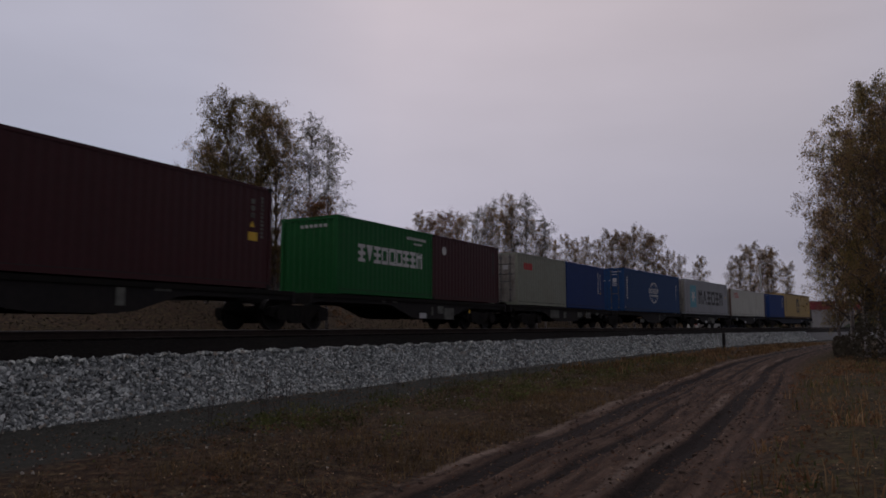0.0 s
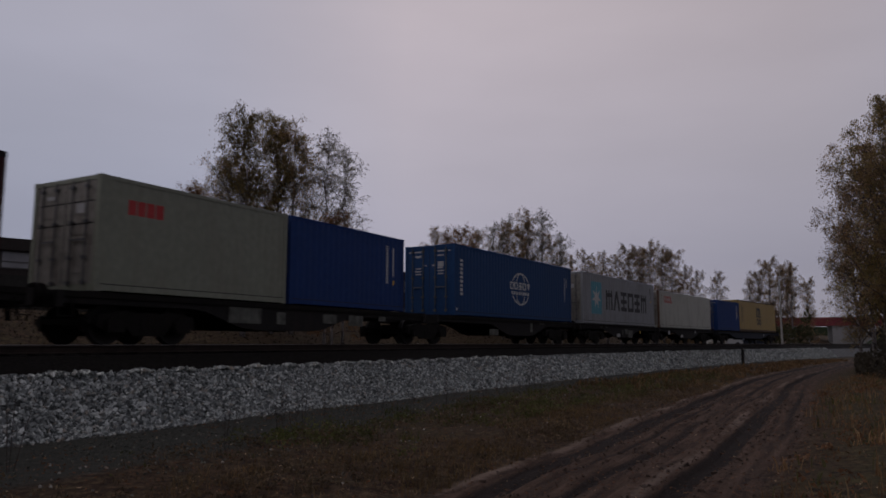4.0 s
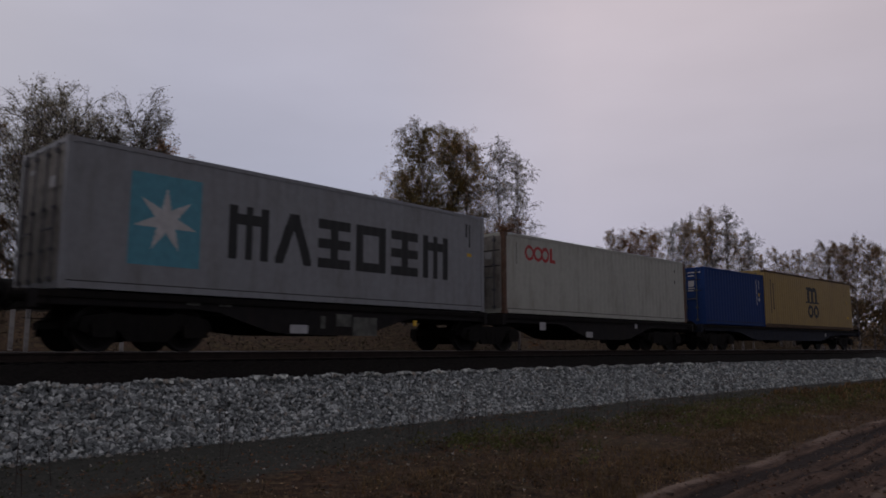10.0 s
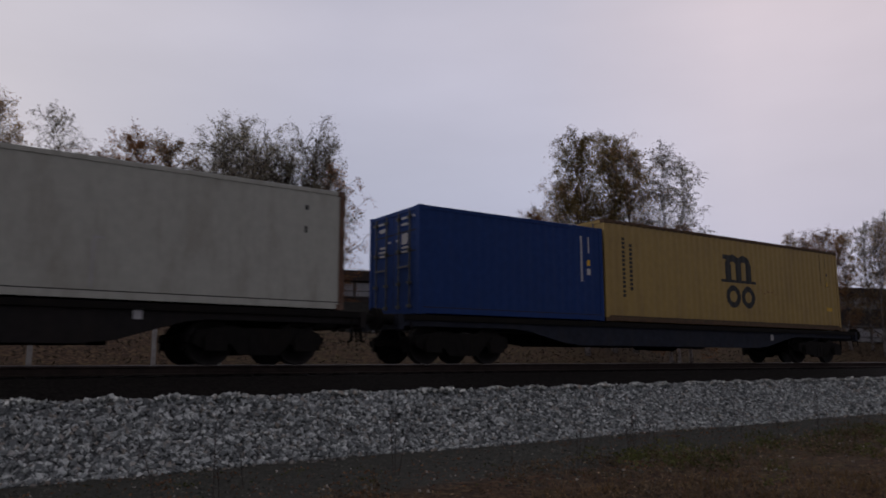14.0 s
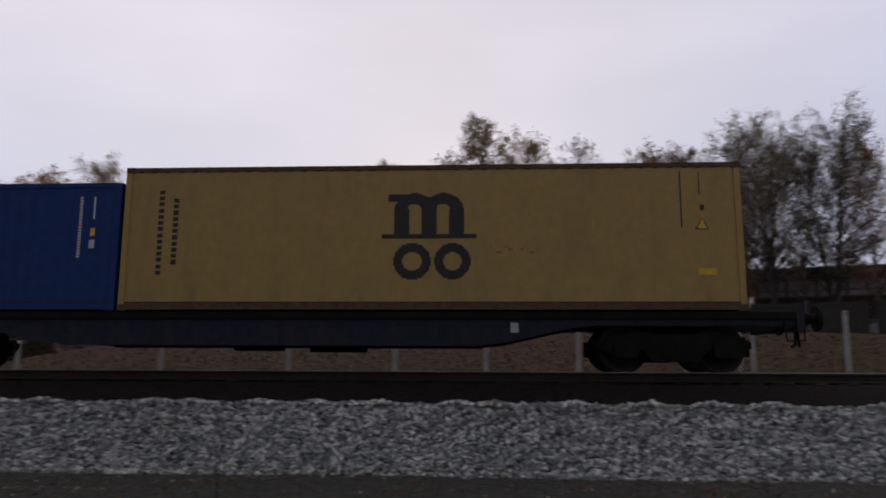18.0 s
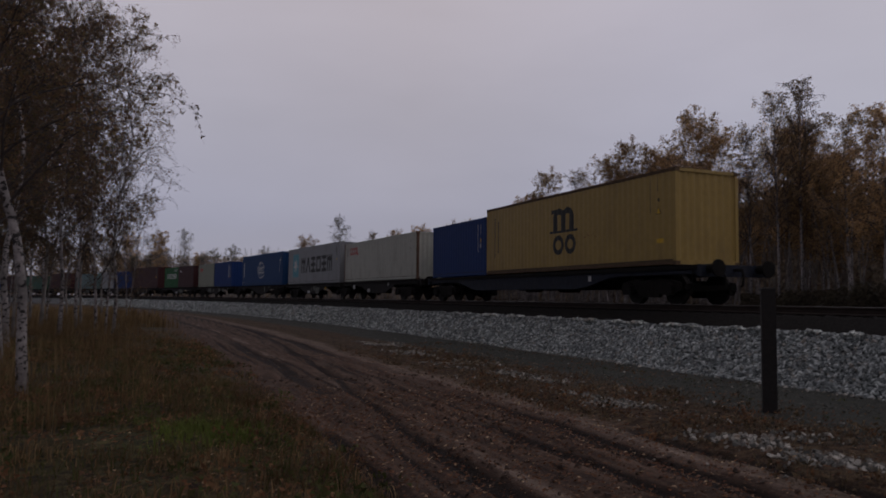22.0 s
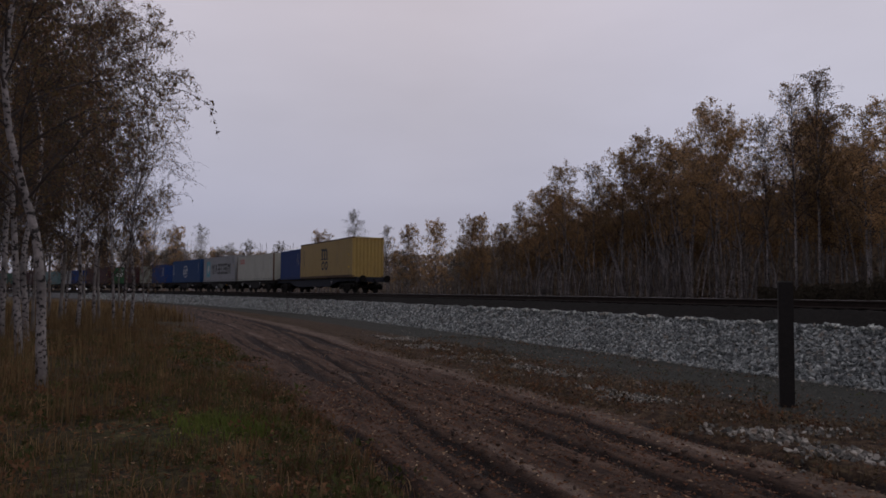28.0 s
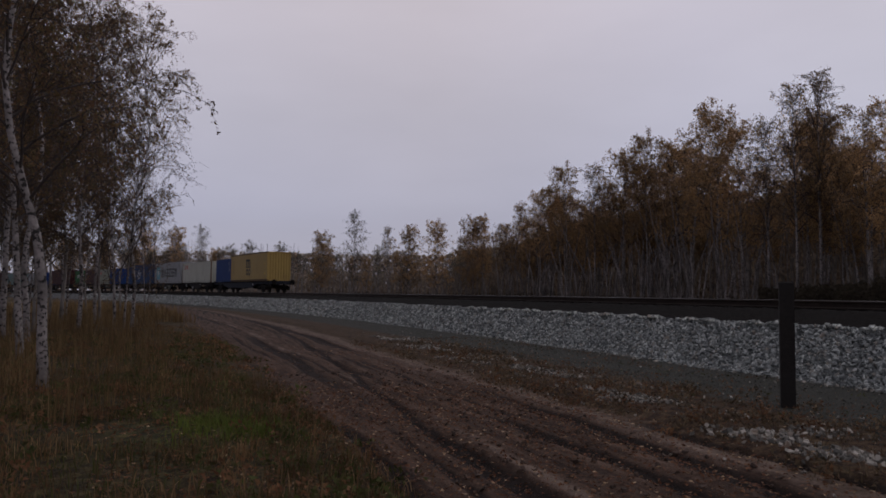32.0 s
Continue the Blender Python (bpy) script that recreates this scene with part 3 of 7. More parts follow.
def stones(name, xyz, size, seed, material, flat=0.75):
    """Angular stones, one small hull each, joined into one mesh."""
    r = np.random.RandomState(seed)
    base = np.array([(-1, -1, -1), (1, -1, -1), (1, 1, -1), (-1, 1, -1), (-1, -1, 1), (1, -1, 1), (1, 1, 1), (-1, 1, 1)], float) * 0.5
    faces = np.array([(0, 3, 2, 1), (4, 5, 6, 7), (0, 1, 5, 4), (1, 2, 6, 5), (2, 3, 7, 6), (3, 0, 4, 7)])
    n = len(xyz)
    v = base[None] + r.uniform(-0.27, 0.27, (n, 8, 3))
    v = v * np.stack([r.uniform(0.7, 1.35, n), r.uniform(0.7, 1.2, n), r.uniform(0.38, 0.85, n) * flat / 0.75], 1)[:, None, :]
    q = r.normal(size=(n, 4))
    q /= np.linalg.norm(q, axis=1)[:, None]
    w, x, y, z = q.T
    rot = np.stack([1 - 2 * (y * y + z * z), 2 * (x * y - z * w), 2 * (x * z + y * w), 2 * (x * y + z * w), 1 - 2 * (x * x + z * z), 2 * (y * z - x * w), 2 * (x * z - y * w), 2 * (y * z + x * w), 1 - 2 * (x * x + y * y)], 1).reshape(n, 3, 3)
    v = np.einsum("nij,nkj->nki", rot, v) * np.asarray(size)[:, None, None] + np.asarray(xyz)[:, None, :]
    f = (faces[None] + 8 * np.arange(n)[:, None, None]).reshape(-1, 4)
    return np_mesh(name, v.reshape(-1, 3), f, [material], smooth=False)


rs = np.random.RandomState(5)


def bank_stones(s0, s1, per_m, size_lo, size_hi):
    n = int((s1 - s0) * per_m)
    s = rs.uniform(s0, s1, n)
    u = rs.uniform(-0.10, 1.12, n)
    q = SHOULDER_Q + (TOE_Q - SHOULDER_Q) * u
    q = q + 0.10 * np.sin(s * 0.8) * np.clip(u, 0, 1)
    v = (q - SHOULDER_Q) / (TOE_Q - SHOULDER_Q)
    z = SHOULDER_Z + (TOE_Z - SHOULDER_Z) * np.clip(v, 0, 1) + 0.012 * np.sin(s * 1.9) + rs.uniform(-0.022, 0.044, n) - 0.02 * (v > 1.0)
    x, y, _ = track_np(s, q)
    return np.stack([x, y, z - 0.01], 1), rs.uniform(size_lo, size_hi, n)


parts_xyz, parts_size = [], []
for s0, s1, per_m, lo, hi in ((-24, 24, 1000, 0.031, 0.080), (-48, -24, 420, 0.05, 0.10), (24, 46, 420, 0.05, 0.10), (-90, -48, 260, 0.065, 0.13), (46, 100, 240, 0.07, 0.13), (-150, -90, 110, 0.10, 0.18)):
    a, b = bank_stones(s0, s1, per_m, lo, hi)
    parts_xyz.append(a)
    parts_size.append(b)
# pale heaps left on the crest between the sleepers
heap_xyz, heap_size = [], []
for k in range(-26, 26):
    n, c_h = 60, 1.115 * k - 0.6 + rs.normal(0, 0.2)
    s_h = c_h + rs.normal(0, 0.17, n)
    x, y, _ = track_np(s_h, SHOULDER_Q + 0.03 + rs.normal(0, 0.06, n))
    heap_xyz.append(np.stack([x, y, SHOULDER_Z + 0.035 + rs.uniform(0, 0.06, n) * np.exp(-((s_h - c_h) / 0.22) ** 2)], 1))
    heap_size.append(rs.uniform(0.025, 0.06, n))
# the stone colours, half as bright again
M["pale_stone"] = stone_material("pale_granite", 1.5, (1.03, 1.0, 0.94))
tagged(new("ballast_heaps", stones("ballast_heaps", np.concatenate(heap_xyz), np.concatenate(heap_size), 9, M["pale_stone"])), "pale heaps of ballast along the crest", "gravel", kind="stuff")
tagged(new("ballast_stones", stones("ballast_stones", np.concatenate(parts_xyz), np.concatenate(parts_size), 7, M["stone"], 0.62)), "fresh pale grey crushed granite ballast on the bank", "gravel", kind="stuff")

# ---------------------------------------------------------------- containers
PITCH, DEPTH = 0.278, 0.009


def fold(x):
    """Depth of the corrugated wall at x: 0 on the crests, DEPTH in the troughs."""
    u = (x / PITCH) % 1.0
    if u < 0.26:
        return 0.0
    if u < 0.5:
        return DEPTH * (u - 0.26) / 0.24
    if u < 0.76:
        return DEPTH
    return DEPTH * (1.0 - u) / 0.24


def folds(x0, x1):
    xs = {round(x0, 4), round(x1, 4)}
    k = math.floor(x0 / PITCH)
    while k * PITCH < x1:
        for u in (0, 0.26, 0.5, 0.76):
            v = (k + u) * PITCH
            if x0 < v < x1:
                xs.add(round(v, 4))
        k += 1
    return sorted(xs)


def wall_x(x0, x1, z0, z1, y, out):
    """A corrugated wall along x; out is -1 or 1, the side that it faces."""
    sh = Shape()
    xs = folds(x0, x1)
    for x in xs:
        yy = y - out * fold(x)
        sh.v += [(x, yy, z0), (x, yy, z1)]
    for i in range(len(xs) - 1):
        q = (2 * i, 2 * i + 2, 2 * i + 3, 2 * i + 1)
        sh.f.append(q if out < 0 else q[::-1])
    return sh


def wall_y(y0, y1, z0, z1, x, out):
    sh = Shape()
    ys = folds(y0, y1)
    for y in ys:
        xx = x - out * 4.0 * fold(y)
        sh.v += [(xx, y, z0), (xx, y, z1)]
    for i in range(len(ys) - 1):
        q = (2 * i, 2 * i + 2, 2 * i + 3, 2 * i + 1)
        sh.f.append(q if out > 0 else q[::-1])
    return sh


CW = 2.438


def mark(sh, inside, x0, x1, z0, z1, y=-CW / 2 + 0.012, cell=0.025):
    """Paint on the near wall: thin cells that follow its folds, where inside(x, z)."""
    nx = max(1, int(round((x1 - x0) / cell)))
    nz = max(1, int(round((z1 - z0) / 0.02)))
    for i in range(nx):
        a, b = x0 + (x1 - x0) * i / nx, x0 + (x1 - x0) * (i + 1) / nx
        run = None
        for k in range(nz + 1):
            z = z0 + (z1 - z0) * k / nz
            hit = k < nz and inside((a + b) / 2, z0 + (z1 - z0) * (k + 0.5) / nz)
            if hit and run is None:
                run = z
            if not hit and run is not None:
                n = len(sh.v)
                ya, yb = y + fold(a) - 0.004, y + fold(b) - 0.004
                sh.v += [(a, ya, run), (b, yb, run), (b, yb, z), (a, ya, z)]
                sh.f.append((n, n + 1, n + 2, n + 3))
                run = None


def bars(boxes):
    return lambda x, z: any(a <= x <= b and c <= z <= d for a, b, c, d in boxes)


_parts = {}


def shared(key, make):
    if key not in _parts:
        _parts[key] = make()
    return _parts[key]


def container(L, H, colour, label, doors=-1, group="containers on the train"):
    """A shipping container. doors: the end (-1 or 1) that has the doors."""
    box = thing("shipping_container", label, "container", group)
    m, hx, hy = M[colour], L / 2, CW / 2
    key = (L, H, colour)
    edge_mat = M["rusted"] if colour == "white" else M["brown_yellow"] if colour == "yellow" else m
    door_mat = M["grimy"] if colour in ("white", "grey", "aged") else m
    inset = 0.012
    part("side_wall", shared(key + ("sw", -1), lambda: wall_x(-hx + 0.11, hx - 0.11, 0.15, H - 0.09, -hy + inset, -1).mesh("side_wall", m)), None, box, "corrugated steel side wall")
    part("side_wall", shared(key + ("sw", 1), lambda: wall_x(-hx + 0.11, hx - 0.11, 0.15, H - 0.09, hy - inset, 1).mesh("side_wall", m)), None, box, "corrugated steel side wall")
    part("end_wall", shared(key + ("ew", doors), lambda: wall_y(-hy + 0.1, hy - 0.1, 0.15, H - 0.1, -doors * (hx - 0.03), -doors).mesh("end_wall", m)), None, box, "corrugated steel end wall")

    def roof():
        sh = Shape().box(-hx + 0.09, hx - 0.09, -hy + 0.05, hy - 0.05, H - 0.05, H - 0.028)
        n = int(L / 0.42)
        for i in range(n):
            x = -hx + 0.3 + (L - 0.6) * i / (n - 1)
            sh.box(x - 0.07, x + 0.07, -hy + 0.12, hy - 0.12, H - 0.028, H - 0.010)
        return sh.mesh("roof", m)
    part("roof", shared(key + ("roof",), roof), None, box)

    def rails():
        sh = Shape()
        return sh.box(-hx + 0.1, hx - 0.1, -0.03, 0.03, -0.045, 0.045).mesh("top_rail", M["brown_yellow"] if colour == "yellow" else m)
    for sgn in (-1, 1):
        ob = part("top_rail", shared(key + ("rail",), rails), None, box)
        ob.location = (0, sgn * (hy - 0.03), H - 0.05)
        ob = part("bottom_rail", shared(key + ("brail",), lambda: Shape().box(-hx + 0.1, hx - 0.1, -0.025, 0.025, -0.065, 0.065).mesh("bottom_rail", M["brown_yellow"] if colour == "yellow" else m)), None, box)
        ob.location = (0, sgn * (hy - 0.028), 0.085)
        ob = part("drip_seam", shared((L, "seam"), lambda: Shape().box(-hx + 0.12, hx - 0.12, -0.012, 0.012, 0.151, 0.172).mesh("drip_seam", M["black_line"])), None, box, "dark dirt line above the bottom rail")
        ob.location = (0, sgn * (hy - 0.022), 0)
        for sx in (-1, 1):
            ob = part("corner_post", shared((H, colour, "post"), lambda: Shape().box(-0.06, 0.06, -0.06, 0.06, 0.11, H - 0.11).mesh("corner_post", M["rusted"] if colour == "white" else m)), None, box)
            ob.location = (sx * (hx - 0.06), sgn * (hy - 0.062), 0)
            for z in (0.0, H - 0.118):
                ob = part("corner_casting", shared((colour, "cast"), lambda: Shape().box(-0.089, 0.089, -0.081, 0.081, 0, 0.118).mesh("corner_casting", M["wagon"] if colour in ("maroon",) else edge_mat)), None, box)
                ob.location = (sx * (hx - 0.086), sgn * (hy - 0.079), z)
    for sx in (-1, 1):
        ob = part("end_header", shared((colour, "head"), lambda: Shape().box(-0.05, 0.05, -hy + 0.12, hy - 0.12, -0.05, 0.05).mesh("end_header", m)), None, box)
        ob.location = (sx * (hx - 0.056), 0, H - 0.06)
        ob = part("end_sill", shared((colour, "sill"), lambda: Shape().box(-0.05, 0.05, -hy + 0.12, hy - 0.12, -0.07, 0.07).mesh("end_sill", m)), None, box)
        ob.location = (sx * (hx - 0.056), 0, 0.09)
    # two door leaves with their locking bars
    x = doors * (hx - 0.05)
    for sgn in (-1, 1):
        def leaf():
            sh = Shape().box(-0.025, 0.025, 0.008, hy - 0.125, 0.165, H - 0.115)
            n = 5
            for i in range(n):
                z = 0.4 + (H - 0.85) * i / (n - 1)
                sh.box(-0.036, 0.036, 0.06, hy - 0.2, z, z + 0.18)
            return sh.mesh("door", door_mat)
        dr = part("door", shared(key + ("leaf",), leaf), None, box, "flat panelled steel door leaf")
        dr.location, dr.scale = (x, 0, 0), (1, sgn, 1)
        # rubber round the leaf; the three cross bars paint in recess shade
        gk = part("door_gasket", shared((H, "black_line"), lambda: Shape().box(-0.03, 0.03, -0.004, 0.008, 0.165, H - 0.115).box(-0.03, 0.03, hy - 0.127, hy - 0.112, 0.165, H - 0.115).box(-0.028, 0.028, 0.06, hy - 0.2, 0.95, 0.985).box(-0.028, 0.028, 0.06, hy - 0.2, 1.5, 1.535).box(-0.028, 0.028, 0.06, hy - 0.2, 2.0, 2.035).mesh("door_gasket", M["black_line"])), None, dr, "black rubber door seal with dark bars as recess shade")
        for yy in (0.3, 0.82):
            def lock():
                sh = Shape().tube([(0, 0, 0.13), (0, 0, H - 0.09)], [0.019, 0.019], 6)
                for z in (0.2, 0.75, 1.55, H - 0.25):
                    sh.box(-0.05, 0.03, -0.05, 0.05, z - 0.035, z + 0.035)
                return sh.mesh("locking_bar", M["plate_dim" if colour.startswith("blue") else "lockbar"])
            lb = part("locking_bar", shared((H, colour.startswith("blue"), "lock"), lock), None, dr, "pale steel locking bar")
            lb.location = (doors * 0.075, yy, 0)
        hb = part("door_handle", shared(("handle",), lambda: Shape().box(-0.02, 0.02, -0.25, 0.25, -0.02, 0.02).mesh("door_handle", M["lockbar"])), None, dr)
        hb.location = (doors * 0.1, 0.55, 1.15)
        lbl = part("data_panel", shared(("panel",), lambda: Shape().box(-0.004, 0.004, -0.14, 0.14, -0.11, 0.11).mesh("data_panel", M["plate"])), None, dr, "faded white data panel")
        lbl.location, lbl.scale = (doors * 0.045, 0.55, H * 0.72 if sgn < 0 else H * 0.84), (1, 1, 1 if sgn < 0 else 0.4)
        if colour.startswith("blue"):
            rows = Shape()
            for i, (y0, y1, z) in enumerate(((0.40, 0.75, 0.90), (0.40, 0.70, 0.84), (0.40, 0.66, 0.66), (0.40, 0.72, 0.62), (0.40, 0.68, 0.58), (0.92, 1.02, 0.90), (0.14, 0.24, 0.70))):
                rows.box(-0.004, 0.004, y0, y1, H * z, H * z + 0.05)
            dm = tagged(part("data_mark", rows, M["plate"], dr, "rows of small white characters"), kind="stuff")
            dm.location = (doors * 0.048, 0, 0)
    return box


def paint(box, name, colour, shapes, label="", lift=0.0):
    """shapes: (inside, x0, x1, z0, z1), x from the container's left end."""
    sh = Shape()
    L = box["span"]
    for inside, x0, x1, z0, z1 in shapes:
        mark(sh, lambda x, z: inside(x + L / 2, z), x0 - L / 2, x1 - L / 2, z0, z1, -CW / 2 + 0.012 - lift)
    ob = part(name, sh, M[colour], box, label)
    return tagged(ob, kind="stuff") if name in ("owner_mark", "data_mark", "warning_mark") else ob


def rows_of_bars(x, z0, z1, step, w, gap=0.35):
    """A column of unreadable small characters as bars."""
    out, z = [], z1
    while z - step > z0:
        out.append((x, x + w, z - step * (1 - gap), z))
        z -= step
    return bars(out), x - 0.01, x + w + 0.01, z0, z1


def shapes_row(x0, x1, z0, z1, kinds, gap=0.16):
    """A row of plain shapes in place of a brand name: p linked posts, w hollow wedge, v wedge, b three bars on a stem, o open block."""
    w, h = (x1 - x0) / len(kinds), z1 - z0
    forms = dict(
        p=lambda a, b: a < 0.22 or a > 0.78 or abs(a - 0.5) < 0.10 or abs(b - 0.75) < 0.09,
        w=lambda a, b: abs(abs(a - 0.5) - 0.42 * (1 - b)) < 0.13,
        v=lambda a, b: abs(a - 0.5) < 0.45 * b,
        b=lambda a, b: b > 0.8 or abs(b - 0.5) < 0.1 or b < 0.2 or abs(a - 0.5) < 0.12,
        o=lambda a, b: b > 0.8 or a < 0.24 or a > 0.76 or b < 0.2)
    out = []
    for i, k in enumerate(kinds):
        xa, xb = x0 + i * w, x0 + (i + 1 - gap) * w
        out.append(((lambda x, z, xa=xa, xb=xb, f=forms[k]: f((x - xa) / (xb - xa), (z - z0) / h)), xa, xb, z0, z1))
    return out


def block_row(x0, x1, z0, z1, n, gap=0.18):
    w = (x1 - x0) / n
    return [slab(x0 + i * w, x0 + (i + 1 - gap) * w, z0, z1) for i in range(n)]


def emblem(box, name, colour, shapes, label, cell=0.03):
    """Each painted shape a part of its own: one skin over the wall's folds."""
    L = box["span"]
    for inside, x0, x1, z0, z1 in shapes:
        sh, seen = Shape(), {}
        nx, nz = max(2, int(round((x1 - x0) / cell))), max(2, int(round((z1 - z0) / cell)))

        def corner(i, k):
            if (i, k) not in seen:
                x = x0 + (x1 - x0) * i / nx - L / 2
                seen[i, k] = len(sh.v)
                sh.v.append((x, -CW / 2 + 0.008 + fold(x), z0 + (z1 - z0) * k / nz))
            return seen[i, k]
        for i in range(nx):
            for k in range(nz):
                if inside(x0 + (x1 - x0) * (i + 0.5) / nx, z0 + (z1 - z0) * (k + 0.5) / nz):
                    sh.f.append((corner(i, k), corner(i + 1, k), corner(i + 1, k + 1), corner(i, k + 1)))
        part(name, sh, M[colour], box, label)


def ring(cx, cz, rx, rz, t):
    """An elliptical ring, t thick."""
    def f(x, z):
        a = math.hypot((x - cx) / rx, (z - cz) / rz)
        b = math.hypot((x - cx) / max(rx - t, 1e-3), (z - cz) / max(rz - t, 1e-3))
        return a <= 1 <= b
    return f, cx - rx, cx + rx, cz - rz, cz + rz


def star(cx, cz, r0, r1, n):
    def f(x, z):
        a, d = math.atan2(x - cx, z - cz), math.hypot(x - cx, z - cz)
        u = abs(((a * n / (2 * math.pi)) + 0.5) % 1.0 - 0.5) * 2
        lim = r0 * r1 / (r1 + (r0 - r1) * u) if u < 1 else r1
        return d <= lim
    return f, cx - r0, cx + r0, cz - r0, cz + r0


def disc(cx, cz, r):
    return (lambda x, z: math.hypot(x - cx, z - cz) <= r), cx - r, cx + r, cz - r, cz + r


def slab(x0, x1, z0, z1):
    return (lambda x, z: True), x0, x1, z0, z1


# ---------------------------------------------------------------- wagons
WHEEL_R = 0.46
DECK = 1.165


def wheelset_mesh():
    sh = Shape()
    sh.tube([(0, -0.95, 0), (0, 0.95, 0)], [0.075, 0.075], 10)
    for s in (-1, 1):
        y = s * 0.76
        prof = [(y - s * 0.045, 0.10), (y - s * 0.045, WHEEL_R + 0.028), (y - s * 0.012, WHEEL_R + 0.028), (y, WHEEL_R), (y + s * 0.09, WHEEL_R - 0.004), (y + s * 0.09, WHEEL_R - 0.07), (y + s * 0.04, WHEEL_R - 0.09), (y + s * 0.03, 0.16), (y + s * 0.07, 0.10)]
        sh.tube([(0, a, 0) for a, _ in prof], [r for _, r in prof], 24)
    return sh.mesh("wheelset", M["wheel"])


def bogie_mesh():
    sh = Shape()
    for s in (-1, 1):
        y0, y1 = s * 0.98, s * 1.12
        a, b = min(y0, y1), max(y0, y1)
        sh.prism([(-1.35, 0.42), (-1.2, 0.34), (-0.62, 0.42), (-0.42, 0.2), (0.42, 0.2), (0.62, 0.42), (1.2, 0.34), (1.35, 0.42), (1.3, 0.66), (0.6, 0.78), (0.35, 0.72), (-0.35, 0.72), (-0.6, 0.78), (-1.3, 0.66)], a, b)
        for x in (-0.925, 0.925):
            sh.prism([(x - 0.2, 0.28), (x + 0.2, 0.28), (x + 0.24, 0.52), (x + 0.14, 0.64), (x - 0.14, 0.64), (x - 0.24, 0.52)], b if s > 0 else a - 0.13, b + 0.13 if s > 0 else a)
        for k in range(3):
            x = (k - 1) * 0.2
            sh.tube([(x, (a + b) / 2, 0.24), (x, (a + b) / 2, 0.6)], [0.085, 0.085], 8)
        for x in (-1.42, -0.43, 0.43, 1.42):
            sh.box(x - 0.05, x + 0.05, s * 0.76 - 0.06, s * 0.76 + 0.06, 0.3, 0.62)
    sh.box(-0.28, 0.28, -1.05, 1.05, 0.5, 0.74)
    sh.box(-0.5, 0.5, -0.3, 0.3, 0.66, 0.86)
    for x in (-1.4, 1.4):
        sh.box(x - 0.05, x + 0.05, -1.0, 1.0, 0.45, 0.58)
    return sh.mesh("bogie", M["bogie"])


def sill_outline(hl, ovl, ovr, d0, d1):
    """Fish-bellied side sill: shallow over the bogies, deep between them."""
    top = DECK - 0.03
    a, b = -hl - ovl + 0.45, hl + ovr - 0.45
    pts = [(a, top), (b, top), (b, top - d0), (hl - 2.7, top - d0), (hl - 3.3, top - d0 - 0.06), (hl - 4.6, top - d1 + 0.03), (hl - 5.0, top - d1), (-hl + 5.0, top - d1), (-hl + 4.6, top - d1 + 0.03), (-hl + 3.3, top - d0 - 0.06), (-hl + 2.7, top - d0), (a, top - d0)]
    return pts[::-1]


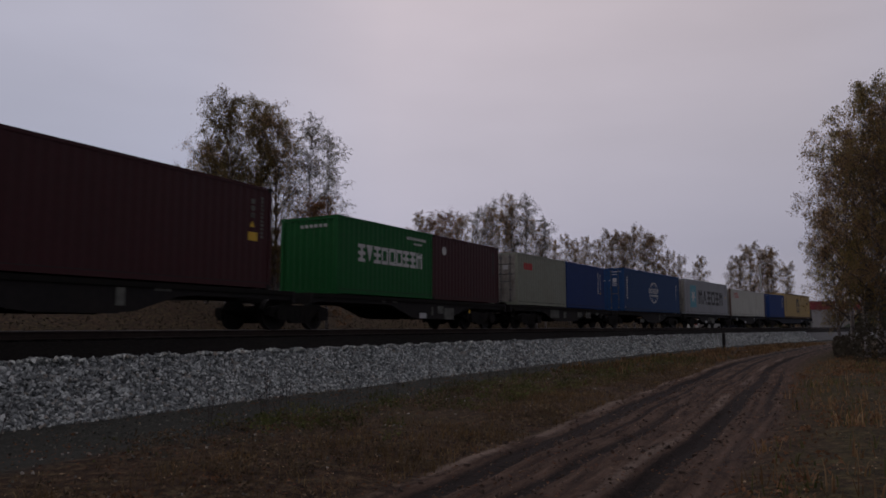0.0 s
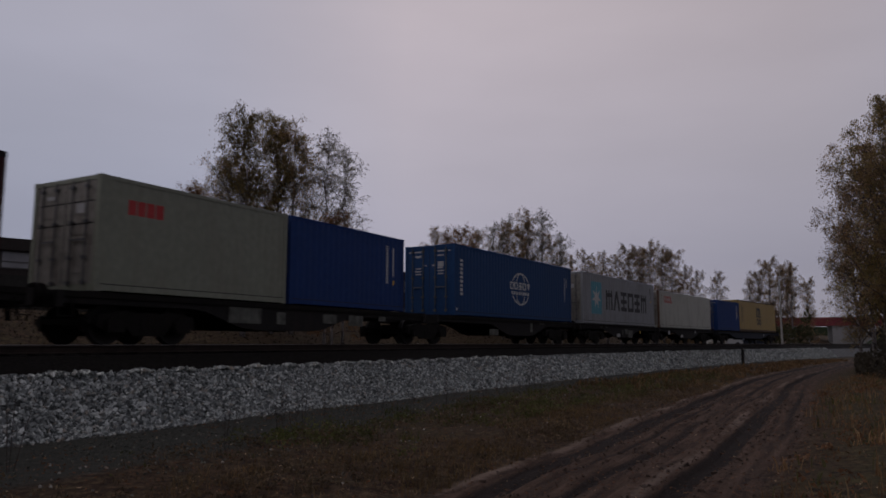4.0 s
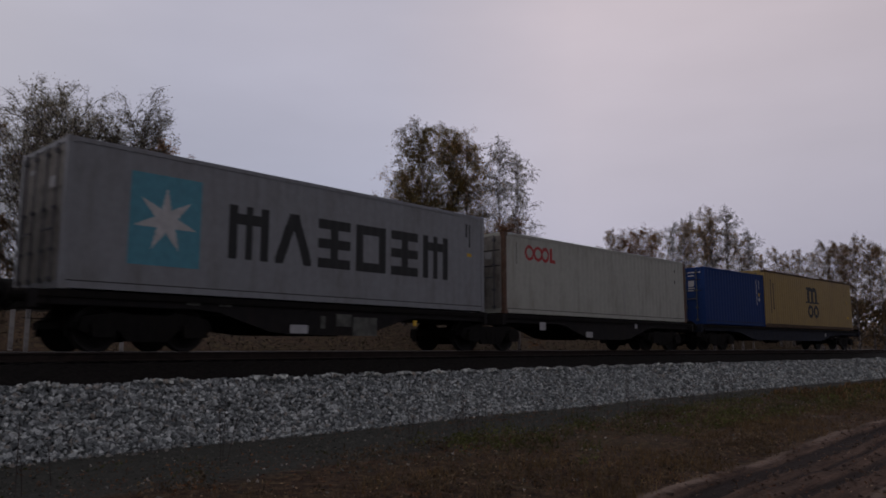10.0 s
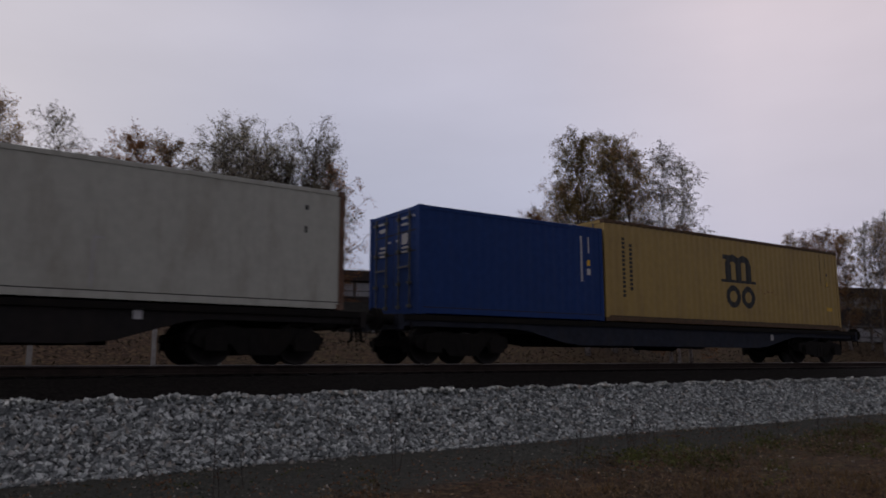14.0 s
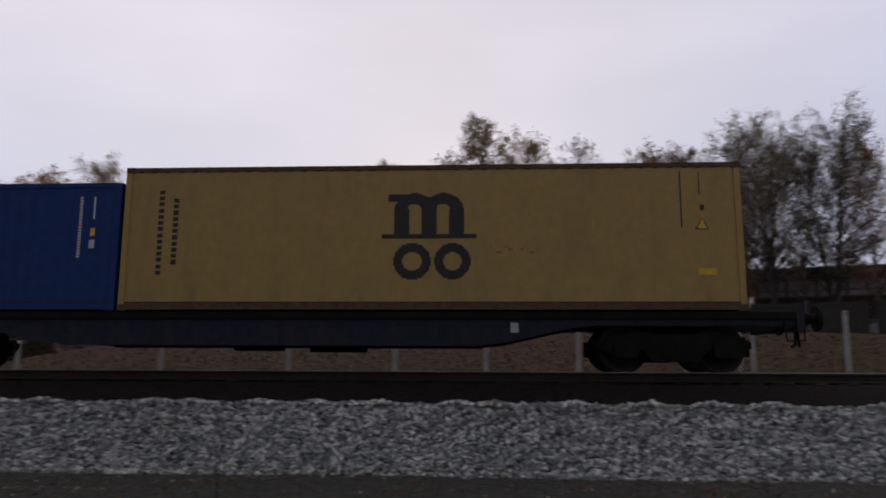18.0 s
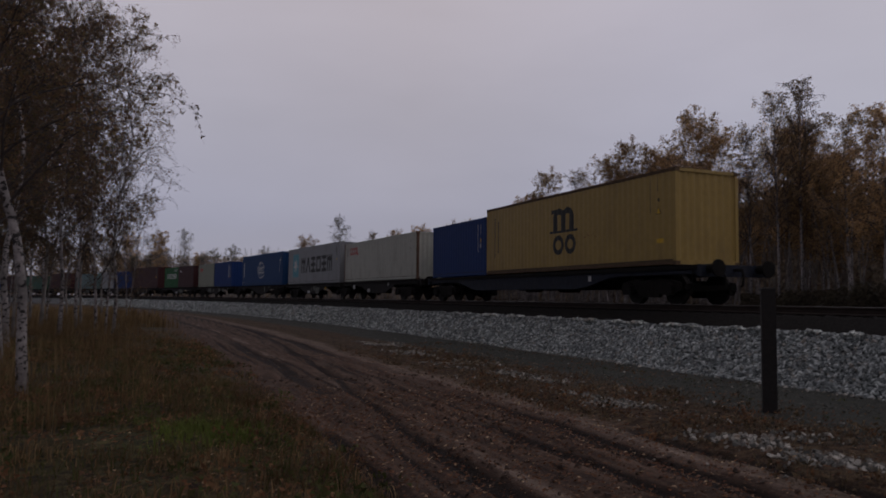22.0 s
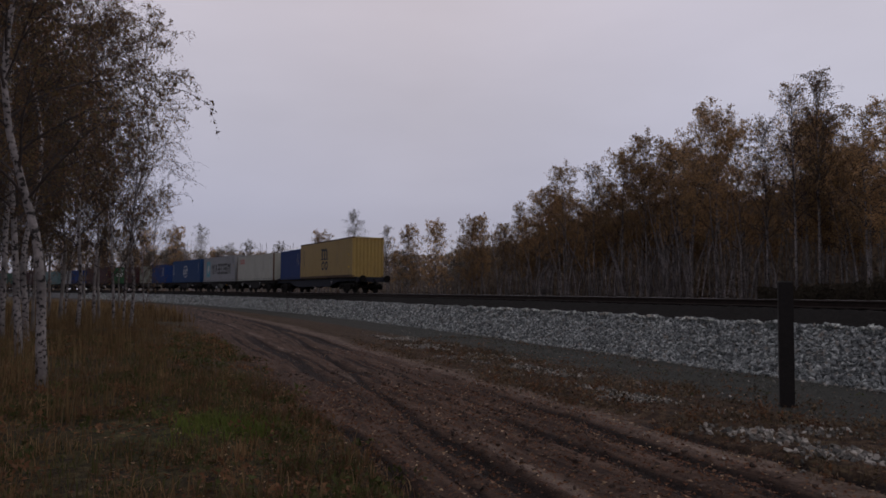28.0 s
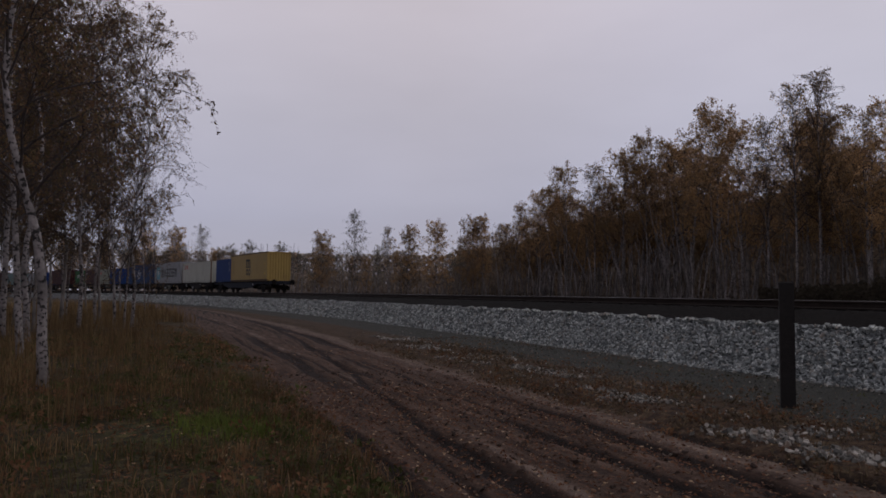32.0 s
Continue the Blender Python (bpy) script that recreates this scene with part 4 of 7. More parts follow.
def wagon(length, ovl, ovr, colour, label, plates, inset=(1.35, 1.35), depth=0.62):
    """inset: how far each bogie stands inside the load; None where the next wagon carries the shared bogie."""
    hl = length / 2
    w = thing("container_wagon", label, "railway wagon", "wagons of the train")
    for s in (-1, 1):
        sh = Shape().prism(sill_outline(hl, ovl, ovr, 0.24, depth), s * 1.16 - 0.02, s * 1.16 + 0.02)
        a, b = -hl - ovl + 0.45, hl + ovr - 0.45
        sh.box(a, b, s * 1.11 - 0.09, s * 1.11 + 0.10, DECK - 0.055, DECK - 0.028)
        sh.box(a, b, s * 1.11 - 0.06, s * 1.11 + 0.07, DECK - 0.29, DECK - 0.27)
        sh.box(-hl + 5.0, hl - 5.0, s * 1.11 - 0.08, s * 1.11 + 0.09, DECK - depth - 0.055, DECK - depth - 0.028)
        part("side_sill", sh, M[colour], w, "fish-bellied steel side sill")
    # black strips stand in for the dark gap between load and sill
    for s in (-1, 1):
        part("deck_rail", Shape().box(-hl - ovl + 0.45, hl + ovr - 0.45, s * 1.135 - 0.10, s * 1.135 + 0.10, DECK - 0.15, DECK - 0.026), M["bogie"], w, "black strip put in for the shaded gap under containers")
    sh = Shape().box(-hl - ovl + 0.45, hl + ovr - 0.45, -0.22, 0.22, DECK - 0.34, DECK - 0.06)
    n = max(4, int(length / 2.0))
    for i in range(n + 1):
        x = -hl + 0.2 + (length - 0.4) * i / n
        sh.box(x - 0.06, x + 0.06, -1.14, 1.14, DECK - 0.25, DECK - 0.06)
    part("centre_sill", sh, M[colour], w)
    for sx, ov, gap in ((-1, ovl, inset[0]), (1, ovr, inset[1])):
        xe = sx * (hl + ov - 0.40)
        part("headstock", Shape().box(min(xe, xe - sx * 0.14), max(xe, xe - sx * 0.14), -1.24, 1.24, DECK - 0.36, DECK - 0.02), M[colour], w)
        if gap is not None and gap > 0:
            for sy in (-1, 1):
                bl = min(0.40, ov) - 0.02
                sh = Shape().tube([(xe, sy * 0.93, 1.03), (xe + sx * bl * 0.55, sy * 0.93, 1.03), (xe + sx * bl * 0.55, sy * 0.93, 1.03), (xe + sx * bl * 0.9, sy * 0.93, 1.03)], [0.13, 0.12, 0.09, 0.09], 12)
                sh.tube([(xe + sx * bl * 0.88, sy * 0.93, 1.03), (xe + sx * bl, sy * 0.93, 1.03)], [0.25, 0.24], 14)
                part("buffer", sh, M["bogie"], w, "round steel buffer")
            sh = Shape().tube([(xe, 0, 1.0), (xe + sx * 0.28, 0, 0.98), (xe + sx * 0.34, 0, 0.85), (xe + sx * 0.30, 0, 0.55), (xe + sx * 0.22, 0, 0.52)], [0.05, 0.05, 0.04, 0.04, 0.03], 6)
            part("coupling", sh, M["bogie"], w)
            sh = Shape().tube([(xe, -0.5, 0.95), (xe + sx * 0.16, -0.5, 0.8), (xe + sx * 0.18, -0.5, 0.5)], [0.03, 0.03, 0.03], 6)
            part("brake_hose", sh, M["bogie"], w)
            sh = Shape().tube([(xe - sx * 0.02, -1.2, 0.98), (xe - sx * 0.02, -1.26, 0.6), (xe - sx * 0.35, -1.26, 0.6), (xe - sx * 0.35, -1.2, 0.98)], [0.018] * 4, 5)
            part("step", sh, M["bogie"], w)
        if gap is None:
            continue
        bg = part("bogie", shared(("bogie",), bogie_mesh), None, w, "two-axle bogie caked in grime")
        bg.location = (sx * (hl - gap), 0, 0)
        for dx in (-0.925, 0.925):
            ws = part("wheelset", shared(("wheels",), wheelset_mesh), None, bg, "worn steel wheels on an axle")
            ws.location = (dx, 0, WHEEL_R)
    # brake gear under the belly and plates on the sill
    part("brake_cylinder", Shape().tube([(-0.9, -0.35, 0.55), (0.1, -0.35, 0.55)], [0.16, 0.16], 10), M["bogie"], w)
    part("air_tank", Shape().tube([(0.5, 0.4, 0.55), (1.7, 0.4, 0.55)], [0.17, 0.17], 10), M["bogie"], w)
    for x, z, pw, ph, mt in plates:
        part("plate", Shape().box(x - hl - pw / 2, x - hl + pw / 2, -1.20, -1.182, z - ph / 2, z + ph / 2), M[mt], w, "small pale information plate")
    for s in (-1, 1):
        for x in (-hl + 0.15, hl - 0.15):
            part("spigot", Shape().box(x - 0.1, x + 0.1, s * 1.13 - 0.09, s * 1.13 + 0.05, DECK - 0.03, DECK - 0.001), M["bogie"], w)
    return w


C40, C20, HC, STD = 12.192, 6.058, 2.896, 2.591
PLATES_A = ((2.0, 0.80, 0.32, 0.26, "plate"), (4.75, 0.56, 0.42, 0.2, "plate"), (8.0, 0.93, 0.16, 0.18, "plate"))
PLATES_B = ((2.7, 1.0, 0.3, 0.08, "plate_dim"), (3.45, 1.0, 0.3, 0.08, "plate_dim"), (5.4, 0.52, 0.5, 0.2, "plate"), (6.1, 0.70, 0.14, 0.3, "plate_dim"), (6.75, 0.76, 0.5, 0.3, "plate_dim"), (7.45, 0.62, 0.8, 0.46, "plate_dim"), (9.25, 0.75, 0.13, 0.15, "mark_yellow"))
PLATES_C = ((3.4, 0.52, 0.8, 0.26, "plate_dim"), (7.2, 0.78, 0.24, 0.42, "plate_dim"), (8.4, 1.0, 0.5, 0.1, "plate_dim"))
PLATES_E = ((4.7, 0.78, 1.2, 0.42, "plate_dim"), (6.1, 0.74, 0.35, 0.34, "plate_dim"), (8.3, 0.78, 0.65, 0.28, "plate_dim"), (9.65, 0.76, 0.75, 0.34, "plate_dim"), (11.15, 0.86, 0.4, 0.16, "plate_dim"))
PLATES_L = ((13.95, 0.84, 0.15, 0.19, "plate"),)
# each wagon: left end of its load, load length, overhangs, colour, plates
TRAIN = [
    ("w1", -6.14, 18.33, 0.95, 1.42, "wagon_blue", PLATES_L), ("w2", -20.35, C40, 0.51, 0.96, "wagon", PLATES_A), ("w3", -33.56, C40, 0.88, 0.51, "wagon", PLATES_B),
    ("w4", -47.41, C40, 1.74, 0.88, "wagon", PLATES_C), ("w5", -63.58, 12.59, 1.06, 1.74, "wagon", PLATES_E), ("w6", -77.66, 12.2, 1.72, 1.06, "wagon", PLATES_B),
    ("w7", -93.05, C40, 1.4, 1.50, "wagon", PLATES_C), ("w8", -108.44, 12.3, 1.4, 1.4, "wagon", PLATES_A), ("w9", -123.44, C40, 1.4, 1.4, "wagon", PLATES_B),
    ("w10", -138.44, C40, 1.4, 1.4, "wagon", PLATES_C), ("w11", -153.44, C40, 1.4, 1.4, "wagon", PLATES_A), ("w12", -168.44, C40, 1.4, 1.4, "wagon", PLATES_A),
    ("w13", -183.44, C40, 1.4, 1.4, "wagon", PLATES_B), ("w14", -198.44, C40, 1.4, 1.4, "wagon", PLATES_C), ("w15", -213.44, C40, 1.4, 1.4, "wagon", PLATES_A)]
BOGIES = dict(w2=(-0.51, 1.8), w3=(1.8, None), w4=(-1.79, 1.85), w5=(1.7, None), w6=(-1.62, 1.7), w7=(1.6, None))     # pairs of wagons share a bogie
WAGONS, RIDERS = [], []
for key, left, length, ovl, ovr, colour, plates in TRAIN:
    lab = "blue-grey flat container wagon, last of the train" if key == "w1" else "grimy black flat container wagon on two bogies"
    WAGONS.append((wagon(length, ovl, ovr, colour, lab, plates, BOGIES.get(key, (1.35, 1.35)), 0.62 if key == "w1" else 0.72), left + length / 2))


def load(i, left, L, H, colour, label, doors=-1):
    """A container set on wagon i, its left end at that place in the train."""
    ob = container(L, H, colour, label, doors)
    ob["span"] = L
    RIDERS.append((ob, i, left + L / 2 - WAGONS[i][1]))
    return ob


def smear(x, z):
    return abs(z - 1.17 - 0.06 * math.sin(x * 19) - 0.03 * math.sin(x * 47)) < 0.012 + 0.01 * math.sin(x * 31)


# last wagon: blue twenty-foot box and the yellow forty-foot box
yellow = load(0, 0.0, C40, HC, "yellow", "weathered mustard yellow forty-foot container on the last wagon", -1)
def arches(x, z):
    """Three posts under two round arches on a flat foot."""
    x += 0.1
    if 1.40 <= z <= 1.49:
        return 5.34 <= x <= 7.20
    for c in (5.97, 6.54):
        d = math.hypot((x - c) / 0.40, (z - 1.98) / 0.34)
        if z >= 1.98 and 0.36 <= d <= 1.0:
            return True
    return 1.40 <= z <= 1.99 and any(a <= x <= b for a, b in ((5.57, 5.87), (6.12, 6.40), (6.64, 6.94))) or 5.46 <= x <= 5.87 and 2.16 <= z <= 2.30


emblem(yellow, "painted_shape", "mark_black", [(arches, 5.2, 7.12, 1.38, 2.36), ring(5.83, 0.96, 0.37, 0.36, 0.18), ring(6.62, 0.96, 0.36, 0.36, 0.18)], "black painted arches or ring of an emblem")
paint(yellow, "owner_mark", "mark_black", [rows_of_bars(0.72, 0.55, 2.42, 0.125, 0.09), rows_of_bars(1.02, 0.75, 2.25, 0.125, 0.09)], "two columns of small black characters")
paint(yellow, "data_mark", "mark_black", [slab(11.03, 11.055, 1.6, 2.72), slab(11.39, 11.41, 2.25, 2.7), slab(11.40, 11.48, 1.94, 2.05)])
paint(yellow, "warning_mark", "mark_yellow", [((lambda x, z: abs(x - 11.43) < 0.095 * (1 - (z - 1.58) / 0.19)), 11.32, 11.54, 1.58, 1.77), slab(11.32, 11.66, 0.68, 0.81)], "yellow warning triangle and sticker", 0.004)
# dashes painted as the shade in the wall's trough tops
tagged(paint(yellow, "weld_notch", "black_line", [slab(0.25 + PITCH * i, 0.25 + PITCH * i + 0.10, 2.785, 2.81) for i in range(42)], "dark dashes as shade under the top rail"), kind="stuff")
paint(yellow, "triangle_rim", "mark_black", [((lambda x, z: abs(x - 11.43) < 0.135 * (1 - (z - 1.56) / 0.25)), 11.28, 11.58, 1.56, 1.80)], "black rim of a warning triangle")
paint(yellow, "stain", "stain", [(smear, 7.35, 8.3, 1.0, 1.36)], "thin rust-red smear")
blue_last = load(0, -6.14, C20, STD, "blue", "deep blue twenty-foot container with white marks", -1)
paint(blue_last, "owner_mark", "mark_white", [rows_of_bars(5.22, 1.0, 2.3, 0.06, 0.05), slab(5.50, 5.54, 1.85, 2.3), slab(5.45, 5.57, 1.25, 1.42)], "columns of small white characters")
paint(blue_last, "sticker", "mark_yellow", [slab(5.46, 5.56, 1.5, 1.66)])
# off-white forty-foot box with red rings
white = load(1, -20.35, C40, STD, "white", "off-white forty-foot container with a red emblem and dirt streaks", -1)
emblem(white, "painted_ring", "mark_red", [ring(1.32, 2.02, 0.25, 0.25, 0.10), ring(1.78, 2.02, 0.25, 0.25, 0.10), ring(2.18, 2.02, 0.22, 0.25, 0.10), ((lambda x, z: x < 2.55 or z < 1.89), 2.44, 2.74, 1.77, 2.27)], "red ring or angle of an emblem")
paint(white, "data_mark", "mark_black", [slab(11.25, 11.33, 2.1, 2.2), slab(11.25, 11.31, 1.6, 1.75), slab(0.62, 0.66, 1.6, 2.3)])
paint(white, "repair_seam", "plate", [slab(7.16, 7.19, 0.2, 1.15), slab(7.16, 7.35, 1.1, 1.14)], "pale patched repair seam")
# light grey forty-foot box with the star
grey = load(2, -33.56, C40, HC, "grey", "light grey forty-foot container with a pale blue star panel", -1)
paint(grey, "star_panel", "mark_cyan", [slab(1.24, 2.77, 0.56, 2.43)], "pale blue square panel")
paint(grey, "star", "mark_white", [star(2.0, 1.5, 0.68, 0.25, 7)], "white seven-pointed star", 0.004)
emblem(grey, "painted_shape", "mark_black", shapes_row(3.45, 10.75, 0.86, 2.06, "pwbobp"), "plain black shape in a row of six")
paint(grey, "data_mark", "mark_black", [slab(11.35, 11.42, 2.2, 2.6), slab(11.5, 11.56, 1.9, 2.6)])
paint(grey, "sticker", "mark_yellow", [slab(11.4, 11.62, 1.62, 1.72)])
# mid-blue forty-foot box with the white globe
globe = load(3, -47.41, C40, HC, "blue_line", "mid-blue forty-foot container with a white globe emblem", -1)
def globe_cap(up):
    return lambda x, z: (z > 1.76 if up else z < 1.06) and (ring(6.05, 1.40, 0.98, 0.76, 0.07)[0](x, z) or ring(6.05, 1.40, 0.5, 0.76, 0.06)[0](x, z))


emblem(globe, "globe_arc", "mark_white", [(globe_cap(True), 5.0, 7.1, 1.70, 2.2), (globe_cap(False), 5.0, 7.1, 0.6, 1.1)], "white arcs of a globe emblem")
emblem(globe, "painted_shape", "mark_white", shapes_row(4.95, 7.15, 1.36, 1.70, "oobov", 0.16), "plain white shape across the globe")
emblem(globe, "painted_block", "mark_white", block_row(5.1, 7.0, 1.12, 1.27, 8, 0.3), "small white block under the globe")
paint(globe, "owner_mark", "mark_white", [rows_of_bars(0.48, 0.65, 2.3, 0.17, 0.2), slab(0.12, 0.24, 0.2, 0.3)], "column of white characters")
paint(globe, "data_mark", "mark_white", [rows_of_bars(11.3, 1.0, 2.3, 0.07, 0.05), slab(11.55, 11.6, 1.8, 2.3)])
# two twenty-foot boxes: off-white and blue
white20 = load(4, -63.41, C20, STD, "aged", "aged off-white twenty-foot container with a small red emblem", -1)
emblem(white20, "painted_block", "mark_red", block_row(0.75, 1.75, 1.78, 2.12, 4, 0.15), "small red block of an emblem")
blue20 = load(4, -57.20, C20, STD, "blue", "deep blue twenty-foot container on a grimy wagon", -1)
paint(blue20, "owner_mark", "mark_white", [rows_of_bars(4.95, 0.9, 2.25, 0.07, 0.12), slab(5.35, 5.43, 1.2, 2.2)], "columns of small white characters")
paint(blue20, "sticker", "mark_yellow", [slab(5.36, 5.46, 0.9, 1.05)])
# two twenty-foot boxes: green and oxide red
green = load(5, -77.66, C20, STD, "green", "bright green twenty-foot container with a white block name", 1)
emblem(green, "painted_shape", "mark_white", shapes_row(1.15, 5.35, 1.14, 1.74, "bvbooobbp", 0.12), "plain white shape in a row of nine")
paint(green, "owner_mark", "mark_white", block_row(4.2, 5.6, 2.2, 2.3, 11, 0.3) + block_row(4.7, 5.3, 2.02, 2.1, 6, 0.3))
end_marks = Shape()
for i in range(6):
    end_marks.box(-C20 / 2 + 0.022, -C20 / 2 + 0.03, -0.75 + i * 0.2, -0.62 + i * 0.2, 2.22, 2.32)
tagged(part("owner_mark", end_marks, M["plate"], green, "row of small pale characters on the end wall"), kind="stuff")
red20 = load(5, -71.58, C20, STD, "maroon", "oxide red twenty-foot container with a round emblem", -1)
paint(red20, "emblem", "mark_white", [disc(0.95, 2.0, 0.17)], "small round white emblem")
paint(red20, "data_mark", "mark_black", [rows_of_bars(5.45, 1.2, 2.3, 0.07, 0.1)])
red40 = load(6, -93.05, C40, HC, "maroon", "oxide red forty-foot container with yellow stickers", -1)
paint(red40, "owner_mark", "plate_dim", [rows_of_bars(11.35, 1.75, 2.5, 0.2, 0.14), rows_of_bars(11.75, 1.35, 2.6, 0.11, 0.1)], "columns of pale characters")
paint(red40, "sticker", "mark_yellow", [slab(11.25, 11.62, 1.32, 1.56)], "yellow sticker")
paint(red40, "warning_mark", "mark_yellow", [((lambda x, z: abs(x - 11.4) < 0.1 * (1 - (z - 1.7) / 0.18)), 11.28, 11.52, 1.7, 1.88)], "yellow warning triangle")
# the train ahead, seen far off
load(7, -102.14, C20, STD, "blue", "deep blue twenty-foot container on a grimy wagon", -1)
load(7, -108.34, C20, STD, "grey", "light grey twenty-foot container on a grimy wagon", -1)
load(8, -123.44, C40, STD, "teal", "grey-green forty-foot container on a grimy wagon", -1)
load(9, -138.44, C40, HC, "maroon", "oxide red forty-foot container on a grimy wagon", -1)
load(10, -153.44, C40, STD, "darkgreen", "dark green forty-foot container on a grimy wagon", -1)
load(11, -168.44, C40, HC, "maroon", "oxide red forty-foot container on a grimy wagon", -1)
load(12, -183.44, C40, STD, "blue_line", "mid-blue forty-foot container on a grimy wagon", -1)
load(13, -198.44, C40, STD, "maroon", "oxide red forty-foot container on a grimy wagon", -1)
load(14, -213.44, C40, STD, "teal", "grey-green forty-foot container on a grimy wagon", -1)


def motions():
    """The train rolls past at a steady pace."""
    poses = []
    for w, mid in WAGONS:
        rows = []
        for t in range(33):
            x, y, h = track(mid - 6.096 + along(t))
            rows.append((t, pose(x, y, RAIL_Z, 0, 0, math.degrees(h) + 90)))
        walk(w, rows)
        poses.append(rows)
        for ws in [o for b in w.children if b.name.startswith("bogie") for o in b.children]:
            x0 = ws.location.x
            walk(ws, [(k / 10, pose(x0, 0, WHEEL_R, 0, math.degrees((along(k / 10) - along(0)) / WHEEL_R), 0)) for k in range(321)])
    for ob, i, dx in RIDERS:
        walk(ob, [(t, m @ pose(dx, 0, DECK)) for t, m in poses[i]])

# ---------------------------------------------------------------- trees
def bark_material():
    m = bpy.data.materials.new("birch_bark")
    m.use_nodes = True
    n, l = m.node_tree.nodes, m.node_tree.links
    b = n["Principled BSDF"]
    b.inputs["Roughness"].default_value = 0.85
    co = n.new("ShaderNodeTexCoord")
    mp = n.new("ShaderNodeMapping")
    mp.inputs["Scale"].default_value = (4.0, 4.0, 4.2)
    l.new(co.outputs["Object"], mp.inputs[0])
    t = n.new("ShaderNodeTexNoise")
    t.inputs["Scale"].default_value, t.inputs["Detail"].default_value = 3.2, 5.0
    l.new(mp.outputs[0], t.inputs["Vector"])
    r = n.new("ShaderNodeValToRGB")
    l.new(t.outputs["Fac"], r.inputs[0])
    e = r.color_ramp.elements
    e[0].position, e[0].color = 0.41, (0.025, 0.022, 0.02, 1)
    e[1].position, e[1].color = 0.455, (0.285, 0.255, 0.245, 1)
    x = e.new(0.75)
    x.color = (0.44, 0.40, 0.385, 1)
    t2 = n.new("ShaderNodeTexNoise")
    t2.inputs["Scale"].default_value = 0.9
    l.new(co.outputs["Object"], t2.inputs["Vector"])
    mr = n.new("ShaderNodeMapRange")
    mr.inputs["From Min"].default_value, mr.inputs["From Max"].default_value = 0.35, 0.65
    mr.inputs["To Min"].default_value, mr.inputs["To Max"].default_value = 0.45, 1.1
    l.new(t2.outputs["Fac"], mr.inputs["Value"])
    mx = n.new("ShaderNodeMix")
    mx.data_type, mx.blend_type = "RGBA", "MULTIPLY"
    mx.inputs["Factor"].default_value = 1.0
    l.new(r.outputs["Color"], mx.inputs["A"])
    l.new(mr.outputs["Result"], mx.inputs["B"])
    l.new(mx.outputs["Result"], b.inputs["Base Color"])
    return m


def leaf_material(name, stops, patch=0.0, patch_scale=1.2, thin=0.5):
    m = bpy.data.materials.new(name)
    m.use_nodes = True
    n, l = m.node_tree.nodes, m.node_tree.links
    b = n["Principled BSDF"]
    b.inputs["Roughness"].default_value = 0.8
    b.inputs["Specular IOR Level"].default_value = 0.2
    g = n.new("ShaderNodeNewGeometry")
    r = n.new("ShaderNodeValToRGB")
    l.new(g.outputs["Random Per Island"], r.inputs[0])
    e = r.color_ramp.elements
    e[0].position, e[0].color = 0.0, (*stops[0], 1)
    e[1].position, e[1].color = 1.0, (*stops[-1], 1)
    for i, c in enumerate(stops[1:-1]):
        x = e.new((i + 1) / (len(stops) - 1))
        x.color = (*c, 1)
    oi = n.new("ShaderNodeObjectInfo")
    mr = n.new("ShaderNodeMapRange")
    mr.inputs["To Min"].default_value, mr.inputs["To Max"].default_value = 0.7, 1.25
    l.new(oi.outputs["Random"], mr.inputs["Value"])
    mx = n.new("ShaderNodeMix")
    mx.data_type, mx.blend_type = "RGBA", "MULTIPLY"
    mx.inputs["Factor"].default_value = 1.0
    l.new(r.outputs["Color"], mx.inputs["A"])
    l.new(mr.outputs["Result"], mx.inputs["B"])
    out = mx.outputs["Result"]
    if patch:                                        # clumps of paler and darker growth
        co = n.new("ShaderNodeTexCoord")
        pn = n.new("ShaderNodeTexNoise")
        pn.inputs["Scale"].default_value, pn.inputs["Detail"].default_value, pn.inputs["Roughness"].default_value = patch_scale, 4.0, 0.6
        l.new(co.outputs["Object"], pn.inputs["Vector"])
        pr = n.new("ShaderNodeMapRange")
        pr.inputs["From Min"].default_value, pr.inputs["From Max"].default_value = 0.33, 0.67
        pr.inputs["To Min"].default_value, pr.inputs["To Max"].default_value = 1 - patch, 1 + patch
        l.new(pn.outputs["Fac"], pr.inputs["Value"])
        pm = n.new("ShaderNodeMix")
        pm.data_type, pm.blend_type = "RGBA", "MULTIPLY"
        pm.inputs["Factor"].default_value = 1.0
        l.new(out, pm.inputs["A"])
        l.new(pr.outputs["Result"], pm.inputs["B"])
        out = pm.outputs["Result"]
    l.new(out, b.inputs["Base Color"])
    tr = n.new("ShaderNodeBsdfTranslucent")          # thin leaves let light through
    l.new(out, tr.inputs["Color"])
    ms = n.new("ShaderNodeMixShader")
    ms.inputs[0].default_value = thin
    l.new(b.outputs[0], ms.inputs[1])
    l.new(tr.outputs[0], ms.inputs[2])
    l.new(ms.outputs[0], n["Material Output"].inputs[0])
    return m


M["bark"] = bark_material()
M["twig"] = mat("dark_twigs", (0.055, 0.042, 0.038), 0.9, var=0.3)
M["leaf_brown"] = leaf_material("brown_leaves", [(0.160, 0.105, 0.060), (0.270, 0.165, 0.080), (0.350, 0.225, 0.105), (0.190, 0.155, 0.080)], 0.35, 0.5)
M["leaf_olive"] = leaf_material("olive_leaves", [(0.104, 0.098, 0.041), (0.191, 0.149, 0.054), (0.297, 0.198, 0.073), (0.140, 0.104, 0.046)], 0.35, 0.5)
M["leaf_red"] = leaf_material("rusty_leaves", [(0.176, 0.081, 0.047), (0.272, 0.125, 0.055), (0.346, 0.176, 0.068), (0.154, 0.109, 0.053)], 0.35, 0.5)
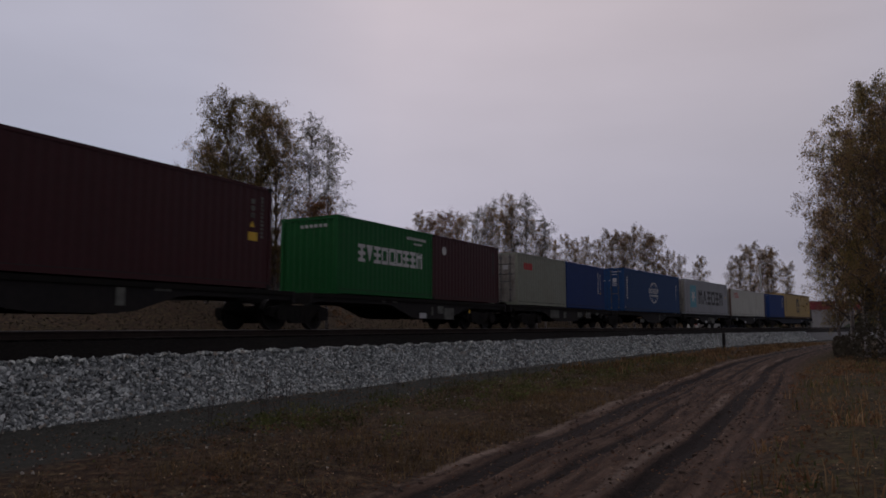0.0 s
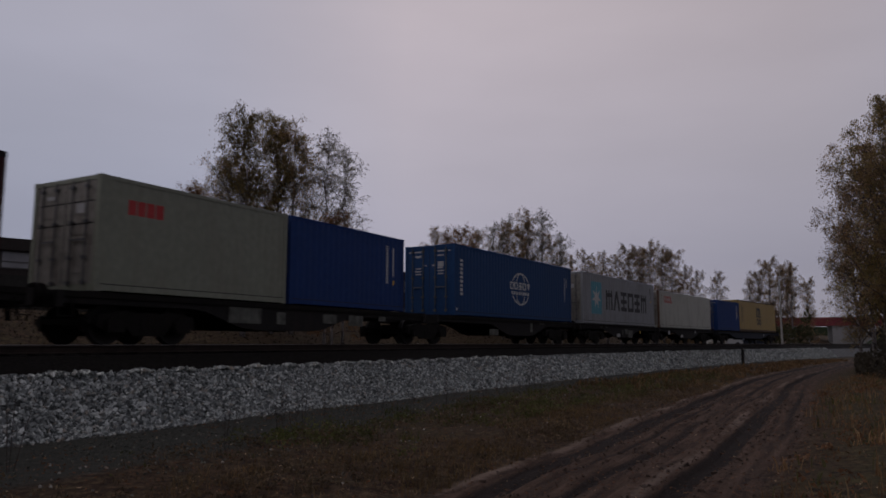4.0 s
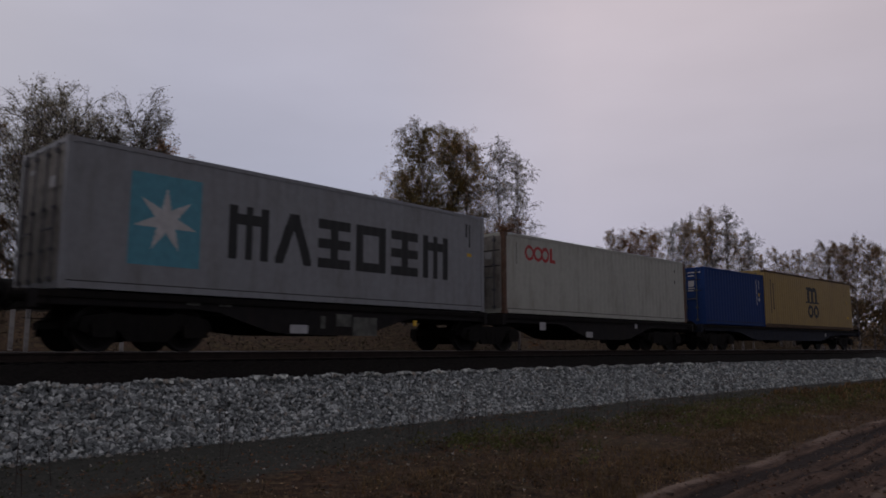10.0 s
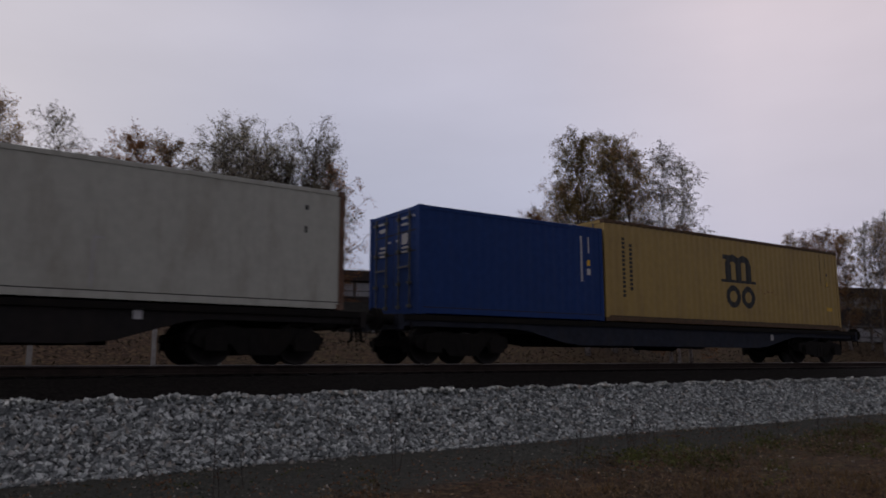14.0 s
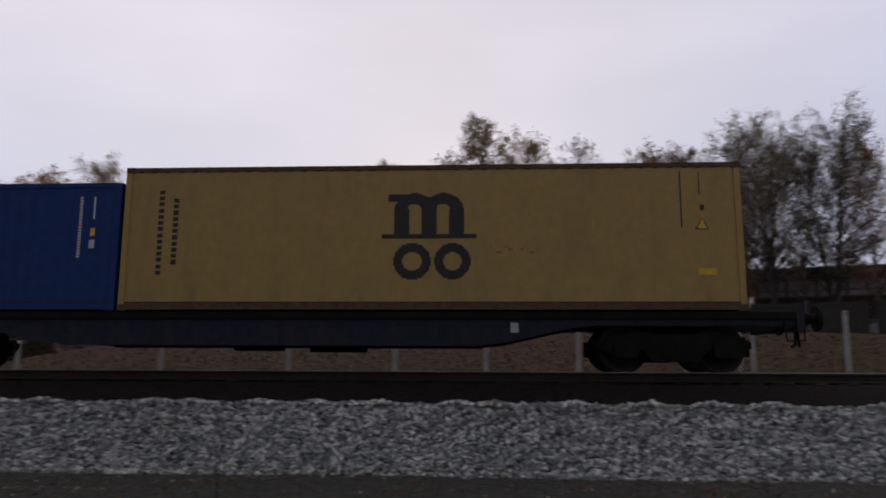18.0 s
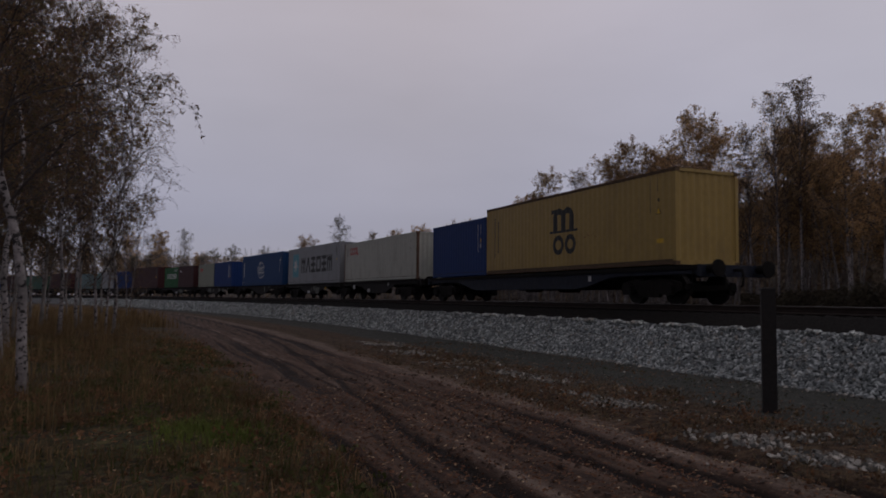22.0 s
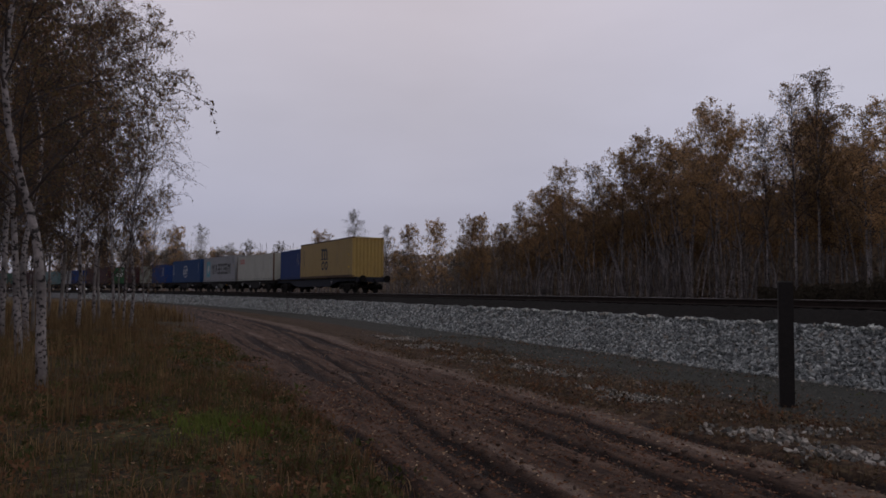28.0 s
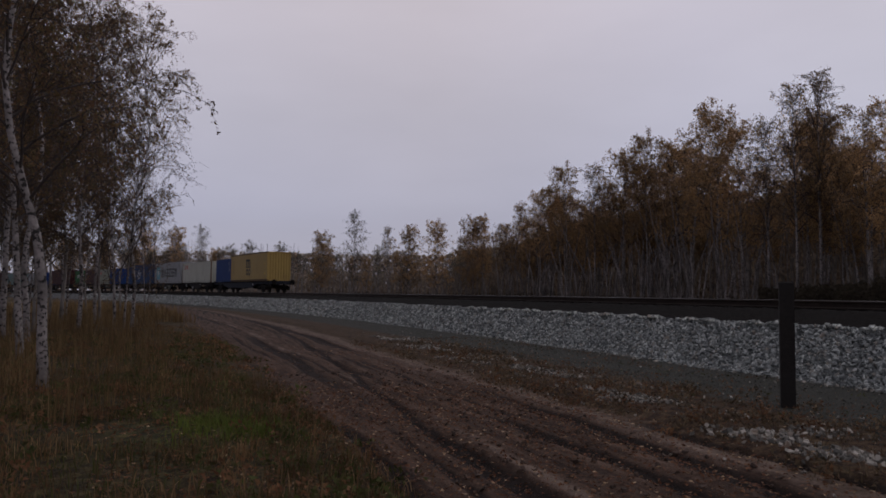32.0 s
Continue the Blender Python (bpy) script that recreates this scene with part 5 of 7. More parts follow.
M["leaf_grey"] = leaf_material("grey_willow_leaves", [(0.176, 0.169, 0.124), (0.269, 0.248, 0.183), (0.331, 0.299, 0.218), (0.207, 0.169, 0.120)], 0.3, 0.6)
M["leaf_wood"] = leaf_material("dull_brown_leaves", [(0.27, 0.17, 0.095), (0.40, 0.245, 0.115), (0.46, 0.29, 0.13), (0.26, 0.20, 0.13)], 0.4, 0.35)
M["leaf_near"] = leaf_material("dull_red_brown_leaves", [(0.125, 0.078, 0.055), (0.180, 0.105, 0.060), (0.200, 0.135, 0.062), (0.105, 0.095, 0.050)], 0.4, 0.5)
# darker bark for the stems farther back
M["dim_bark"] = mat("darker_birch_bark", (0.20, 0.18, 0.165), 0.9, var=0.6, scale=2.5)
M["dark_bark"] = mat("dark_bark", (0.045, 0.038, 0.034), 0.9, var=0.3)
M["needle"] = leaf_material("dark_needles", [(0.012, 0.02, 0.011), (0.022, 0.03, 0.014), (0.03, 0.034, 0.016)])


def limb(r, p0, direction, length, r0, droop, n=5, wander=0.12):
    """A bending branch: points and radii."""
    p, d = np.array(p0, float), np.array(direction, float)
    d /= np.linalg.norm(d)
    pts, rad = [p.copy()], [r0]
    for i in range(n):
        d = d + r.normal(0, wander, 3) + np.array([0, 0, -droop * (i + 1) / n])
        d /= np.linalg.norm(d)
        p = p + d * length / n
        pts.append(p.copy())
        rad.append(r0 * (1 - 0.8 * (i + 1) / n))
    return pts, rad


def leaf_quads(r, pts, size, hang=0.0, narrow=0.42):
    n = len(pts)
    a = r.normal(size=(n, 3))
    a /= np.linalg.norm(a, axis=1)[:, None]
    a = a * (1 - hang) + np.array([0, 0, -1.0]) * hang
    a /= np.linalg.norm(a, axis=1)[:, None] + 1e-9
    b = np.cross(a, r.normal(size=(n, 3)))
    b /= np.linalg.norm(b, axis=1)[:, None]
    s = size * r.uniform(0.6, 1.3, (n, 1))
    P = np.asarray(pts)
    v = np.stack([P - a * s * 0.55, P + b * s * narrow + a * s * 0.15, P + a * s * 0.5 - b * s * narrow * 0.7], 1)
    return v.reshape(-1, 3), (np.arange(n)[:, None] * 3 + np.arange(3)[None]).astype(int)


def tree(name, label, seed, h, base_r, crown_from, spread, limbs, twigs, leaves, leaf_size, leaf_mat, lean=(0, 0), droop=0.25, stems=1, rise=1.3, tw=0.010, puff=0.034, fine=4, crown="oval", gap=0.5, bark="bark", category="tree", hang=0.4, reach=(0.28, 0.5), weep=0.35, bow=0.0):
    """A tree in parts: trunk with limbs, branchwork in two more orders, leaves. h metres tall."""
    r = np.random.RandomState(seed)
    top = thing(name, label, category, "birch trees" if name == "birch_tree" else "willows")
    trunk, twig = Shape(), Shape()
    lines, weight = [], []
    each = limbs // stems
    for st in range(stems):
        lx, ly = lean[0] + (r.normal(0, 0.07) if stems > 1 else 0), lean[1] + (r.normal(0, 0.07) if stems > 1 else 0)
        hh = h * (1 if st == 0 else r.uniform(0.78, 0.97))
        pts, rad, n = [], [], 14
        wob = r.normal(0, 0.05, (n + 1, 2)).cumsum(0)
        for i in range(n + 1):
            u = i / n
            sway = bow * min(1.0, 5 * u) * math.sin(11 * u + seed + 2 * st)
            pts.append((lx * hh * u + sway + wob[i, 0] * u + st * 0.25 * math.cos(st * 2.4), ly * hh * u + wob[i, 1] * u + st * 0.25 * math.sin(st * 2.4), hh * u - 0.25 * (i == 0)))
            rad.append(base_r * (1.25 if i == 0 else 1) * (1 - 0.93 * u ** 0.85) * (1 if st == 0 else 0.75))
        trunk.tube(pts, rad, 7)
        for k in range(each):
            v = (k + r.rand()) / each
            u = crown_from + (0.97 - crown_from) * v
            j = min(int(u * n), n - 1)
            f = u * n - j
            p = np.array(pts[j]) * (1 - f) + np.array(pts[j + 1]) * f
            az = k * 2.4 + r.normal(0, 0.5)
            if crown == "oval":
                prof = 1.32 * (v + 0.14) ** 0.42 * (1.05 - v) ** 0.45
            else:
                prof = 1.15 * (v + 0.15) ** 0.35 * (1.06 - v) ** 0.4
            ln = spread * prof * r.uniform(0.7, 1.2) * 1.15
            bp, br = limb(r, p, (math.cos(az), math.sin(az), rise * (0.65 + 0.9 * v)), ln, max(0.012, rad[j] * 0.45), droop * 0.6, 6, 0.10)
            (trunk if bark == "dark_bark" else twig).tube(bp, br, 4, False)
            full = r.rand() ** gap
            for q in range(twigs):
                w = min(0.999, 0.18 + 0.82 * (q + r.rand()) / twigs)
                jj = int(w * 6)
                ff = w * 6 - jj
                tp = bp[jj] * (1 - ff) + bp[jj + 1] * ff
                d = bp[jj + 1] - bp[jj]
                d = d / (np.linalg.norm(d) + 1e-9)
                side = np.cross(d, r.normal(size=3))
                side /= np.linalg.norm(side) + 1e-9
                sl = ln * r.uniform(*reach) * (1.2 - 0.55 * w)
                p2, r2 = limb(r, tp, d * 0.9 + side * r.uniform(0.5, 1.0) + np.array([0, 0, 0.12]), sl, tw * 1.5, droop, 4, 0.13)
                twig.tube(p2, [max(x, tw * 0.5) for x in r2], 3, False)
                lines.append(p2)
                weight.append(0.22 + full * r.rand())
                for g in range(fine):
                    w2 = r.uniform(0.2, 0.999)
                    j2 = int(w2 * 4)
                    t0 = p2[j2] * (1 - w2 * 4 + j2) + p2[j2 + 1] * (w2 * 4 - j2)
                    d2 = (p2[j2 + 1] - p2[j2]) / (np.linalg.norm(p2[j2 + 1] - p2[j2]) + 1e-9)
                    t2, _ = limb(r, t0, d2 + r.normal(0, 0.55, 3) + np.array([0, 0, -weep]), sl * r.uniform(0.35, 0.75), tw, droop * 2.2, 4, 0.16)
                    side = np.cross(t2[-1] - t2[0], r.normal(size=3))
                    side = side / (np.linalg.norm(side) + 1e-9) * tw * 0.6
                    b0 = len(twig.v)
                    twig.v += [tuple(t2[0] - side), tuple(t2[0] + side), tuple(t2[2] + side * 0.8), tuple(t2[2] - side * 0.8), tuple(t2[4] + side * 0.5), tuple(t2[4] - side * 0.5)]
                    twig.f += [(b0, b0 + 1, b0 + 2, b0 + 3), (b0 + 3, b0 + 2, b0 + 4, b0 + 5)]
                    lines.append(t2)
                    weight.append(0.22 + full * r.rand())
    part("trunk", trunk, M[bark], top, "dark furrowed bark" if bark == "dark_bark" else "pale birch bark with dark scars", smooth=True)
    tagged(part("branchwork", twig, M["twig"], top), kind="stuff")
    if leaves:
        lines, weight = np.array(lines), np.array(weight)
        pick = r.choice(len(lines), leaves, p=weight / weight.sum())
        u = r.uniform(0.5, 3.999, leaves)
        j = u.astype(int)
        f = (u - j)[:, None]
        P = lines[pick, j] * (1 - f) + lines[pick, j + 1] * f + r.normal(0, spread * puff, (leaves, 3))
        v, f = leaf_quads(r, P, leaf_size, hang, 0.34)
        ob = part("foliage", np_mesh("foliage", v, f, [M[leaf_mat]], smooth=False), None, top)
        tagged(ob, kind="stuff")
    top["tall"] = max(max(v[2] for v in twig.v), h * 0.97)
    return top


PROTO = dict(
    leafy=tree("birch_tree", "tall birch with brown-green autumn leaves", 1, 12, 0.15, 0.12, 3.1, 46, 9, 25000, 0.095, "leaf_olive", droop=0.28, rise=2.2, weep=0.8, hang=0.6),
    leafy2=tree("birch_tree", "broad birch with thinning brown leaves", 2, 12, 0.16, 0.14, 3.6, 46, 9, 20000, 0.095, "leaf_brown", droop=0.26, rise=2.0, weep=0.7, hang=0.6),
    rusty=tree("birch_tree", "birch with rust-brown autumn leaves", 3, 12, 0.14, 0.14, 3.3, 44, 8, 17000, 0.105, "leaf_red", droop=0.22, rise=1.6),
    thin=tree("birch_tree", "slender birch, nearly bare, pale twigs", 4, 12, 0.10, 0.16, 2.6, 48, 9, 7000, 0.08, "leaf_grey", droop=0.22, rise=1.8, tw=0.009, puff=0.015, fine=5, weep=0.2),
    bare=tree("birch_tree", "bare slender birch with few remaining leaves", 5, 13, 0.12, 0.34, 2.6, 38, 8, 3200, 0.11, "leaf_brown", droop=0.20, rise=1.9, tw=0.013, fine=4),
    wood=tree("birch_tree", "birch in the wood with brown leaves", 6, 13, 0.13, 0.34, 3.2, 34, 8, 8500, 0.15, "leaf_wood", droop=0.25, rise=1.6, tw=0.014, gap=0.7),
    wood2=tree("birch_tree", "half-bare twin-stemmed birch in the wood", 7, 13, 0.12, 0.36, 2.9, 36, 8, 6000, 0.145, "leaf_wood", droop=0.25, rise=1.7, stems=2, tw=0.014),
    wood3=tree("birch_tree", "birch in the wood with olive-brown leaves", 13, 13, 0.12, 0.30, 2.8, 34, 8, 7500, 0.15, "leaf_wood", droop=0.25, rise=1.7, tw=0.014, gap=0.7),
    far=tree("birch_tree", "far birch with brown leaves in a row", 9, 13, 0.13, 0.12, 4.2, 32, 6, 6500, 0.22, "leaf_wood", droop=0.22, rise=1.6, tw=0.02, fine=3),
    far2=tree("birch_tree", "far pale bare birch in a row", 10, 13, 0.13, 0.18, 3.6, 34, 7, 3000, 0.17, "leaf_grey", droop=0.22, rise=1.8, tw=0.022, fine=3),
    mid=tree("birch_tree", "birch with olive-brown autumn leaves beyond the train", 11, 12, 0.14, 0.10, 2.9, 38, 8, 13000, 0.105, "leaf_brown", droop=0.24, rise=2.1, weep=0.6, tw=0.014),
    mid2=tree("birch_tree", "birch with thinning russet leaves beyond the train", 12, 12, 0.13, 0.12, 2.5, 38, 8, 8000, 0.10, "leaf_brown", droop=0.24, rise=2.2, weep=0.6, tw=0.013),
    bush=tree("willow_tree", "round-crowned silver-grey willow thinning in autumn", 8, 8, 0.17, 0.24, 3.0, 64, 8, 24000, 0.075, "leaf_grey", droop=0.06, stems=2, rise=1.5, tw=0.011, puff=0.03, crown="dome", gap=0.4, bark="dark_bark", weep=-0.1),
)
for p in PROTO.values():
    p.location = (0, 0, -60)
USED = set()


def plant(kind, yaw, dist, tall=None, el=None, turn=None, lean=0.0, to=219.0, wide=0.8):
    """A tree of that kind at a bearing and distance from the camera's spot."""
    x, y = -math.sin(radians(yaw)) * dist, math.cos(radians(yaw)) * dist
    while yaw > 120 and 80 < dist < 260 and float(track_q(np.array([x]), np.array([y]))[0][0]) > -8:      # across the line
        dist += 10
        x, y = -math.sin(radians(yaw)) * dist, math.cos(radians(yaw)) * dist
    z = float(ground_z(np.array([x]), np.array([y]))[0])
    if el is not None:
        el += 0.5 if dist < 70 else 0.2
        tall = dist * math.tan(radians(el)) + EYE - z
    proto = PROTO[kind]
    k = tall / proto["tall"]
    axis = Vector((-math.cos(radians(to)), -math.sin(radians(to)), 0))   # leans towards that bearing
    m = pose(x, y, z - 0.05) @ Matrix.Rotation(radians(lean), 4, axis) @ pose(0, 0, 0, 0, 0, (yaw * 37 + dist * 11) % 360 if turn is None else turn) @ Matrix.Diagonal((k ** wide, k ** wide, k, 1))
    if kind not in USED:
        USED.add(kind)
        proto.matrix_basis = m
        return proto
    ps = proto.scale
    return copy_thing(proto, m @ Matrix.Diagonal((1 / ps[0], 1 / ps[1], 1 / ps[2], 1)))


# the tall birches beyond the middle of the train
for row in (
        ("leafy", 12.0, 40, 17.2), ("leafy", 10.0, 42, 17.0), ("leafy2", 8.5, 43, 16.2), ("thin", 6.0, 42, 16.0), ("thin", 4.6, 44, 14.8), ("leafy2", 13.4, 44, 14.2), ("rusty", 5.4, 40, 9.8),
        ("rusty", 15.8, 48, 11.4), ("rusty", 19.2, 47, 10.6), ("thin", 20.6, 50, 7.6),
        ):
    plant(row[0], row[1], row[2], el=row[3])
# low clumps far along the line
for row in (
        ("mid2", -2.6, 62, 8.6), ("rusty", -4.5, 60, 8.8), ("thin", -7.0, 64, 9.0), ("thin", -8.2, 66, 9.6), ("mid2", -9.6, 64, 9.9), ("thin", -10.8, 63, 10.0),
        ("thin", -12.2, 66, 8.2), ("rusty", -3.4, 63, 8.2), ("mid", -5.7, 62, 8.4), ("mid2", -7.7, 63, 8.8), ("mid", -9.1, 65, 9.0), ("mid2", -11.5, 66, 8.0),
        ("mid2", -12.9, 76, 6.6),
        ):
    plant(row[0], row[1], row[2], el=row[3])
# clumps before the bridge
for row in (
        ("mid2", -14.0, 76, 7.0), ("mid2", -15.6, 78, 6.8), ("mid", -17.4, 76, 7.3), ("mid2", -18.8, 75, 7.6), ("mid", -20.3, 80, 7.0), ("mid2", -22.0, 84, 5.2),
        ("mid2", -23.4, 84, 5.1), ("mid2", -25.6, 120, 4.6), ("mid", -26.9, 124, 6.0), ("mid2", -28.3, 126, 5.6), ("mid", -29.3, 130, 4.4), ("mid2", -27.6, 128, 5.4),
        ("mid2", -16.6, 78, 6.6), ("mid", -18.2, 78, 7.2), ("mid2", -19.7, 80, 7.0), ("mid2", -21.2, 82, 5.6), ("mid2", -14.8, 78, 6.4), ("mid", -26.2, 122, 5.2),
        ("mid", -28.0, 128, 5.4),
        ):
    plant(row[0], row[1], row[2], el=row[3])
# willows and birches by the long building
for row in (
        ("bush", 37.9, 43, 18.5), ("bush", 34.4, 44, 17.8), ("thin", 36.1, 46, 17.0), ("rusty", 31.8, 47, 15.0), ("bush", 40.2, 48, 16.2), ("leafy2", 43.6, 46, 16.5),
        ("rusty", 46.2, 46, 16.4), ("rusty", 49.0, 48, 14.8), ("thin", 51.5, 47, 17.4), ("leafy2", 55.2, 45, 18.0), ("mid2", 57.4, 48, 15.0), ("mid2", 53.2, 49, 13.5),
        ("mid", 49.8, 52, 12.0), ("mid2", 57.2, 56, 13.0), ("mid2", 60.3, 57, 13.5), ("mid2", 63.2, 56, 13.0),
        ):
    plant(row[0], row[1], row[2], el=row[3])
for row in (("rusty", 41.6, 48, 8.5), ("leafy2", 43.0, 50, 8.0), ("rusty", 45.2, 49, 9.0), ("mid2", 47.4, 50, 8.0), ("rusty", 48.4, 52, 7.5), ("leafy2", 40.0, 47, 7.0)):
    plant(row[0], row[1], row[2], el=row[3])
# low growth under them
for row in (("mid2", 55.8, 52, 8.5), ("mid2", 58.6, 52, 9.0), ("rusty", 60.0, 54, 9.5), ("mid2", 62.5, 53, 9.0), ("rusty", 64.0, 55, 10.0), ("mid", 66.0, 54, 9.0)):
    plant(row[0], row[1], row[2], el=row[3])
# birches towards the wood
for row in (
        ("leafy", 59.4, 44, 19.2), ("thin", 61.6, 46, 16.6), ("mid2", 61.0, 52, 13.0), ("leafy", 66.8, 50, 15.6), ("leafy2", 68.8, 51, 15.0), ("rusty", 65.0, 53, 13.5),
        ("leafy2", 70.5, 50, 14.0), ("rusty", 73.0, 52, 13.2), ("bare", 78.0, 52, 11.0), ("rusty", 82.5, 50, 12.4), ("leafy2", 87.8, 48, 14.4), ("wood", 91.6, 48, 13.0),
        ("rusty", 94.5, 52, 12.2),
        ):
    plant(row[0], row[1], row[2], el=row[3])
# trees on the near side, along the dirt road
for row in (("leafy", -34.8, 44, 16.4), ("leafy2", -36.2, 41, 16.0), ("leafy2", -33.2, 50, 12.0), ("leafy", -38.5, 40, 17.0), ("leafy2", -41.0, 44, 16.0), ("leafy", -32.4, 58, 8.0), ("leafy", -35.6, 56, 13.0), ("leafy2", -34.0, 46, 14.0)):
    plant(row[0], row[1], row[2], el=row[3])
# the birch wood across the line
rw = np.random.RandomState(21)
edge_yaw = [97, 99, 102, 103.5, 105.3, 107, 108.7, 110.9, 113.6, 115.4, 117.5, 119.7, 121.6, 124, 126]
edge_el = [13.0, 13.0, 15.3, 14.6, 12.3, 12.2, 13.3, 13.7, 12.3, 11.1, 9.8, 10.1, 8.1, 6.7, 6.1]
for i, (yw, el) in enumerate(zip(edge_yaw, edge_el)):
    plant(("wood", "wood2", "wood3", "wood", "bare", "wood3")[i % 6] if el < 14 else "bare", yw, 44 + 1.6 * (yw - 97) + rw.uniform(-1, 2), el=el)
for i in range(32):
    yw = rw.uniform(95, 127)
    el = float(np.interp(yw, edge_yaw, edge_el)) * rw.uniform(0.60, 0.86)
    plant(("wood", "wood2", "wood3", "bare", "wood", "wood3")[i % 6], yw, 44 + 1.6 * (yw - 97) + rw.uniform(0, 14), el=el)
# the far edge of the wood
for i in range(66):
    yw = rw.uniform(124, 157)
    dist = 100 + 1.6 * (yw - 126) + rw.uniform(-6, 25)
    plant(("far2", "far2", "far", "far2", "far2")[i % 5], yw, dist, el=rw.uniform(2.5, 3.7))
for yw, dist, el in ((129.6, 96, 5.6), (131.8, 100, 5.2), (126.8, 92, 6.0), (138.5, 104, 4.6), (149.0, 108, 4.6), (151.0, 110, 4.4)):
    plant("far", yw, dist, el=el)
plant("thin", 136.0, 92, el=6.4)
plant("bare", 133.4, 98, el=5.0)
plant("thin", 147.3, 110, el=4.9)
# birches by the camera's side of the line
NEAR = dict(
    b1=tree("birch_tree", "white-barked birch leaning over dry grass", 41, 11.5, 0.085, 0.24, 2.6, 36, 9, 11000, 0.07, "leaf_near", droop=0.30, rise=1.5, tw=0.006, puff=0.012, fine=6, gap=0.8, reach=(0.3, 0.55), bow=0.20),
    b2=tree("birch_tree", "slim white birch with thin reddish leaves", 42, 11.0, 0.068, 0.2, 2.6, 34, 8, 9500, 0.07, "leaf_near", droop=0.28, rise=1.6, tw=0.006, puff=0.012, fine=5, gap=1.0, reach=(0.3, 0.55), bow=0.14),
    b4=tree("birch_tree", "slim darker-barked birch with thin reddish leaves", 44, 11.0, 0.06, 0.2, 2.6, 34, 8, 9500, 0.07, "leaf_near", droop=0.28, rise=1.6, tw=0.008, puff=0.012, fine=5, bark="dim_bark", reach=(0.3, 0.55), bow=0.18),
    b3=tree("birch_tree", "young white birch with fine bare branches", 43, 9.5, 0.055, 0.10, 2.5, 36, 8, 7000, 0.055, "leaf_near", droop=0.16, rise=1.5, stems=2, tw=0.006, puff=0.012, fine=5, gap=1.0, reach=(0.3, 0.55)),
)
PROTO.update(NEAR)
# the first stems
for row in (
        ("b1", 157.3, 12.5, 11.5, 0, 7), ("b1", 158.7, 18.5, 12.0, 70, 4), ("b2", 161.2, 15.5, 11.0, 40, 5), ("b2", 155.3, 29.0, 15.0, 10, -1), ("b2", 154.2, 38.0, 15.5, 200, 1),
        ("b3", 152.9, 30.0, 12.0, 30, 0), ("b4", 156.4, 34.0, 16.0, 200, 0), ("b4", 157.0, 46.0, 17.0, 280, 0), ("b1", 158.3, 24.0, 14.0, 160, 0), ("b1", 159.8, 26.0, 14.5, 250, 0), ("b2", 151.9, 31.0, 13.0, 330, -2),
        ):
    plant(row[0], row[1], row[2], tall=row[3], turn=row[4], lean=row[5])
# those behind them
for row in (
        ("b4", 157.6, 34.0, 12.0, 140, 0), ("b3", 156.2, 40.0, 12.0, 90, 0), ("b4", 159.8, 28.0, 12.5, 250, 1), 
        ("b4", 158.4, 50.0, 13.0, 20, 0), ("b4", 165.0, 20.0, 12.0, 75, 0), ("b4", 160.6, 42.0, 13.0, 45, 0), ("b4", 154.8, 56.0, 13.0, 320, 0), ("b4", 153.9, 40.0, 15.0, 300, 0),
        ("b4", 158.0, 30.0, 13.0, 110, 2), ("b4", 159.2, 36.0, 13.5, 210, -2), ("b4", 160.3, 33.0, 12.5, 310, 1), ("b4", 161.6, 38.0, 13.0, 60, 3), ("b4", 157.8, 43.0, 14.0, 170, -1), ("b4", 159.0, 52.0, 14.0, 260, 0), ("b4", 162.8, 30.0, 13.0, 330, 0), ("b3", 158.8, 29.0, 9.0, 20, 0), ("b3", 160.8, 31.0, 9.0, 130, 0),
        ("b4", 152.6, 52.0, 12.0, 15, 0), ("b3", 151.0, 58.0, 11.0, 65, 0),
        ):
    plant(row[0], row[1], row[2], tall=row[3], turn=row[4], lean=row[5])

# ---------------------------------------------------------------- far woods behind the birches, brush along the line
def at(yaw, dist):
    return -math.sin(radians(yaw)) * dist, math.cos(radians(yaw)) * dist


def gz1(x, y):
    return float(ground_z(np.array([x]), np.array([y]))[0])


rb = np.random.RandomState(77)
M["brush"] = leaf_material("dry_brush", [(0.034, 0.029, 0.021), (0.052, 0.044, 0.032), (0.070, 0.060, 0.043), (0.038, 0.030, 0.022)], 0.3, 0.4)
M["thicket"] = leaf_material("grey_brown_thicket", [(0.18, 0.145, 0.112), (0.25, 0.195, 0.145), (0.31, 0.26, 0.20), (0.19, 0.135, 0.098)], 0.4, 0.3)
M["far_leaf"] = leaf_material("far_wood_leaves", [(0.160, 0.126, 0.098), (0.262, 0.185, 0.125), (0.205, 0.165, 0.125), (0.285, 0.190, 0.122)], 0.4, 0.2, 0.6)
# closed mass of the wood
nw = 84000
yw = rb.uniform(61, 128, nw)
dd = 60 + 1.6 * np.maximum(yw - 97, 0) + rb.uniform(0, 14, nw)
top_el = np.where(yw < 61, 6.0 + 1.2 * np.sin(yw * 0.9), 9.5 + 1.2 * np.sin(yw * 0.6))
top_el = np.where(yw < 96, top_el, np.interp(yw, edge_yaw, edge_el) * 0.70)
hh = dd * np.tan(np.radians(top_el))
P = np.stack([-np.sin(np.radians(yw)) * dd, np.cos(np.radians(yw)) * dd, 0.6 + (hh + 1.4) * rb.uniform(0.0, 1.0, nw) ** 1.15], 1)
v, f = leaf_quads(rb, P, 0.31, 0.3)
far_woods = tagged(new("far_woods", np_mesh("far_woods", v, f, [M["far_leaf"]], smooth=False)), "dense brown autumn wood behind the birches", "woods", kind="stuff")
nw = 60000
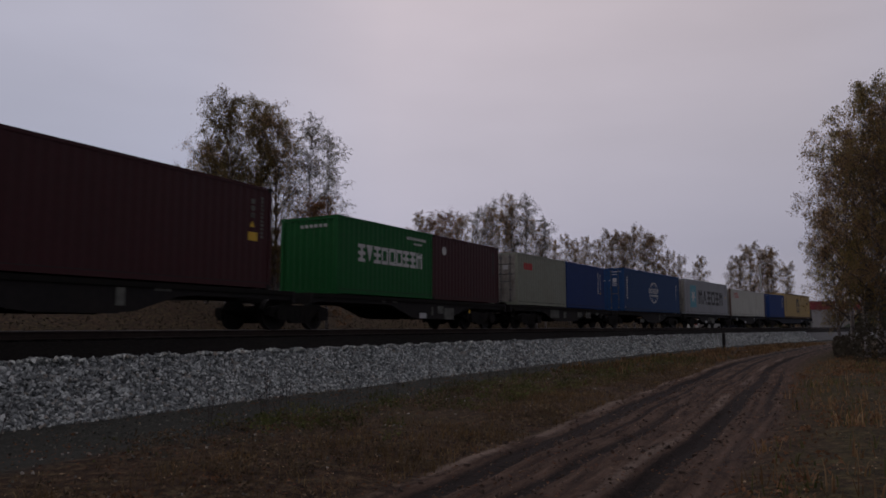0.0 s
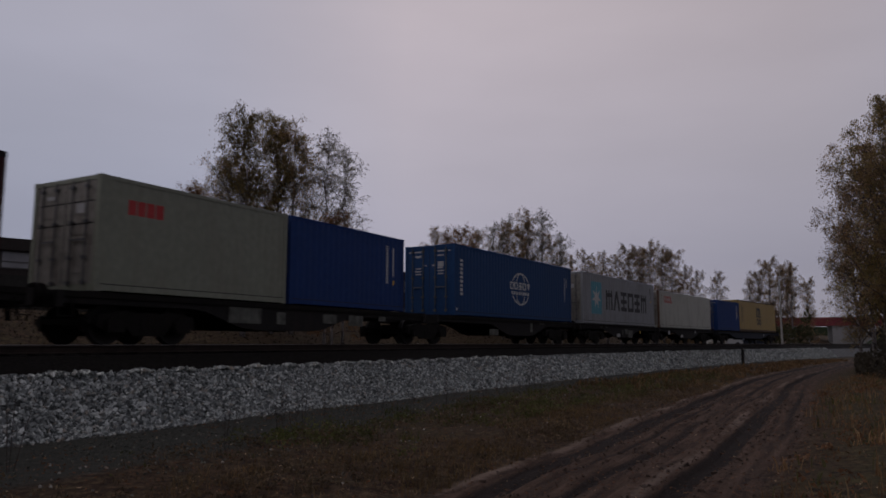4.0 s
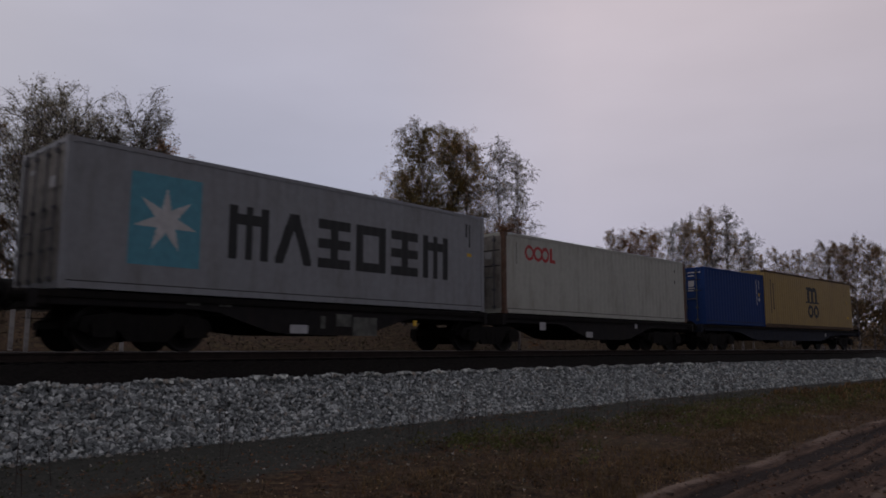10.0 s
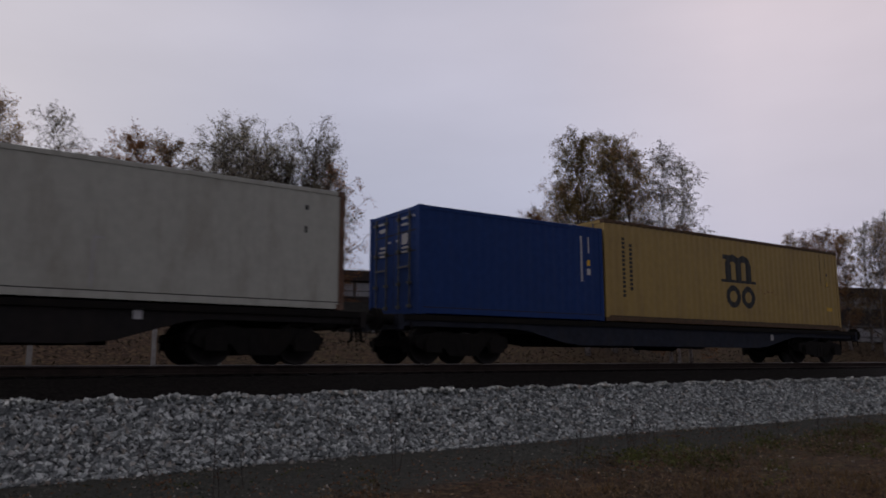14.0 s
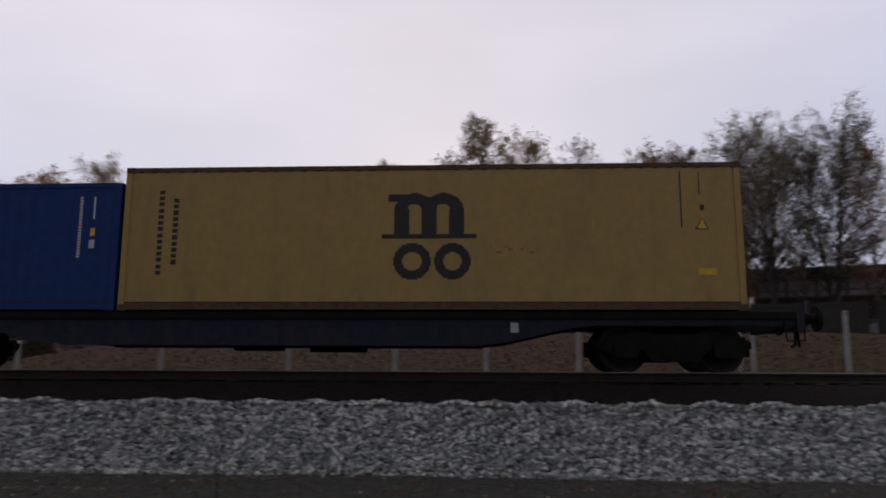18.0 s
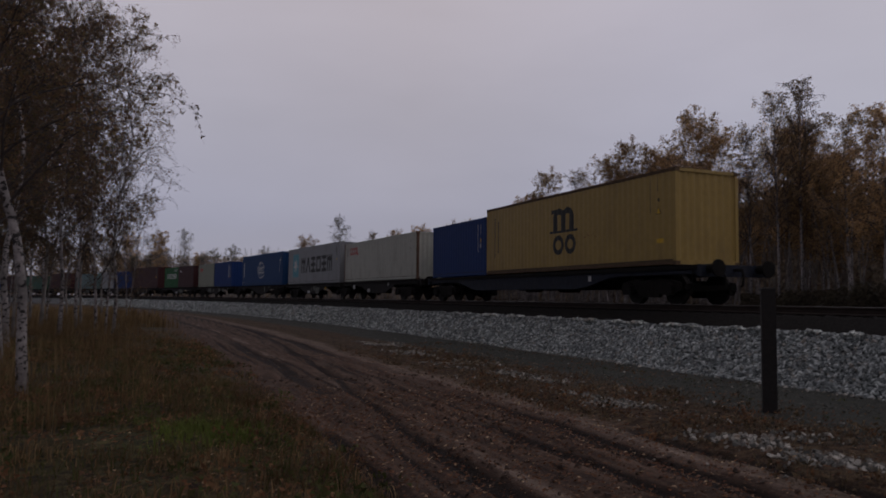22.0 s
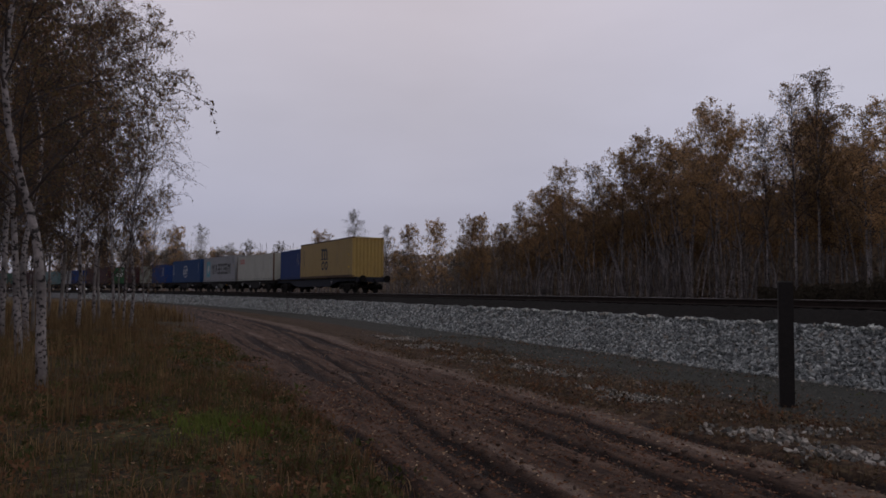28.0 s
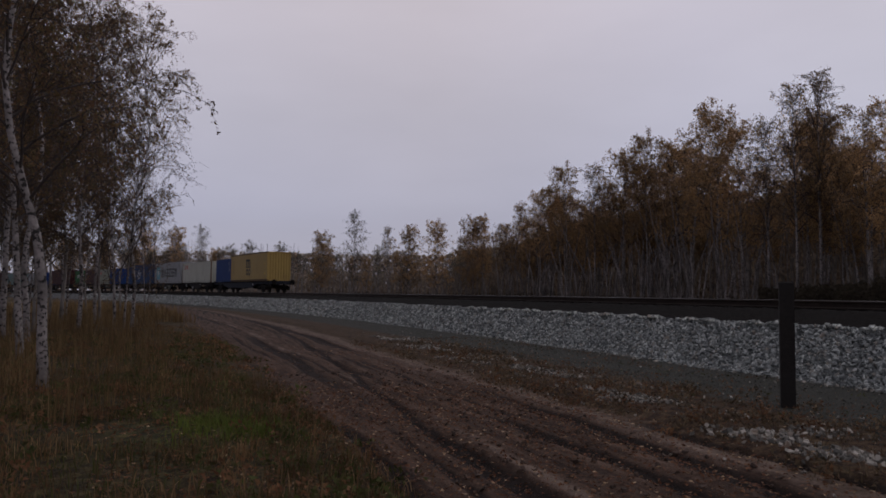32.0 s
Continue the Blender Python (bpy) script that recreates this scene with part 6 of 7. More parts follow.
yw = rb.uniform(60, 128, nw)
dd = 80 + 1.6 * np.maximum(yw - 97, 0) + rb.uniform(0, 10, nw)
top_el = np.where(yw < 96, 9.0 + 1.2 * np.sin(yw * 0.6), np.interp(yw, edge_yaw, edge_el) * 0.52)
P = np.stack([-np.sin(np.radians(yw)) * dd, np.cos(np.radians(yw)) * dd, 0.6 + (dd * np.tan(np.radians(top_el)) + 1.4) * rb.uniform(0.0, 1.0, nw)], 1)
v, f = leaf_quads(rb, P, 1.15, 0.3)
tagged(new("far_woods", np_mesh("far_woods", v, f, [M["far_leaf"]], smooth=False)), "depth of the brown autumn wood", "woods", kind="stuff")
st = Shape()
for k in range(260):
    a = rb.uniform(62, 128)
    d = 50 + 1.6 * max(a - 97, 0) + rb.uniform(0, 22)
    x, y = at(a, d)
    h = d * math.tan(radians((9.5 if a < 96 else float(np.interp(a, edge_yaw, edge_el))) * rb.uniform(0.5, 0.8)))
    st.tube([(x, y, 0.4), (x + rb.normal(0, 0.3), y + rb.normal(0, 0.3), 2 + h)], [rb.uniform(0.03, 0.08), 0.02], 4, False)
for k in range(120):
    a = rb.uniform(126, 158)
    d = 98 + 1.6 * (a - 126) + rb.uniform(-4, 30)
    x, y = at(a, d)
    if float(track_q(np.array([x]), np.array([y]))[0][0]) > -7:
        continue
    st.tube([(x, y, 0.3), (x + rb.normal(0, 0.4), y + rb.normal(0, 0.4), 2 + d * math.tan(radians(rb.uniform(2.2, 3.6))))], [rb.uniform(0.08, 0.15), 0.03], 4, False)
for k in range(420):                             # thin stems along the wood's edge
    a = rb.uniform(97, 158)
    d = (47 + 1.6 * (a - 97) if a < 126 else 92 + 1.2 * (a - 126)) + rb.uniform(0, 9)
    x, y = at(a, d)
    if float(track_q(np.array([x]), np.array([y]))[0][0]) > -7:
        continue
    h = d * math.tan(radians(float(np.interp(a, edge_yaw, edge_el)) if a < 126 else 3.4)) * rb.uniform(0.35, 0.85)
    lx, ly, r0 = rb.normal(0, 0.13) * h, rb.normal(0, 0.13) * h, (0.04 + 0.07 * rb.rand() ** 2) * (d / 75)
    st.tube([(x, y, 0.2), (x + lx * 0.4 + rb.normal(0, 0.1), y + ly * 0.4, 1 + h * 0.5), (x + lx, y + ly, 1.6 + h)], [r0, r0 * 0.7, 0.015], 4, False)
# undergrowth at the feet of the wood
n = 22000
yw = np.concatenate([rb.uniform(60, 126, n - 9000), rb.uniform(124, 162, 9000)])
dd = np.where(yw < 126, 52 + 1.6 * np.maximum(yw - 97, 0), 108 + 1.0 * (yw - 126)) + rb.uniform(0, 16, n)
x, y = -np.sin(np.radians(yw)) * dd, np.cos(np.radians(yw)) * dd
beyond = track_q(x, y)[0] < -7
x, y = x[beyond], y[beyond]
v, f = leaf_quads(rb, np.stack([x, y, ground_z(x, y) + rb.uniform(0, 1, len(x)) ** 1.4 * 4.2], 1), 0.65, 0.5)
x_, y_ = rb.uniform(90, 106, 16000), rb.uniform(0, 12, 16000)
d_ = 38 + 1.5 * np.maximum(x_ - 97, 0) + y_
x_, y_ = -np.sin(np.radians(x_)) * d_, np.cos(np.radians(x_)) * d_
far_side = track_q(x_, y_)[0] < -7
x_, y_ = x_[far_side], y_[far_side]
v2, f2 = leaf_quads(rb, np.stack([x_, y_, ground_z(x_, y_) + rb.uniform(0, 1, len(x_)) ** 1.5 * 1.5], 1), 0.28, 0.4)
tagged(new("undergrowth", np_mesh("undergrowth", v2, f2, [M["brush"]], smooth=False)), "dark brown brushwood before the wood", "undergrowth", kind="stuff")
tagged(new("undergrowth", np_mesh("undergrowth", v, f, [M["thicket"]], smooth=False)), "grey-brown undergrowth at the feet of the birches", "undergrowth", kind="stuff")
pale = Shape()
for k in range(46):
    a = rb.uniform(104, 126)
    d = 42.5 + 1.6 * (a - 97) + rb.uniform(0, 4)
    x, y = at(a, d)
    h, r0 = d * math.tan(radians(float(np.interp(a, edge_yaw, edge_el)))) * rb.uniform(0.4, 0.8), rb.uniform(0.06, 0.11) * d / 70
    for j in range(rb.randint(1, 4)):
        lx, ly, hj = rb.normal(0, 0.16) * h, rb.normal(0, 0.16) * h, h * rb.uniform(0.7, 1.0)
        pale.tube([(x, y, 0.2), (x + 0.3 * lx, y + 0.3 * ly, 1 + hj * 0.4), (x + 0.75 * lx, y + 0.75 * ly, 1 + hj * 0.75), (x + lx, y + ly, 1.6 + hj)], [r0, r0 * 0.8, r0 * 0.5, 0.015], 5, False)
tagged(new("wood_trunks", pale.mesh("wood_trunks", M["bark"])), "pale leaning birch stems at the wood's edge", "woods", kind="stuff")
tagged(new("wood_trunks", st.mesh("wood_trunks", M["dim_bark"])), "pale thin birch stems crowding in the wood", "woods", kind="stuff")
yw = rb.uniform(122, 174, 36000)
dd = 122 + 1.6 * np.clip(yw - 126, -4, 34) + rb.uniform(0, 20, 36000)
for _ in range(7):                               # always on the far side of the line
    dd += 22 * (track_q(-np.sin(np.radians(yw)) * dd, np.cos(np.radians(yw)) * dd)[0] > -8)
P = np.stack([-np.sin(np.radians(yw)) * dd, np.cos(np.radians(yw)) * dd, 0.6 + (dd * np.tan(np.radians(2.9)) + 1) * rb.uniform(0, 1, 36000) ** 1.3], 1)
v, f = leaf_quads(rb, P[track_q(P[:, 0], P[:, 1])[0] < -7], 0.66)
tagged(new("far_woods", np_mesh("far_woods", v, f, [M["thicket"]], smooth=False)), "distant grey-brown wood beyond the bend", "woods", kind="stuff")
# low brush on the rising ground beyond the track
n = 60000
s = rb.uniform(-105, 110, n)
q = -rb.uniform(5.5, 24, n)
x, y, _ = track_np(s, q)
z = ground_z(x, y) + rb.uniform(0.0, 1.0, n) ** 1.6 * np.where(q < -15, 0.9, 0.55)
v, f = leaf_quads(rb, np.stack([x, y, z], 1), 0.17, 0.3, 0.2)
tagged(new("brush", np_mesh("brush", v, f, [M["brush"]], smooth=False)), "low dry brown brush and dead grass", "undergrowth", kind="stuff")
n = 11000
yw = rb.uniform(-46, 98, n)
dd = np.where(yw < -24, 190, np.where(yw < 0, 95, 62)) + rb.uniform(0, 18, n)
P = np.stack([-np.sin(np.radians(yw)) * dd, np.cos(np.radians(yw)) * dd, 1.6 + rb.uniform(0, 1, n) ** 1.3 * np.where(yw < -24, 5.5, np.where(yw < 48, 1.4 + 1.6 * np.abs(np.sin(yw * 0.7)), 3.0 + 2.5 * np.abs(np.sin(yw * 0.7))))], 1)
v, f = leaf_quads(rb, P, 0.6)
tagged(new("hedge", np_mesh("hedge", v, f, [M["far_leaf"]], smooth=False)), "distant band of brown bushes", "bushes", kind="stuff")

# ---------------------------------------------------------------- the long glazed building beyond the trees
M["fascia"] = mat("dark_brown_cladding", (0.045, 0.036, 0.032), 0.8, var=0.2, dirt=(0.025, 0.02, 0.018))
M["panel"] = mat("grey_brown_panel", (0.075, 0.066, 0.058), 0.8, var=0.2, dirt=(0.04, 0.035, 0.03))
M["frame"] = mat("grey_window_frame", (0.13, 0.125, 0.12), 0.6, var=0.1)
# pale pane colour paints in the sky mirrored by the glass
M["pane"] = mat("pale_sky_in_glass", (0.42, 0.42, 0.43), 0.12, var=0.2, scale=0.8)
hall = thing("long_building", "long two-storey flat-roofed building with window bands", "building")
hall_m = pose(-math.sin(radians(40)) * 49, math.cos(radians(40)) * 49, 0, 0, 0, 40)
hall.matrix_basis = hall_m           # local x runs along the front, y points away
x0, x1 = 0.5, 66.0
part("wall", Shape().box(x0, x1, 0.12, 11, 0.8, 7.4), M["panel"], hall, "grey-brown panelled wall")
part("roof", Shape().box(x0 - 0.3, x1 + 0.3, -0.35, 11.3, 6.85, 7.55), M["fascia"], hall, "flat roof with dark fascia")
part("spandrel", Shape().box(x0, x1, -0.02, 0.13, 4.4, 5.75), M["fascia"], hall, "dark band between the storeys")
part("ledge", Shape().box(x0, x1, -0.08, 0.1, 4.30, 4.42), M["frame"], hall, "pale ledge")
k = 0
xx = x0 + 0.2
while xx < x1 - 1.6:
    for z0, z1 in ((3.05, 4.28), (5.78, 6.83)):
        wn_ = part("window", shared(("wf", z0), lambda z0=z0, z1=z1: Shape().box(0, 0.09, 0.0, 0.11, z0, z1).box(1.51, 1.6, 0.0, 0.11, z0, z1).box(0.09, 1.51, 0.0, 0.11, z0, z0 + 0.07).box(0.09, 1.51, 0.0, 0.11, z1 - 0.07, z1).box(0.09, 1.51, 0.0, 0.11, z0 + 0.38, z0 + 0.44).mesh("window", M["frame"])), None, hall)
        wn_.location = (xx, 0, 0)
        part("pane", shared(("wp", z0), lambda z0=z0, z1=z1: Shape().box(0.09, 1.51, 0.06, 0.1, z0 + 0.07, z1 - 0.07).mesh("pane", M["pane"])), None, wn_)
    xx += 1.62

# dark green hedge at the foot of the birches beside the hall
M["hedge"] = leaf_material("dark_green_hedge", [(0.030, 0.034, 0.016), (0.050, 0.052, 0.024), (0.075, 0.060, 0.032), (0.040, 0.036, 0.020)], 0.4, 0.4)
rh = np.random.RandomState(64)
n = 9000
yw, dd = rh.uniform(50, 72, n), 56 + rh.uniform(0, 6, n)
P = np.stack([-np.sin(np.radians(yw)) * dd, np.cos(np.radians(yw)) * dd, ground_z(-np.sin(np.radians(yw)) * dd, np.cos(np.radians(yw)) * dd) - 0.2 + rh.uniform(0, 1, n) * (3.0 + 0.5 * np.sin(yw * 1.9) + 0.3 * np.sin(yw * 5.3))], 1)
v, f = leaf_quads(rh, P, 0.5, 0.3)
tagged(new("hedge", np_mesh("hedge", v, f, [M["hedge"]], smooth=False)), "low dark green hedge under thin birches", "hedge", kind="stuff")

n = 5200
yw, dd = rh.uniform(39, 53, n), 51 + rh.uniform(0, 5, n)
x, y = -np.sin(np.radians(yw)) * dd, np.cos(np.radians(yw)) * dd
v, f = leaf_quads(rh, np.stack([x, y, ground_z(x, y) + rh.uniform(0, 1, n) ** 1.2 * (3.6 + 0.8 * np.sin(yw * 1.7) + 0.5 * np.sin(yw * 4.1))], 1), 0.26, 0.2)
tagged(new("bushes", np_mesh("bushes", v, f, [M["brush"]], smooth=False)), "brown leafy bushes beside the long building", "bushes", kind="stuff")

n = 7000
yw, dd = rh.uniform(-29.5, -11, n), 104 + rh.uniform(0, 8, n)
x, y = -np.sin(np.radians(yw)) * dd, np.cos(np.radians(yw)) * dd
v, f = leaf_quads(rh, np.stack([x, y, ground_z(x, y) + rh.uniform(0, 1, n) * (4.6 + 0.9 * np.sin(yw * 2.3) + 0.7 * np.sin(yw * 5.1))], 1), 0.5, 0.2)
tagged(new("hedge", np_mesh("hedge", v, f, [M["hedge"]], smooth=False)), "dark hedge behind the parked cars", "hedge", kind="stuff")

# dark panel fence before the long building
M["fence"] = mat("dark_weathered_fence_panel", (0.030, 0.029, 0.025), 0.9, var=0.25, dirt=(0.03, 0.026, 0.022), rand=0.15)
fence = thing("panel_fence", "long dark weathered panel fence before the building", "fence")
fa, fb = Vector((*at(43.5, 41), 0)), Vector((*at(14.0, 45), 0))
run = fb - fa
n = int(run.length / 2.5)
fence_turn = math.degrees(math.atan2(run.y, run.x))
fence_panel = Shape().box(0.03, 2.40, -0.03, 0.03, -0.3, 1.75).box(0.03, 2.40, -0.05, 0.05, 1.55, 1.65).box(0.03, 2.40, -0.05, 0.05, 0.3, 0.4).mesh("panel", M["fence"])
fence_post = Shape().box(-0.06, 0.06, -0.07, 0.07, -0.4, 1.82).mesh("post", M["fence"])
for i in range(n):
    c = fa + run * (i / n)
    z = gz1(c.x, c.y)
    part("panel", fence_panel, None, fence).matrix_local = pose(c.x, c.y, z, 0, 0, fence_turn)
    part("post", fence_post, None, fence).matrix_local = pose(c.x, c.y, z, 0, 0, fence_turn)

# ---------------------------------------------------------------- road bridge far along the line
M["red_paint"] = mat("faded_red_girder", (0.20, 0.028, 0.035), 0.6, var=0.2, dirt=(0.1, 0.03, 0.03))
M["concrete"] = mat("pale_concrete", (0.26, 0.255, 0.25), 0.9, var=0.15, dirt=(0.14, 0.13, 0.12))
M["verge"] = mat("mown_green_bank", (0.028, 0.042, 0.018), 0.95, var=0.4, scale=3)
bx, by = at(-31.3, 165)
bridge = thing("road_bridge", "road bridge with a red girder over the line", "bridge")
bridge.matrix_basis = pose(bx, by, 0, 0, 0, -31.3 + 8)
part("girder", Shape().box(-13.5, 9.5, -3.5, 3.5, 4.9, 6.0), M["red_paint"], bridge, "faded red girder")
part("railing", Shape().box(-13.5, 9.5, -3.6, -3.5, 6.0, 6.5), M["red_paint"], bridge)
part("abutment", Shape().prism([(-2.0, 0), (6.5, 0), (2.8, 4.9), (-2.0, 4.9)], -3.3, 3.3), M["concrete"], bridge, "pale sloping concrete abutment")
part("abutment", Shape().prism([(-16, 0), (-11.5, 0), (-11.5, 4.9), (-13.0, 4.9)], -3.3, 3.3), M["concrete"], bridge, "pale concrete abutment")
bank_m = Shape().prism([(1.0, 0), (34, 0), (34, 5.3), (9.0, 5.3)], -9, 5)
far_bank = Shape().prism([(-30, 0), (10, 0), (10, 4.2), (4, 5.2), (-18, 5.6), (-30, 4.6)], 26, 32)
tagged(new("far_bank", far_bank.mesh("far_bank", M["verge"])), "dark overgrown bank beyond the bridge", "bank", kind="structure").matrix_basis = pose(bx, by, -0.05, 0, 0, -31.3 + 8)
tagged(new("bridge_bank", bank_m.mesh("bridge_bank", M["verge"])), "green bank that carries the road to the bridge", "bank", kind="structure").matrix_basis = pose(bx, by, -0.05, 0, 0, -31.3 + 8)


def parked_car(label, yaw, dist, body, turn):
    car = thing("parked_car", label, "car", "parked cars")
    x, y = at(yaw, dist)
    car.matrix_basis = pose(x, y, gz1(x, y) + 0.9, 0, 0, turn)
    part("body", Shape().prism([(-2.1, 0.28), (2.1, 0.28), (2.15, 0.62), (1.9, 0.84), (1.0, 0.92), (0.45, 1.40), (-1.2, 1.42), (-1.85, 0.98), (-2.15, 0.9)], -0.85, 0.85), body, car)
    part("window", Shape().prism([(-1.6, 0.98), (0.78, 0.98), (0.40, 1.35), (-1.15, 1.36)], -0.865, 0.865), M["mark_black"], car, "dark side glass")
    for wx in (-1.3, 1.3):
        for wy in (-0.78, 0.78):
            part("wheel", Shape().tube([(wx, wy - 0.1, 0.31), (wx, wy + 0.1, 0.31)], [0.31, 0.31], 12), M["bogie"], car)
    part("tail_light", Shape().box(-2.17, -2.1, -0.8, -0.5, 0.7, 0.85), M["mark_red"], car)
    return car


parked_car("small white car parked beyond the track", -23.8, 96, M["mark_white"], 20)
parked_car("dark car parked beyond the track", -25.4, 99, M["wagon_blue"], 25)
parked_car("pale grey car parked beyond the track", -9.6, 70, M["grey"], 10)

# ---------------------------------------------------------------- posts
def post(name, label, category, x, y, h, w, d, material, turn=0.0, lean=0.0, cap=0.02):
    sh = Shape()
    sh.box(-w / 2, w / 2, -d / 2, d / 2, -0.3, h - cap)
    b = len(sh.v)
    sh.v += [(-w / 2 + cap, -d / 2 + cap, h), (w / 2 - cap, -d / 2 + cap, h), (w / 2 - cap, d / 2 - cap, h), (-w / 2 + cap, d / 2 - cap, h)]
    sh.f += [(b, b + 1, b + 2, b + 3)] + [(b - 4 + i, b - 4 + (i + 1) % 4, b + (i + 1) % 4, b + i) for i in range(4)]
    ob = tagged(new(name, sh.mesh(name, material)), label, category)
    ob.matrix_basis = pose(x, y, gz1(x, y), lean, 0, turn)
    return ob


post("marker_post", "dark tarred sleeper set upright as a post", "post", -11.59, -2.94, 1.83, 0.2, 0.15, M["post"], 110, 1.0)
px_, py_, _ = track(62, 4.6)
post("marker_post", "short dark post at the foot of the bank", "post", px_, py_, 1.1, 0.16, 0.16, M["post"], 10)
M["stake"] = mat("whitewashed_concrete", (0.34, 0.33, 0.31), 0.9, var=0.25, dirt=(0.18, 0.16, 0.13))
for i, (a, d, h, ln) in enumerate(((33.8, 29, 2.3, 0), (39.7, 28, 2.0, 6), (40.6, 28.4, 1.8, -2), (44.2, 27, 2.1, 0), (52.0, 25, 2.2, 1), (59.0, 24.5, 2.0, 0), (66.0, 24.5, 2.1, -2), (74.0, 25, 2.0, 2), (83.0, 26, 2.1, 0), (92.0, 28, 2.0, -1))):
    x, y = at(a, d)
    tagged(post("fence_post", "whitewashed concrete fence post in dry brush", "post", x, y, h, 0.15, 0.15, M["stake"], a, ln), group="fence posts beyond the track")
x, y = at(-27.6, 92)
pole = thing("light_pole", "tall thin grey pole among trees", "pole")
pole.matrix_basis = pose(x, y, gz1(x, y))
part("shaft", Shape().tube([(0, 0, -0.3), (0, 0, 9.0)], [0.13, 0.08], 8), M["stake"], pole)
part("arm", Shape().tube([(0, 0, 8.9), (0.6, 0, 9.2), (1.2, 0, 9.25)], [0.05, 0.04, 0.04], 6), M["stake"], pole)

# ---------------------------------------------------------------- grass, weeds, fallen leaves, loose stones
rg = np.random.RandomState(91)


def blades(name, label, x, y, h, w, material, spread=0.35, curl=0.5):
    """Grass: one bent tapering blade each."""
    n = len(x)
    z = ground_z(x, y) - 0.01
    a = rg.uniform(0, 6.283, n)
    t = rg.uniform(0, spread, n)
    dx, dy = np.cos(a) * t, np.sin(a) * t
    px, py = -np.sin(a) * w, np.cos(a) * w
    b0 = np.stack([x - px, y - py, z], 1)
    b1 = np.stack([x + px, y + py, z], 1)
    m0 = np.stack([x + dx * h * 0.5 - px * 0.7, y + dy * h * 0.5 - py * 0.7, z + h * 0.6], 1)
    m1 = np.stack([x + dx * h * 0.5 + px * 0.7, y + dy * h * 0.5 + py * 0.7, z + h * 0.6], 1)
    tp = np.stack([x + dx * h * (1 + curl), y + dy * h * (1 + curl), z + h * (1 - 0.25 * t)], 1)
    v = np.stack([b0, b1, m1, m0, tp], 1).reshape(-1, 3)
    i = np.arange(n)[:, None] * 5
    f = np.concatenate([i + np.array([[0, 1, 2]]), i + np.array([[0, 2, 3]]), i + np.array([[3, 2, 4]])])
    return tagged(new(name, np_mesh(name, v, f, [material], smooth=False)), label, "grass", kind="stuff")


M["dry_grass"] = leaf_material("dry_grass", [(0.148, 0.088, 0.042), (0.235, 0.148, 0.074), (0.115, 0.064, 0.032), (0.320, 0.215, 0.115)], 0.6, 1.1)
M["green_grass"] = leaf_material("fading_green_grass", [(0.055, 0.068, 0.020), (0.092, 0.100, 0.032), (0.130, 0.128, 0.046), (0.074, 0.066, 0.028)], 0.5, 0.8)
M["tall_grass"] = leaf_material("tall_dead_grass", [(0.098, 0.062, 0.028), (0.168, 0.115, 0.054), (0.125, 0.076, 0.038), (0.225, 0.165, 0.085)], 0.5, 0.6)
M["verge_grass"] = leaf_material("dull_verge_grass", [(0.105, 0.074, 0.044), (0.170, 0.125, 0.078), (0.070, 0.052, 0.032), (0.260, 0.200, 0.130)], 0.6, 1.1)
M["fallen"] = leaf_material("fallen_leaves", [(0.16, 0.066, 0.034), (0.105, 0.048, 0.028), (0.24, 0.115, 0.054), (0.125, 0.056, 0.031), (0.19, 0.080, 0.040), (0.14, 0.062, 0.034), (0.21, 0.108, 0.058), (0.60, 0.44, 0.27)], thin=0.1)


def strip(n, s0, s1, q0, q1, clump=0.0):
    s, q = rg.uniform(s0, s1, n), rg.uniform(q0, q1, n)
    if clump:
        c = np.sin(s * 0.9) + np.sin(q * 2.1 + s * 0.37) + np.sin(s * 2.7 + q)
        keep = c > rg.uniform(-1.6, clump, n)
        s, q = s[keep], q[keep]
    x, y, _ = track_np(s, q)
    return x, y


def tufted(n, s0, s1, q0, q1, clump, each=8, r=0.07):
    """Roots in tufts: several blades from one spot, none on the wheel tracks."""
    s, q = rg.uniform(s0, s1, n), rg.uniform(q0, q1, n)
    c = np.sin(s * 0.9) + np.sin(q * 2.1 + s * 0.37) + np.sin(s * 2.7 + q)
    near, far = road_edges(s)
    keep = (c > rg.uniform(-1.8, clump, n)) & ((q < near - 0.15) | (q > far + 0.05))
    s, q = np.repeat(s[keep], each), np.repeat(q[keep], each)
    x, y, _ = track_np(s + rg.normal(0, r, len(s)), q + rg.normal(0, r, len(s)))
    return x, y, np.repeat(rg.uniform(0.45, 1.0, int(keep.sum())), each)


# between the road and the bank
x, y, k = tufted(4200, -24, 30, 7.0, 11.6, 1.0)
blades("dry_grass", "short dry brown grass beside the dirt road", x, y, k * rg.uniform(0.03, 0.15, len(x)), rg.uniform(0.004, 0.008, len(x)), M["verge_grass"], 1.3)
x, y, k = tufted(1500, 26, 80, 5.6, 10.0, 1.0, 6, 0.12)
blades("dry_grass", "short dry brown grass beside the dirt road", x, y, k * rg.uniform(0.12, 0.36, len(x)), rg.uniform(0.015, 0.035, len(x)), M["dry_grass"], 0.7)
x, y, k = tufted(450, 10, 40, 5.8, 9.4, 0.2, 10, 0.1)
blades("green_grass", "patches of fading green grass", x, y, k * rg.uniform(0.08, 0.28, len(x)), rg.uniform(0.005, 0.010, len(x)), M["green_grass"], 0.6)
x, y, k = tufted(2600, 1, 34, 8.8, 11.5, 1.4, 9, 0.10)
blades("dry_grass", "matted brown grass along the road's edge", x, y, k * rg.uniform(0.06, 0.22, len(x)), rg.uniform(0.003, 0.007, len(x)), M["tall_grass"], 1.2)
